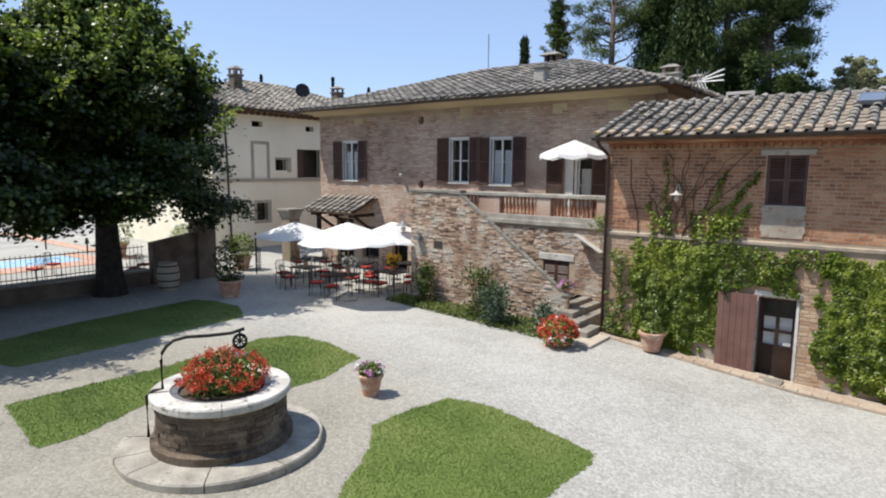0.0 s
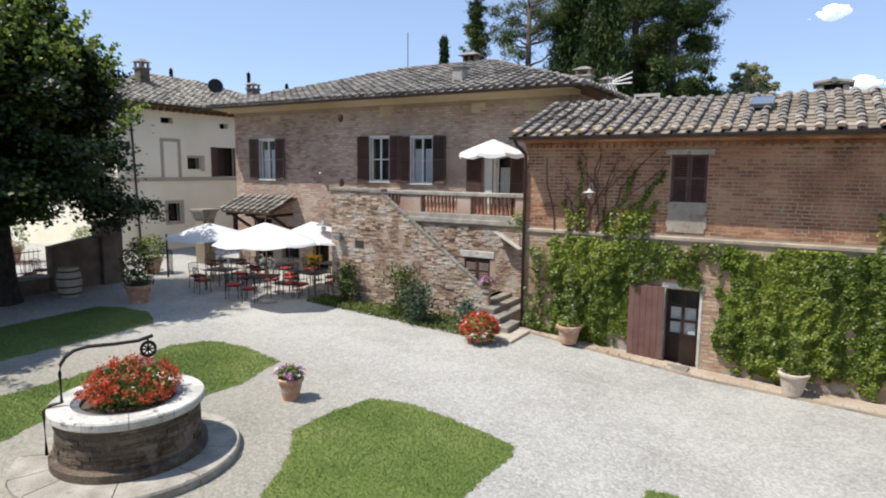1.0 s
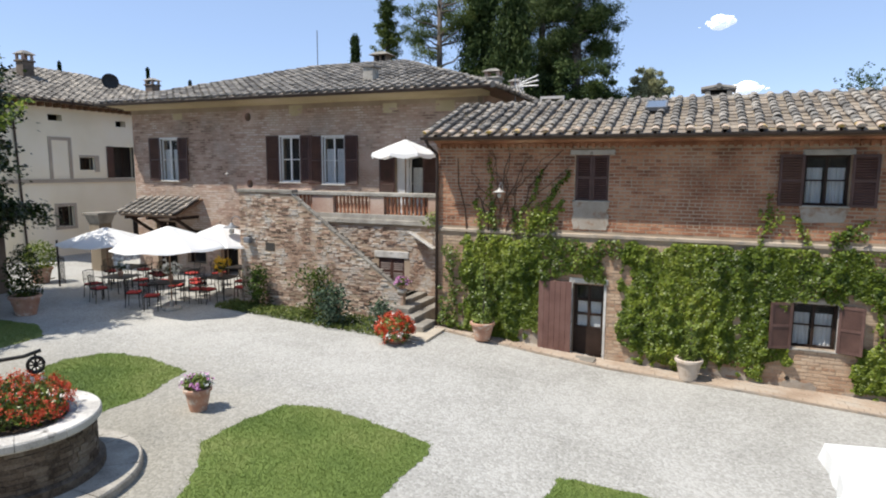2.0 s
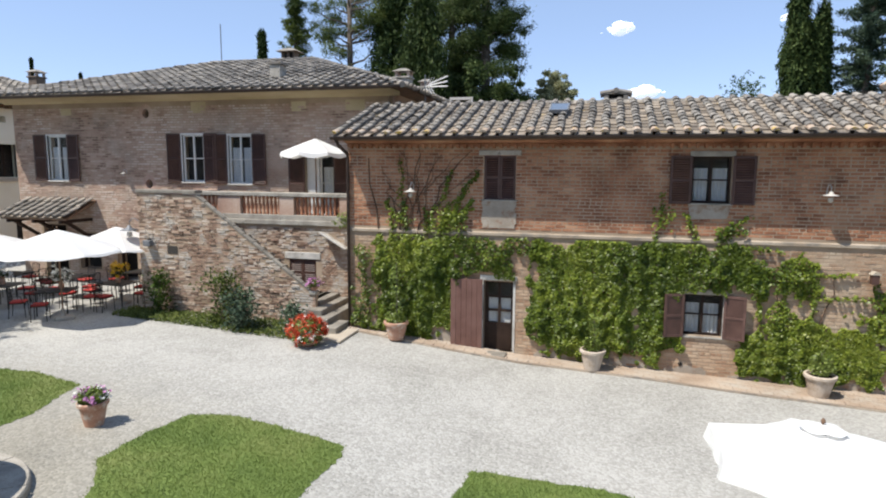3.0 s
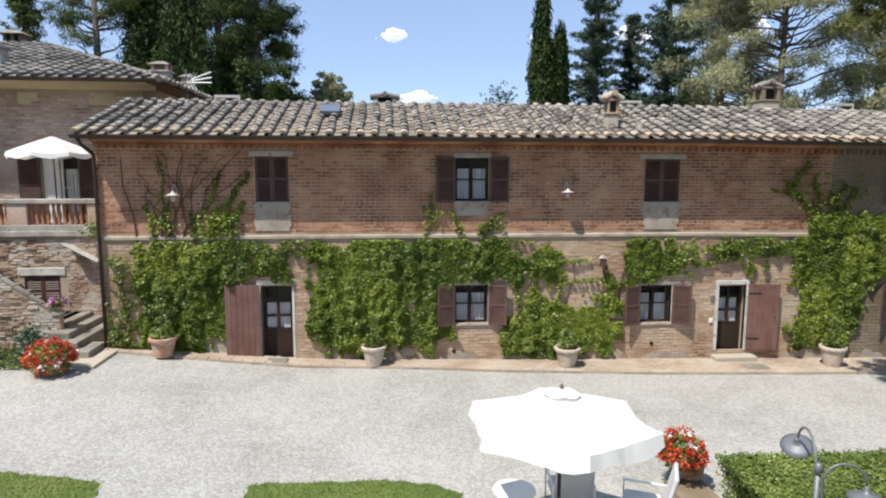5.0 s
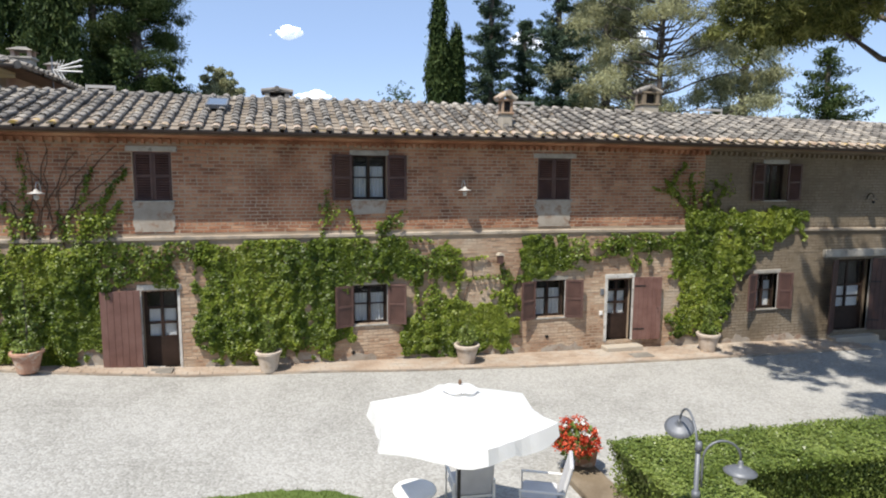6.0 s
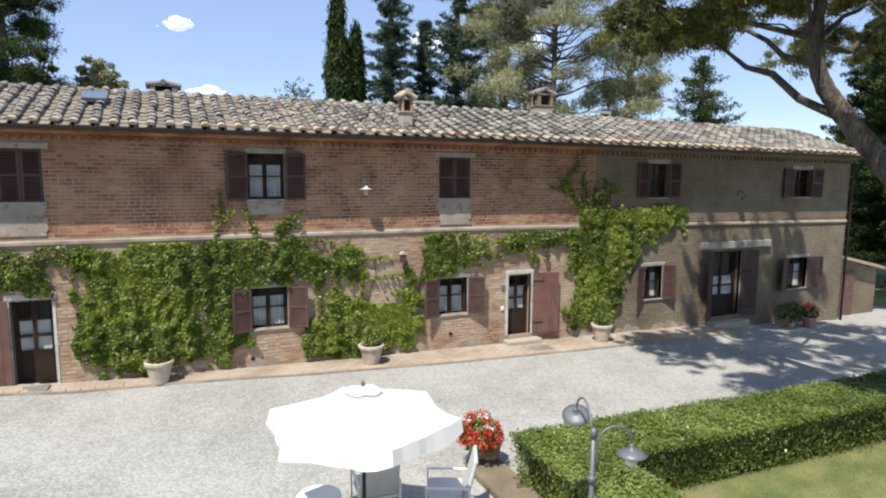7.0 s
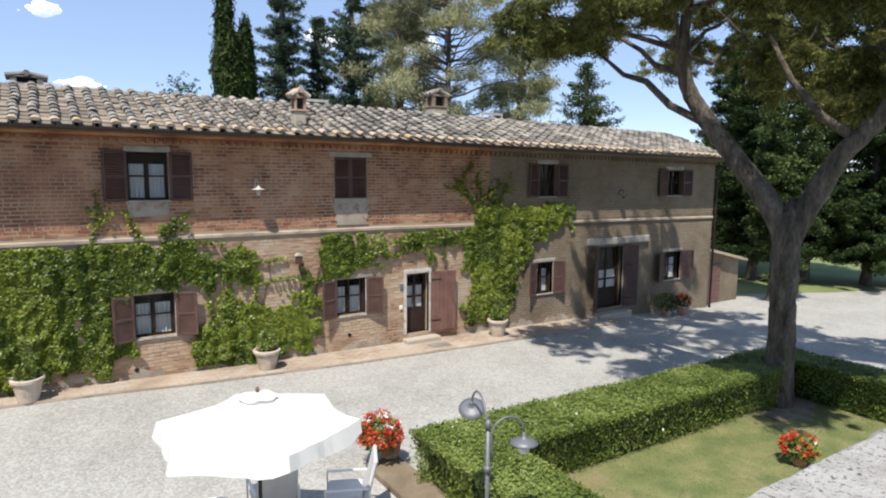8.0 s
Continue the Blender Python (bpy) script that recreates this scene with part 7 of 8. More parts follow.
# ---- pots and flowers ----
def pot(name, at, r, h, label, mat="terracotta", plant="hedge", plant_r=0.25, plant_h=0.3, bloom=None, blooms=0, seed=1, stake=0.0, blooms2=None, leaf_n=350, shift=(0, 0, 0)):
    t = thing(name, label, "plant pot", at=pose(*at), group="potted plants")
    part("pot", Shape().lathe([(r * 0.62, 0), (r * 0.64, 0.02), (r * 0.92, h * 0.82), (r * 0.93, h * 0.84), (r * 1.04, h * 0.86), (r * 1.05, h * 0.97), (r, h), (r * 0.86, h), (r * 0.82, h * 0.9)], n=24), mat, t, smooth=False)
    part("soil", Shape().lathe([(r * 0.8, h * 0.82), (r * 0.8, h * 0.9), (0.02, h * 0.93)], n=16), "soil", t)
    rng = np.random.default_rng(seed)
    n = leaf_n
    d = rng.normal(size=(n, 3))
    d /= np.linalg.norm(d, axis=1, keepdims=True)
    d *= rng.uniform(0.3, 1, (n, 1)) ** 0.5
    p = d * np.array([plant_r, plant_r, plant_h]) + np.array([0, 0, h + plant_h * 0.55]) + np.array(shift)
    p[:, 2] = np.maximum(p[:, 2], h * (0.75 if not any(shift) else 0.3))
    part("foliage", quads("foliage", leaves(rng, p, 0.09, 0.07, (0, 0, 1)), plant), plant, t, kind="stuff")
    if stake:
        part("stem", Shape().tube([(0, 0, h * 0.8), (0.03, 0.02, h + stake * 0.5), (0.0, 0.05, h + stake)], 0.014, 6), "bark", t)
        q = rng.normal(0, 0.09, (160, 3)) * np.array([1, 1, 0.1]) + np.stack([0 * rng.random(160), 0 * rng.random(160), h + stake * rng.random(160)], 1)
        part("shoot", quads("shoot", leaves(rng, q, 0.1, 0.07), plant), plant, t, kind="stuff")
    for kind, count in ((bloom, blooms), blooms2 or (None, 0)):
        if not kind:
            continue
        d = rng.normal(size=(count, 3))
        d[:, 2] = np.abs(d[:, 2]) - 0.25
        d /= np.linalg.norm(d, axis=1, keepdims=True)
        p = d * np.array([plant_r, plant_r, plant_h]) * rng.uniform(0.92, 1.12, (count, 1)) + np.array([0, 0, h + plant_h * 0.55]) + np.array(shift)
        c = clumps(rng, p, [0.045] * count, 14)
        part("bloom", quads("bloom", leaves(rng, c, 0.05, 0.045, (0, 0, 0.6)), kind), kind, t, kind="stuff")
    return t


pot("plant_pot", (-7.3, 9.5, ground_z(-7.3)), 0.25, 0.44, "terracotta pot with pink and white flowers on gravel", plant_r=0.25, plant_h=0.16, bloom="flower_pink", blooms=17, seed=1, blooms2=("flower_white", 6))
pot("plant_pot", (-4.05, 16.5, ground_z(-4) + 0.05), 0.33, 0.5, "wide terracotta pot with a climbing creeper stem", plant_r=0.3, plant_h=0.13, seed=2, stake=1.6)
pot("plant_pot", (1.2, 16.45, ground_z(1.2) + 0.05), 0.31, 0.52, "pale weathered pot with a creeper growing from it", "old_pot", plant_r=0.24, plant_h=0.2, seed=3, stake=0.9)
pot("plant_pot", (6.3, 16.35, ground_z(6.3) + 0.05), 0.33, 0.52, "pale weathered pot with a leafy creeper on the paving", "old_pot", plant_r=0.26, plant_h=0.28, seed=4, stake=0.5)
pot("plant_pot", (13.8, 16.3, ground_z(13.8) + 0.05), 0.33, 0.55, "pale weathered pot at the foot of the creeper", "old_pot", plant_r=0.28, plant_h=0.2, seed=5, stake=0.8)
pot("geranium_pot", (-5.98, 15.05, ground_z(-6.0)), 0.3, 0.12, "big mound of red geraniums at the stair foot", plant="hedge", plant_r=0.47, plant_h=0.42, bloom="flower_red", blooms=170, seed=6, leaf_n=900, blooms2=("flower_white", 10))
pot("geranium_pot", (6.6, 10.25, ground_z(6.6)), 0.24, 0.52, "tall terracotta pot spilling red and white geraniums", plant="hedge", plant_r=0.36, plant_h=0.34, bloom="flower_red", blooms=100, seed=7, leaf_n=600, shift=(-0.25, -0.12, -0.1), blooms2=("flower_white", 14))
pot("geranium_pot", (13.0, 6.4, ground_z(13.0)), 0.17, 0.2, "small pot of red geraniums on the lawn", plant="hedge", plant_r=0.3, plant_h=0.24, bloom="flower_red", blooms=48, seed=8, leaf_n=400)
pot("geranium_pot", (23.3, 16.2, ground_z(23.3)), 0.25, 0.4, "pot of red geraniums in the shade by the wall", plant="leaf", plant_r=0.35, plant_h=0.3, bloom="flower_red", blooms=40, seed=9)
pot("plant_pot", (22.4, 16.3, ground_z(22.4)), 0.25, 0.35, "dark leafy shrub in a low pot by the wall", plant="leaf", plant_r=0.5, plant_h=0.4, seed=10, leaf_n=500)
pot("geranium_pot", (-6.78, 17.07, 1.35), 0.13, 0.14, "small flower box on the stair wall end", plant="hedge", plant_r=0.22, plant_h=0.14, bloom="flower_pink", blooms=20, seed=11, leaf_n=200)
# dark linden leaves stand in for the shade on this lemon bush
pot("plant_pot", (-17.4, 12.9, ground_z(-17)), 0.42, 0.6, "large terracotta pot with a lemon bush coloured dark for the shade", plant="linden", plant_r=0.52, plant_h=1.0, seed=12, leaf_n=1500, stake=0.8)
pot("plant_pot", (-22.0, 16.5, ground_z(-22)), 0.4, 0.6, "large pot with a leafy green shrub near the gate", plant="ivy", plant_r=0.6, plant_h=0.7, seed=13, leaf_n=1200)
pot("plant_pot", (-29.5, 14.6, 0.5), 0.5, 0.7, "big terracotta lemon pot on the pool terrace", plant="ivy", plant_r=0.8, plant_h=0.9, seed=14, leaf_n=1200)
pot("plant_pot", (-27.5, 17.0, 0.5), 0.5, 0.7, "big terracotta lemon pot beside the villa", plant="ivy", plant_r=0.7, plant_h=0.6, seed=15, leaf_n=1200, bloom="flower_white", blooms=30)


def shrub(at, r, h, n, seed, label, mat="leaf", bloom=None):
    rng = np.random.default_rng(seed)
    t = thing("shrub", label, "shrub", at=pose(*at))
    s = Shape()
    for i in range(9):
        a = rng.uniform(0, 2 * math.pi)
        s.tube([(0, 0, 0), (0.4 * r * math.cos(a), 0.3 * r * math.sin(a), h * 0.5), (0.8 * r * math.cos(a), 0.4 * r * math.sin(a), h * rng.uniform(0.7, 1.1))], [0.015, 0.01, 0.004], 5)
    part("stem", s, "bark", t)
    c = np.stack([rng.normal(0, r * 0.42, 40), rng.normal(0, r * 0.28, 40), h * rng.random(40) ** 0.8], 1)
    p = clumps(rng, c, [0.2] * 40, n // 40)
    p[:, 2] = np.abs(p[:, 2])
    part("foliage", quads("foliage", leaves(rng, p, 0.1, 0.07, (0, 0, 0.8)), mat), mat, t, kind="stuff")
    return t


shrub((45.2, 25.6, ground_z(45.2)), 2.2, 1.9, 2600, 21, "bright yellow-green bush on the far lawn", "ivy")
shrub((-11.75, 16.65, 0.35), 0.22, 1.35, 800, 1, "dark green slender shrub against the stair wall")
shrub((-9.15, 16.1, 0.35), 0.6, 1.5, 1200, 2, "rose bush with arching stems against the stair wall", "pine")
shrub((-8.35, 15.75, 0.35), 0.5, 1.15, 1300, 3, "grey-green bush against the stair wall", "fir")
shrub((-6.75, 15.75, 0.35), 0.3, 0.8, 600, 4, "small dark bush at the stair foot", "fir")
rng = np.random.default_rng(44)
n = 6500
px = rng.uniform(-13.0, -6.6, n)
py = 16.9 - (0.9 + 0.11 * (px + 13)) * rng.random(n)
p = np.stack([px, py, np.interp(px, GX, GZ) + 0.12 * rng.random(n)], 1)
bed = tagged(new("flower_bed", quads("flower_bed", leaves(rng, p, 0.1, 0.05, (0, -0.3, 0.8)), "pine")), "low green border plants along the stair wall foot", "border plants", kind="stuff")

# ---- the well ----
WX, WY = -7.65, 6.42
gz = ground_z(WX)
WELL = pose(WX, WY, gz) @ Matrix.Diagonal((0.84, 0.84, 0.93, 1))
well = thing("well", "old round brick well with pale stone rim and iron arch", "well", at=WELL)
cuts = [0.0, 0.62, 1.35, 1.8, 2.5, 3.3, 3.85, 4.35, 4.75, 5.55, 2 * math.pi]
for a0, a1 in zip(cuts, cuts[1:]):
    a0, a1 = a0 + 0.006, a1 - 0.006
    v, f = [], []
    k = 8
    tip = rng.normal() * 0.012
    for zz, d in ((-0.1, 0.0), (0.1, 0.0), (0.13, 0.025)):
        for rr in (1.2, 1.92 - d + tip):
            v += [(rr * math.cos(a0 + (a1 - a0) * j / k), rr * math.sin(a0 + (a1 - a0) * j / k), zz) for j in range(k + 1)]
    m = k + 1
    for j in range(k):
        f += [(m + j, m + j + 1, 3 * m + j + 1, 3 * m + j), (3 * m + j, 3 * m + j + 1, 5 * m + j + 1, 5 * m + j), (4 * m + j, 5 * m + j, 5 * m + j + 1, 4 * m + j + 1)]
    f += [(0, m, 3 * m, 2 * m), (2 * m, 3 * m, 5 * m, 4 * m), (k, 2 * m + k, 3 * m + k, m + k), (2 * m + k, 4 * m + k, 5 * m + k, 3 * m + k)]
    part("base_slab", Shape().add(v, f), "stone", well)
part("drum", Shape().lathe([(1.32, 0.1), (1.32, 0.26), (1.22, 0.28), (1.2, 0.3), (1.2, 0.92), (0.95, 0.92), (0.95, 0.6)], n=48), "well_stone", well)
for row in range(8):
    a0 = rng.uniform(0, 0.3)
    end = a0 + 2 * math.pi - 0.04
    while a0 < end:
        w = min(rng.uniform(0.15, 0.33), end - a0 + 0.02)
        a1 = a0 + w * 0.955
        z0 = 0.29 + row * 0.0788 + rng.normal() * 0.004
        r0, r1 = 1.19, 1.208 + rng.normal() * 0.007
        am = (a0 + a1) / 2
        v = [(r * math.cos(a), r * math.sin(a), z) for z in (z0, z0 + 0.07) for r in (r0, r1) for a in (a0, am, a1)]
        part("brick", Shape().add(v, [(3, 4, 10, 9), (4, 5, 11, 10), (9, 10, 7, 6), (10, 11, 8, 7), (0, 1, 4, 3), (1, 2, 5, 4), (0, 3, 9, 6), (2, 8, 11, 5)]), "well_stone", well)
        a0 += w
n = 11
for i in range(n):
    a0, a1 = 2 * math.pi * i / n + 0.004, 2 * math.pi * (i + 1) / n - 0.004
    k = 5
    m = k + 1
    v, f = [], []
    for zz, ri, ro in ((0.92, 0.93, 1.27), (0.95, 0.92, 1.3), (1.04, 0.92, 1.3), (1.065, 0.94, 1.28)):
        for rr in (ri, ro):
            v += [(rr * math.cos(a0 + (a1 - a0) * j / k), rr * math.sin(a0 + (a1 - a0) * j / k), zz) for j in range(k + 1)]
    for L in range(3):
        for j in range(k):
            o = L * 2 * m
            f += [(o + m + j, o + m + j + 1, o + 3 * m + j + 1, o + 3 * m + j), (o + j + 1, o + j, o + 2 * m + j, o + 2 * m + j + 1)]
        f += [(L * 2 * m, L * 2 * m + m, L * 2 * m + 3 * m, L * 2 * m + 2 * m), (L * 2 * m + k, L * 2 * m + 2 * m + k, L * 2 * m + 3 * m + k, L * 2 * m + m + k)]
    for j in range(k):
        f += [(6 * m + j, 7 * m + j, 7 * m + j + 1, 6 * m + j + 1)]
    part("rim_stone", Shape().add(v, f), "pale_stone", well)
part("inner_rim", Shape().lathe([(0.93, 0.9), (0.93, 1.03), (0.8, 1.035), (0.78, 0.95)], n=32), "grey_metal", well)
part("soil", Shape().lathe([(0.8, 0.85), (0.8, 0.98), (0.02, 1.02)], n=24), "soil", well)
nl = 2600
d = rng.normal(size=(nl, 3))
d /= np.linalg.norm(d, axis=1, keepdims=True)
p = d * rng.uniform(0.5, 1, (nl, 1)) * np.array([0.78, 0.74, 0.45]) + np.array([0.02, 0.05, 1.2])
p = p[p[:, 2] > 1.02]
ger = thing("geraniums", "mound of red geraniums filling the old well", "flowers", at=WELL)
part("foliage", quads("foliage", leaves(rng, p, 0.08, 0.07, (0, 0, 1)), "hedge"), "hedge", ger, kind="stuff")
cnt = 165
d = rng.normal(size=(cnt, 3))
d[:, 2] = np.abs(d[:, 2]) * 0.9
d /= np.linalg.norm(d, axis=1, keepdims=True)
p = d * np.array([0.82, 0.78, 0.48]) * rng.uniform(0.9, 1.1, (cnt, 1)) + np.array([0.02, 0.05, 1.18])
part("bloom", quads("bloom", leaves(rng, clumps(rng, p, [0.06] * cnt, 26), 0.036, 0.034, (0, 0, 0.6)), "flower_red"), "flower_red", ger, kind="stuff")
p = rng.normal(0, 0.1, (8, 3)) + np.array([0.1, 0.3, 1.64])
part("bloom", quads("bloom", leaves(rng, clumps(rng, p, [0.04] * 8, 14), 0.05, 0.045), "flower_white"), "flower_white", ger, kind="stuff")
# iron arch: rises from the rim on the side of the court, bends over and carries the pulley
ax = Vector((math.cos(radians(-120)), math.sin(radians(-120)), 0))
tx = Vector((math.cos(radians(38)), math.sin(radians(38)), 0))
ia = part("iron_arch", Shape().tube([ax * 1.33 + Vector((0, 0, 0.3)), ax * 1.33 + Vector((0, 0, 1.02)), ax * 1.22 + Vector((0, 0, 1.1)), ax * 1.05 + Vector((0, 0, 1.12)), ax * 1.05 + Vector((0, 0, 1.6)), ax * 1.03 + Vector((0, 0, 1.74)),
                                 ax * 0.95 + Vector((0, 0, 1.85)), ax * 0.82 + Vector((0, 0, 1.94)), ax * 0.6 + Vector((0, 0, 1.98)), ax * 0.2 + Vector((0, 0, 1.97)), ax * -0.2 + Vector((0, 0, 1.98)), ax * -0.45 + Vector((0, 0, 2.04))], 0.03, 8), "iron", well, "wrought iron arch", smooth=True)
wheel = Shape()
c = ax * -0.36 + Vector((0, 0, 1.82))
pts = [c + 0.12 * (math.cos(2 * math.pi * i / 16) * ax + math.sin(2 * math.pi * i / 16) * Vector((0, 0, 1))) for i in range(17)]
wheel.tube(pts, 0.03, 6, False)
for i in range(4):
    q = math.cos(math.pi * i / 4) * ax + math.sin(math.pi * i / 4) * Vector((0, 0, 1))
    wheel.tube([c - q * 0.12, c + q * 0.12], 0.015, 5)
wheel.tube([c, c + Vector((0, 0, 0.18))], 0.02, 6)
part("pulley", wheel, "iron", well)


# ---- umbrellas ----
def umbrella(at, radius, apex, rim, sides, label, turn=0.0, tilt=(0, 0), square=False, valance=0.16, pole_mat="wood", seed=0, pull=0.0):
    t = thing("parasol", label, "parasol", at=pose(*at), group="parasols")
    part("pole", Shape().tube([(0, 0, 0.02), (0, 0, apex + 0.02)], 0.024, 10), pole_mat, t)
    part("base", Shape().lathe([(0.3, 0), (0.3, 0.06), (0.26, 0.09), (0.06, 0.1), (0.05, 0.3), (0.03, 0.3)], n=20), "stone", t)
    m = Matrix.Translation((0, 0, apex)) @ pose(0, 0, 0, tilt[0], tilt[1], turn)
    rng = np.random.default_rng(seed)
    v, f = [], []
    rings = 7
    per = 8
    N = sides * per
    for r in range(rings):
        u = (r + (0.9 if pull else 0.4)) / (rings - (0.1 if pull else 0.6))
        for i in range(N):
            a = 2 * math.pi * i / N
            w = (i % per) / per
            ed = math.cos(math.pi / sides) / math.cos((w - 0.5) * 2 * math.pi / sides)
            rr = radius * u * ed * (1 - pull * u * u * math.sin(math.pi * w))
            z = -(apex - rim) * (u ** 1.12) - 0.05 * u * math.sin(math.pi * w) + pull * 0.12 * math.sin(5 * u + 2.1 * i) * u * u
            v.append(m @ Vector((rr * math.cos(a), rr * math.sin(a), z)))
    for r in range(rings - 1):
        f += [(r * N + i, r * N + (i + 1) % N, r * N + N + (i + 1) % N, r * N + N + i) for i in range(N)]
    k = (rings - 1) * N
    for i in range(N):
        p = m.inverted() @ v[k + i]
        out = 1.035 + pull * 0.3 * math.sin(i * 1.7)
        v.append(m @ Vector((p.x * out, p.y * out, p.z - valance * (0.8 + 0.3 * math.sin(math.pi * (i % per) / per) ** 2 + (0.22 * math.sin(i * 0.83 + 1.0) if pull else 0.0) + 0.06 * math.sin(i * 2.3)))))
    f += [(k + i, k + (i + 1) % N, k + N + (i + 1) % N, k + N + i) for i in range(N)]
    can = part("canopy", Shape().add(v, f), "canvas", t, "white canvas canopy")
    v2, f2 = [], []
    for j in range(3):
        u = ((0.02, 0.11, 0.19) if pull else (0.02, 0.11, 0.17))[j]
        v2 += [m @ Vector((radius * u * math.cos(2 * math.pi * i / 24), radius * u * math.sin(2 * math.pi * i / 24), 0.01 + (0.035 if pull else 0.0) - 0.9 * (apex - rim) * u + (0.012 * math.sin(i * 1.3) if pull and j == 2 else 0.0))) for i in range(24)]
    f2 = [(j * 24 + i, j * 24 + (i + 1) % 24, j * 24 + 24 + (i + 1) % 24, j * 24 + 24 + i) for j in range(2) for i in range(24)] + [tuple(range(24))]
    part("vent", Shape().add(v2, f2), "canvas", can)
    part("finial", Shape().lathe([(0.016, 0), (0.026, 0.02), (0.022, 0.045), (0.01, 0.065)], n=10), "wood", t, at=m @ Matrix.Translation((0, 0, 0.045)))
    for i in range(sides):
        a = 2 * math.pi * i / sides
        part("rib", Shape().tube([m @ Vector((0, 0, -0.02)), m @ Vector((radius * 0.97 * math.cos(a), radius * 0.97 * math.sin(a), rim - apex - 0.03))], 0.012, 5), pole_mat, t)
    return t


umbrella((3.78, 8.41, ground_z(3.8)), 1.25, 2.3, 1.98, 6, "large white canvas garden parasol over outdoor chairs", 28, tilt=(-2.4, 2.2), valance=0.2, pole_mat="iron", pull=0.05)
umbrella((-18.85, 16.9, 0.45), 1.58, 2.25, 1.74, 8, "white canvas parasol shading dining tables", 10, valance=0.06, seed=1)
umbrella((-13.95, 15.2, 0.45), 1.68, 2.64, 2.05, 8, "broad white canvas parasol shading dining tables", 22, valance=0.06, seed=2)
umbrella((-13.95, 17.45, 0.45), 1.55, 2.52, 1.92, 8, "white canvas parasol beside the stair wall", 5, valance=0.06, seed=3)
umbrella((-7.9, 19.6, 3.26), 1.15, 2.6, 2.15, 8, "small white parasol with scalloped edge on the balcony", 0, valance=0.13, seed=4)


# ---- dining terrace ----
def dining_chair(at):
    t = thing("dining_chair", "black wrought iron chair with a red seat cushion", "chair", at=at, group="chairs round the dining tables")
    for sx in (-0.2, 0.2):
        part("leg", Shape().tube([(sx, -0.2, 0), (sx * 0.95, -0.19, 0.44)], 0.012, 6), "iron", t)
        part("leg", Shape().tube([(sx, 0.23, 0), (sx * 0.95, 0.19, 0.44), (sx * 0.95, 0.24, 0.9)], 0.012, 6), "iron", t)
        part("arm", Shape().tube([(sx * 1.1, 0.2, 0.66), (sx * 1.15, -0.1, 0.66), (sx * 1.05, -0.18, 0.44)], 0.01, 6), "iron", t)
    part("seat", Shape().box((-0.21, -0.21, 0.43), (0.21, 0.2, 0.45)), "iron", t)
    b = Shape().tube([(-0.19, 0.24, 0.9), (0, 0.25, 0.94), (0.19, 0.24, 0.9)], 0.012, 6)
    for i in range(5):
        x = -0.13 + 0.065 * i
        b.tube([(x, 0.2, 0.45), (x, 0.245, 0.92)], 0.007, 5)
    part("backrest", b, "iron", t)
    part("cushion", Shape().box((-0.2, -0.2, 0.452), (0.2, 0.19, 0.5), b=0.02), "cushion", t, "red seat cushion")
    return t


def dining_table(at):
    t = thing("dining_table", "dark iron dining table with flower vase on gravel", "table", at=at, group="dining tables")
    part("tabletop", Shape().box((-0.5, -0.42, 0.71), (0.5, 0.42, 0.74), b=0.01), "iron", t)
    for sx in (-0.42, 0.42):
        for sy in (-0.34, 0.34):
            part("leg", Shape().tube([(sx, sy, 0), (sx, sy, 0.71)], 0.018, 6), "iron", t)
    return t


gz = 0.45
tables = [(-17.0, 15.9, 10), (-16.2, 17.7, 0), (-14.7, 15.7, 25), (-13.8, 17.2, 0), (-18.6, 17.6, 5), (-14.6, 19.2, 0)]
chair0 = dining_chair(pose(-17.0, 15.05, gz, 0, 0, 170))
tab0 = dining_table(pose(-17.0, 15.9, gz, 0, 0, 10))
for k, (x, y, rz_) in enumerate(tables):
    if k:
        copy_thing(tab0, pose(x, y, gz, 0, 0, rz_))
    for j, (dx, dy, r) in enumerate(((0, -0.85, 180), (0, 0.85, 0), (0.95, 0.1, -90), (-0.95, -0.1, 90))):
        if k == 0 and j == 0:
            continue
        a = radians(rz_ + 7 * ((k * 3 + j) % 5 - 2))
        copy_thing(chair0, pose(x + dx * math.cos(a) - dy * math.sin(a), y + dx * math.sin(a) + dy * math.cos(a), gz, 0, 0, r + rz_ + 11 * ((k + 2 * j) % 3 - 1)))
def vase(at, mat, seed, label):
    rng = np.random.default_rng(seed)
    t = thing("flower_vase", label, "vase", at=pose(*at))
    part("vase", Shape().lathe([(0.06, 0), (0.09, 0.1), (0.05, 0.2), (0.065, 0.24)], n=14), "terracotta", t)
    part("leaves", quads("leaves", leaves(rng, rng.normal(0, 0.1, (150, 3)) + np.array([0, 0, 0.36]), 0.08, 0.05), "leaf"), "leaf", t, kind="stuff")
    part("bloom", quads("bloom", leaves(rng, clumps(rng, rng.normal(0, 0.13, (26, 3)) + np.array([0, 0, 0.42]), [0.05] * 26, 14), 0.06, 0.05), mat), mat, t, kind="stuff")


vase((-17.0, 15.9, gz + 0.74), "flower_white", 1, "terracotta vase of cream flowers on a table")
vase((-14.7, 15.9, gz + 0.74), "flower_white", 2, "terracotta vase of cream flowers on a table")
vase((-13.8, 17.2, gz + 0.74), "flower_yellow", 3, "vase of bright yellow sunflowers on a table")

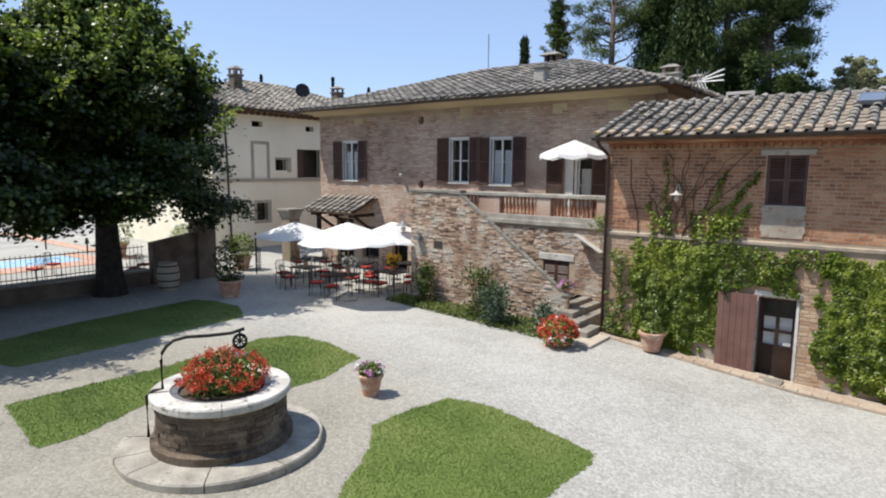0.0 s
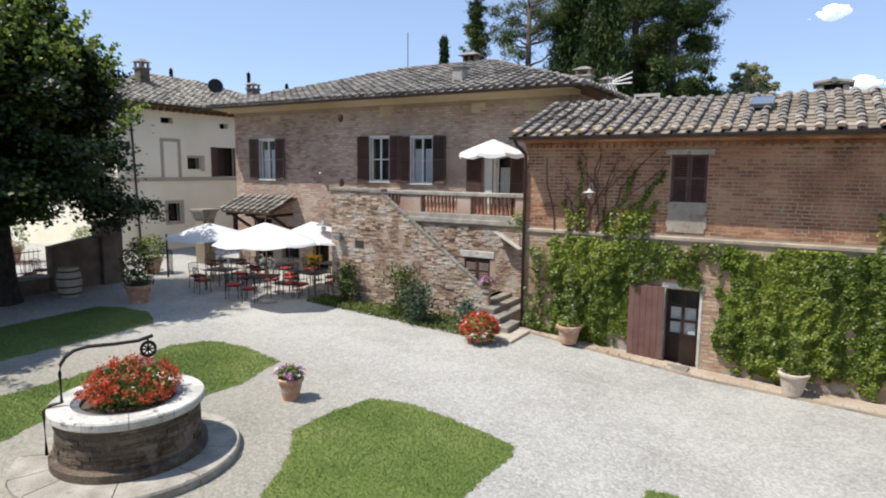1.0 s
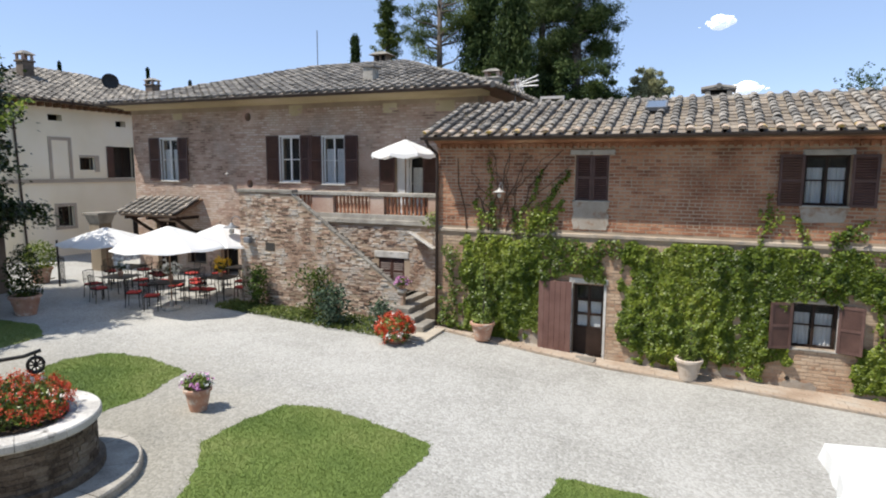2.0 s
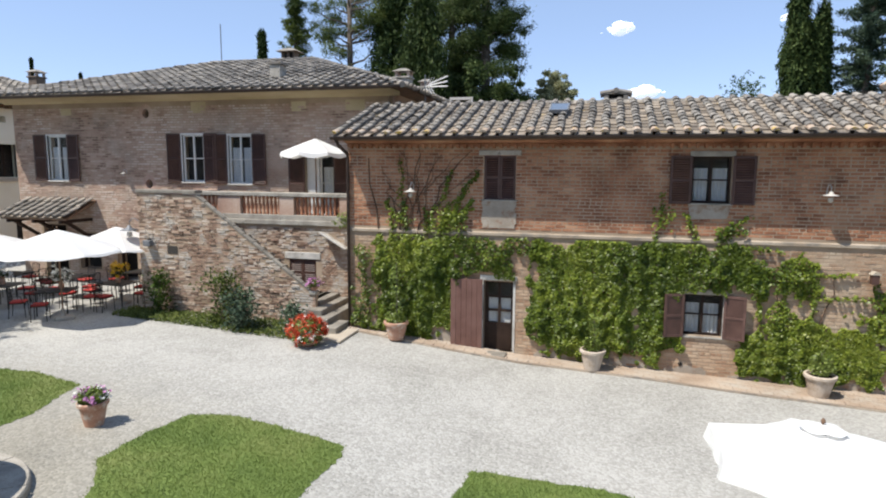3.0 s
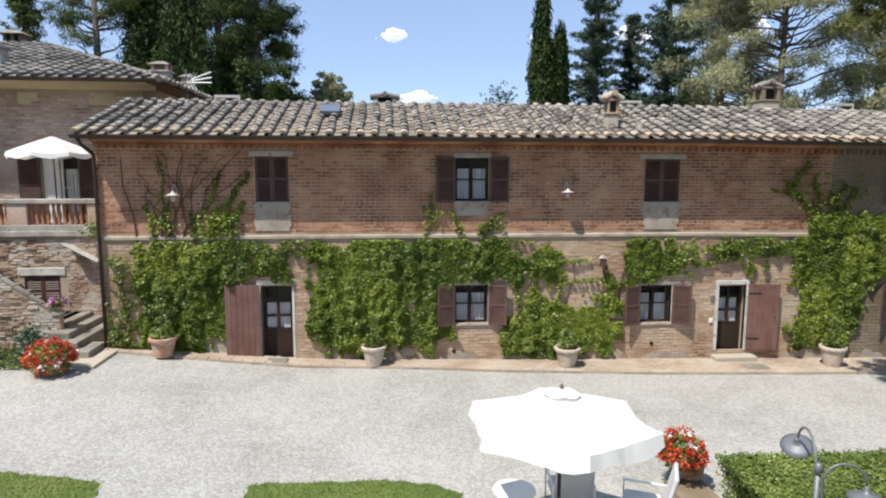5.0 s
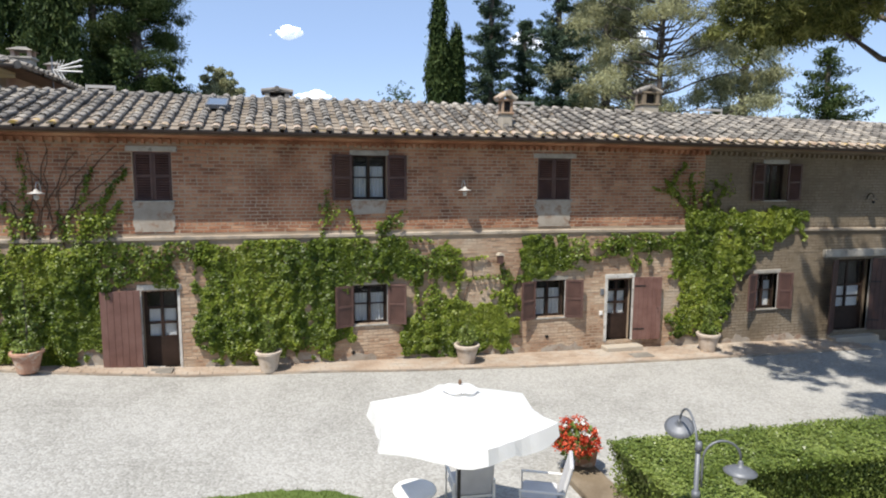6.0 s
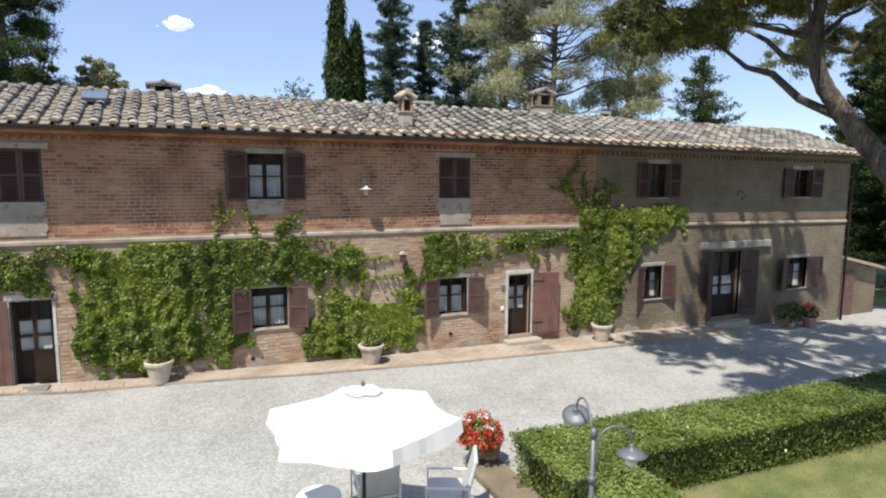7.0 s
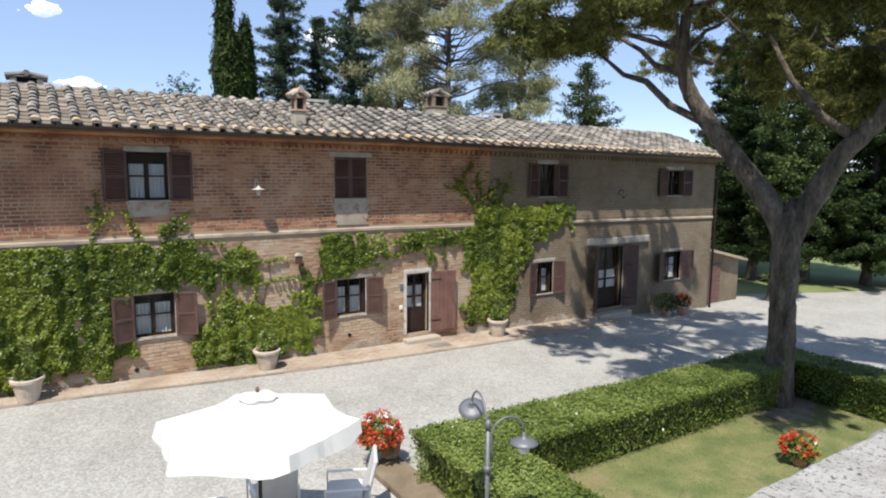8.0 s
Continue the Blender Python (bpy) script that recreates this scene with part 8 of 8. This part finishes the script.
# ---- lounge chairs under the near parasol ----
def lounge_chair(at, label):
    t = thing("garden_armchair", label, "chair", at=at, group="garden armchairs")
    for sx in (-0.3, 0.3):
        part("side_frame", Shape().tube([(sx, -0.3, 0), (sx, -0.3, 0.6), (sx, 0.32, 0.6), (sx, 0.32, 0)], 0.022, 8), "white", t)
    part("seat", Shape().box((-0.28, -0.3, 0.34), (0.28, 0.3, 0.38), b=0.01), "white", t)
    part("seat_cushion", Shape().box((-0.27, -0.29, 0.382), (0.27, 0.24, 0.48), b=0.03), "grey_cloth", t)
    part("backrest", Shape().box((-0.28, -0.03, 0), (0.28, 0.03, 0.62), pose(0, 0.27, 0.4, -14), b=0.02), "grey_cloth", t)
    return t


lc = lounge_chair(pose(4.25, 9.45, ground_z(4.2), 0, 0, 175), "white metal armchair with pale grey cushions")
copy_thing(lc, pose(5.2, 8.95, ground_z(5.5), 0, 0, -115))
ct = thing("coffee_table", "low white round garden table", "table", at=pose(3.4, 9.4, ground_z(3.3)))
part("tabletop", Shape().lathe([(0.3, 0.4), (0.32, 0.41), (0.32, 0.43), (0.3, 0.44)], n=24), "white", ct)
part("leg", Shape().lathe([(0.2, 0), (0.2, 0.02), (0.03, 0.04), (0.03, 0.4)], n=16), "white", ct)
lw = thing("low_wall", "low stone garden wall beside the hedge", "wall", kind="structure")
part("coping", Shape().box((0, 0, 0.0), (0.62, 2.6, 0.14), pose(6.1, 7.6, ground_z(6.2) - 0.02), b=0.02), "brick_pale", lw)

# ---- lamps ----
lamp = thing("street_lamp", "grey metal garden lamp post with two curved shade arms", "street lamp", at=pose(5.79, 6.37, ground_z(5.8)))
H = 2.05 - ground_z(5.8)
part("post", Shape().tube([(0, 0, 0), (0, 0, H - 0.1)], 0.025, 12).tube([(0, 0, H - 0.1), (0, 0, H)], [0.04, 0.032], 12).tube([(0, 0, H - 0.62), (0, 0, H - 0.55)], 0.044, 12), "grey_metal", lamp, smooth=True)
for way, L, base, drop in (((0.33, 0.94, 0), 0.62, H - 0.5, 0.0), ((0.9, -0.25, 0), 0.4, H - 0.5, -0.18)):
    w = Vector(way).normalized()
    z = Vector((0, 0, 1))
    o = w * 0.05
    R = L / 2
    pts = [o + z * base, o + z * (base + 0.15)] + [o + w * (R - R * math.cos(math.pi * i / 12)) + z * (base + 0.69 + drop - R + R * math.sin(math.pi * i / 12)) for i in range(12)] + [o + w * L + z * (base + 0.42 + drop)]
    arm = part("arm", Shape().tube(pts, 0.013, 8), "grey_metal", lamp, smooth=True)
    e = pts[-1]
    tip = Matrix.Translation(e) @ (Vector((0, 0, 1)).rotation_difference(Vector((0.02, 0.04, 1) if drop else (-0.42, -0.42, 1))).to_matrix().to_4x4())
    part("shade", Shape().lathe([(0.165, -0.075), (0.168, -0.065), (0.12, -0.035), (0.06, -0.015), (0.03, 0.0), (0.025, 0.04), (0.014, 0.06)], n=28), "grey_metal", arm, smooth=True, at=tip)
    part("bulb_glass", Shape().lathe([(0.03, -0.2), (0.065, -0.17), (0.075, -0.09), (0.06, -0.07)], n=16), "white", arm, smooth=True, at=tip)


def wall_lamp(x, y, z, label="small white enamel wall lamp on a bracket", mat="enamel", k=1.0, turn=0):
    t = thing("wall_lamp", label, "wall lamp", at=pose(x, y, z, 0, 0, turn), group="wall lamps")
    arm = [(0, 0, -0.05), (0, -0.04, 0.12), (0, -0.12, 0.2), (0, -0.22, 0.2), (0, -0.29, 0.13), (0, -0.3, 0.03)]
    part("bracket", Shape().tube([(0, q * k, h * k) for _, q, h in arm], 0.014, 6), mat, t)
    part("shade", Shape().lathe([(r * k, h * k) for r, h in ((0.17, -0.055), (0.175, -0.045), (0.1, -0.02), (0.05, 0.0), (0.03, 0.05))], (0, -0.3 * k, 0), 18), mat, t, smooth=True)
    part("bulb", Shape().lathe([(r * k, h * k) for r, h in ((0.02, -0.2), (0.06, -0.16), (0.05, -0.09))], (0, -0.3 * k, 0), 12), "iron" if mat == "iron" else "enamel", t)


wall_lamp(6.3, FY, 4.42)
wall_lamp(-3.7, FY, 4.35)
lantern = thing("wall_lantern", "small rusty brown box lantern fixed to the brick wall", "wall lamp", at=pose(7.35, FY, 2.5))
part("bracket", Shape().box((-0.03, -0.26, 0.1), (0.03, 0.0, 0.13)), "iron", lantern)
part("lantern_body", Shape().box((-0.075, -0.32, -0.12), (0.075, -0.16, 0.1), b=0.01), "shutter", lantern)
part("lantern_cap", Shape().prism([(-0.1, 0.1), (0.1, 0.1), (0.03, 0.17), (-0.03, 0.17)], -0.34, -0.14), "trim", lantern)
# iron instead of enamel gives rust and puts this lamp's shade into colour
wall_lamp(20.1, FY, 4.1, "small rusty wall lamp on a bracket, coloured dark for the shade", "iron", 0.8)
wall_lamp(-16.25, MY, 4.68, k=0.6)
wall_lamp(SX0, FY + 0.1, 3.0, "grey metal lamp on a curved arm at the stair wall corner", "grey_metal", 1.5, -90)
# plain grey metal box on a small iron bracket
box = thing("wall_lantern", "small grey metal box fixed to the stair wall", "wall lamp", at=pose(-12.3, FY, 2.58))
part("lantern_body", Shape().box((-0.13, -0.2, -0.1), (0.13, -0.02, 0.08), b=0.02), "grey_metal", box)
part("bracket", Shape().box((-0.03, -0.1, 0.08), (0.03, 0.01, 0.11)), "iron", box)

# aerials
def aerial(x, y, z0, z1, label, yagi=False):
    t = thing("aerial", label, "aerial", at=pose(x, y, z0))
    part("mast", Shape().tube([(0, 0, -0.8), (0, 0, z1 - z0)], 0.022, 6), "grey_metal", t)
    if yagi:
        s = Shape().tube([(0, 0, z1 - z0 - 0.4), (0.9, -0.39, z1 - z0 - 0.32)], 0.016, 5)
        for i in range(3):
            s.tube([(0.2, -0.09, z1 - z0 - 0.38 + 0.05 * (i - 1)), (0.92, -0.4, z1 - z0 - 0.3 + 0.17 * (i - 1))], 0.025, 5)
        for i in range(3):
            q = 0.02 + 0.1 * i
            s.tube([(q, -0.43 * q, z1 - z0 - 0.4), (q + 0.16, -0.43 * q - 0.07, z1 - z0 - 0.68)], 0.012, 4).tube([(q, -0.43 * q, z1 - z0 - 0.4), (q + 0.16, -0.43 * q - 0.07, z1 - z0 - 0.12)], 0.012, 4)
        part("antenna", s, "white", t)
    return t


aerial(*polar(-34.2, 31), 9.2, up_to(0.215, 31), "thin tall mast on the manor roof")
aerial(-4.95, 22.3, 6.8, 8.2, "white television aerial above the farmhouse roof", True)

# ---- left side: low wall, fence, barrel, pool terrace ----
# dark brick here puts the tree shade into the wall's colour
gw = thing("garden_wall", "low stone garden wall coloured dark for the shade", "wall", kind="structure")
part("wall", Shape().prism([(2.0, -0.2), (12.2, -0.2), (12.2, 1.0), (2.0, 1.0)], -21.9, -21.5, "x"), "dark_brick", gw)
part("coping", Shape().box((-21.98, 2.0, 1.0), (-21.42, 12.2, 1.08), b=0.015), "stone", gw)
fence = thing("iron_fence", "black iron railing on top of the garden wall", "fence", at=pose(-21.7, 2.0, 1.08))
bar = Shape().tube([(0, 0, 0), (0, 0, 0.92)], 0.009, 5).mesh("railing_bar", "iron")
for i in range(70):
    part("railing_bar", bar, "iron", fence, at=pose(0, 0.145 * i, 0))
part("rail", Shape().box((-0.012, 0, 0.12), (0.012, 10.1, 0.15)).box((-0.012, 0, 0.82), (0.012, 10.1, 0.85)), "iron", fence)
# pier and sloping wall likewise coloured dark to stand for tree shade
gp = thing("gate_wall", "tall stone gate pier with a sloping wall", "wall", kind="structure")
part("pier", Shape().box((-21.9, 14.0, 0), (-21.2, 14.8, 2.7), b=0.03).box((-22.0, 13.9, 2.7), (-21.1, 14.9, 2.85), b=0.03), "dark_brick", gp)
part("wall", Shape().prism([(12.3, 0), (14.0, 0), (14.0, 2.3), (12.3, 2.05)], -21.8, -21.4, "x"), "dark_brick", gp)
barrel = thing("barrel", "old grey wooden wine barrel standing upright", "barrel", at=pose(-20.2, 12.2, 0.46))
part("barrel_body", Shape().lathe([(0.3, 0), (0.36, 0.25), (0.39, 0.5), (0.36, 0.75), (0.3, 1.0), (0.27, 1.0), (0.27, 0.96)], n=24), "trim", barrel)
for z, r in ((0.12, 0.335), (0.36, 0.383), (0.64, 0.383), (0.88, 0.335)):
    part("hoop", Shape().lathe([(r, z - 0.025), (r + 0.006, z - 0.02), (r + 0.006, z + 0.02), (r, z + 0.025)], n=24), "iron", barrel)
gate = thing("iron_gate", "open black iron garden gate with tall post", "gate", at=pose(-20.7, 16.3, 0.45))
part("post", Shape().tube([(0, 0, 0), (0, 0, 1.75)], 0.035, 8), "iron", gate)
for i in range(8):
    part("railing_bar", Shape().tube([(-0.1 - 0.13 * i, 0.3 + 0.06 * i, 0.08), (-0.1 - 0.13 * i, 0.3 + 0.06 * i, 1.05)], 0.009, 5), "iron", gate)
part("rail", Shape().tube([(0, 0.26, 0.15), (-1.05, 0.76, 0.15)], 0.012, 5).tube([(0, 0.26, 0.95), (-1.05, 0.76, 0.95)], 0.012, 5), "iron", gate)
pool = tagged(new("pool", Shape().box((-31.8, 2.2, 0.0), (-29.5, 13.1, 0.52), b=0.01).mesh("pool", "pool")), "blue swimming pool water seen through the railing", "pool", kind="structure")
pt = thing("pool_terrace", "pale concrete and brick-edged paving round the pool", "paving", kind="structure")
part("slab", Shape().box((-58, 2, 0.3), (-22.4, 17.3, 0.51)), "deck", pt)
part("brick_edge", Shape().box((-29.46, 2.2, 0.4), (-27.9, 13.9, 0.535), b=0.01).box((-32.6, 13.14, 0.4), (-29.5, 13.9, 0.535), b=0.01).box((-46, 14.5, 0.4), (-28.5, 15.2, 0.535), b=0.01), "terracotta", pt)
for x, y in ((-40.7, 13.45), (-35.1, 13.45), (-31.9, 14.2)):
    post = thing("path_light", "small dark garden light post on the pool terrace", "garden light", at=pose(x, y, 0.51), group="pool lights")
    part("pole", Shape().tube([(0, 0, 0), (0, 0, 0.55)], 0.04, 8), "iron", post)
    part("shade", Shape().lathe([(0.1, 0.5), (0.1, 0.56), (0.07, 0.74), (0.03, 0.8)], n=12), "iron", post)
for x, y, r in ((-22.75, 12.2, 60), (-23.4, 12.9, 200), (-25.4, 9.7, 30), (-26.2, 10.6, 120)):
    copy_thing(chair0, pose(x, y, 0.51, 0, 0, r))

# clouds, far away
def cloud(az, tan, dist, size, seed, label):
    rng = np.random.default_rng(seed)
    x, y = polar(az, dist)
    bm = bmesh.new()
    for i in range(22):
        u, w = rng.normal() * 0.42, rng.normal() * 0.1
        r = size * 0.3 * math.exp(-1.6 * u * u) * rng.uniform(0.75, 1.15)
        m = Matrix.Translation((u * size, rng.normal() * size * 0.15, w * size)) @ Matrix.Diagonal((r * 1.35, r, r * 0.8, 1))
        bmesh.ops.create_icosphere(bm, subdivisions=3, radius=1, matrix=m)
    for v in bm.verts:
        v.co += Vector((1, 1, 0.7)) * noise.noise(v.co / (size * 0.2)) * size * 0.1
    me = bpy.data.meshes.new("cloud")
    bm.to_mesh(me)
    bm.free()
    me.materials.append(M["cloud"])
    me.polygons.foreach_set("use_smooth", [True] * len(me.polygons))
    ob = tagged(new("cloud", me), label, "cloud", kind="structure")
    ob.matrix_basis = pose(x, y, up_to(tan, dist), 0, 0, -az)


cloud(1.0, 0.212, 2600, 68, 1, "small white summer cloud high in the sky")
cloud(3.0, 0.115, 3200, 95, 2, "low white cloud just above the roof ridge")
cloud(22.3, 0.205, 2800, 90, 3, "white cloud seen between the dark firs")
cloud(14.0, 0.21, 3000, 45, 4, "small wisp of white cloud")
cloud(31.0, 0.2, 3000, 110, 5, "white cloud behind the pale cedar")
cloud(58.0, 0.11, 3000, 60, 6, "white cloud behind the pine")

for x, y in ((-1.35, 16.62), (11.5, 16.2)):
    tagged(new("doormat", Shape().box((x - 0.32, y - 0.2, ground_z(x) + 0.04), (x + 0.32, y + 0.2, ground_z(x) + 0.072), b=0.01).mesh("doormat", "dark_stone")), "dark rubber doormat lying on the paving", "doormat")
shrub((-6.2, 18.55, 3.12), 0.5, 0.35, 500, 9, "green weeds growing from the balcony ledge", "hedge")

# small fittings on the farmhouse wall
for x, z in ((8.9, 0.16), (3.35, 0.07)):
    vent = thing("wall_vent", "small round dark vent hole in the brick wall", "vent", at=pose(x, FY, z), group="wall vents")
    ring = [(0.05 * math.cos(2 * math.pi * i / 16), 0.05 * math.sin(2 * math.pi * i / 16)) for i in range(16)]
    part("grille", Shape().prism(ring, -0.03, 0.0), "iron", vent)
bell = thing("door_bell", "small white plastic bell box beside the door", "door bell", at=pose(10.6, FY, 0.77))
part("box", Shape().box((-0.05, -0.04, -0.06), (0.05, 0.0, 0.06), b=0.01), "white", bell)
plate = thing("wall_plate", "small grey metal plate beside the door", "plate", at=pose(10.62, FY, 1.4))
part("plate", Shape().box((-0.06, -0.03, -0.09), (0.06, 0.0, 0.09), b=0.008), "grey_metal", plate)

# ---- brickwork, tile by tile ----
UH, LH = UP, LOW
DH = DOORS
band = [(LX0 - 1, LX1 + 1, 3.02, 3.3)]
def foot(x):
    return ground_z(x) - 0.1


cells = lay_bricks(1, LX0, 13.9, foot, 5.5, FY, UH + LH + DH + band, 0.275, 0.088, 0.017, 0.005)
upper = cells[:, :, 2].mean(1) > 3.1
place_bricks(cells[upper], "brick", wall, (1.5, FY, 4.2), count=150)
place_bricks(cells[~upper], "brick_low", wall, (4.8, FY, 1.6), count=110)
cells = lay_bricks(2, 13.91, LX1, foot, 5.42, FY, [(a, b, lo, hi) for a, b, lo, hi in UH + LH + DH] + [(LX0 - 1, LX1 + 1, 2.85, 3.25)], shift=None, long=0.285, high=0.094, joint=0.014, proud=0.003)
place_bricks(cells, "brick_pale", dull, (15, FY, 3), count=20)
cells = lay_bricks(3, MX0, MX1, lambda x: 0.2, 7.2, MY, [(a - 0.07, b + 0.07, lo - 0.07, hi + 0.07) for a, b, lo, hi in mholes], 0.285, 0.09, 0.018, proud=0.004)
place_bricks(cells, "brick_old", [o for o in main.children if o.name.startswith("wall")][0], (-10, MY, 5), count=60)
cells = lay_bricks(4, SX0, SX1, foot, 4.1, FY, [(-11.7, -11.3, 2.23, 2.52)], 0.21, 0.062, 0.015, 0.01, 0.009, 0.9, cap_z)
place_bricks(cells, "brick_stair", stair.children[0], (-10, FY, 2), count=200, name="stone")
cells = lay_bricks(5, -12.3, -5.64, foot, 3.08, BY, [(-8.58, -7.28, 1.1, 2.28)], 0.21, 0.062, 0.015, 0.01, 0.008, 0.9)
place_bricks(cells, "brick_stair", balc.children[0], (-7, BY, 2), count=60, name="stone")
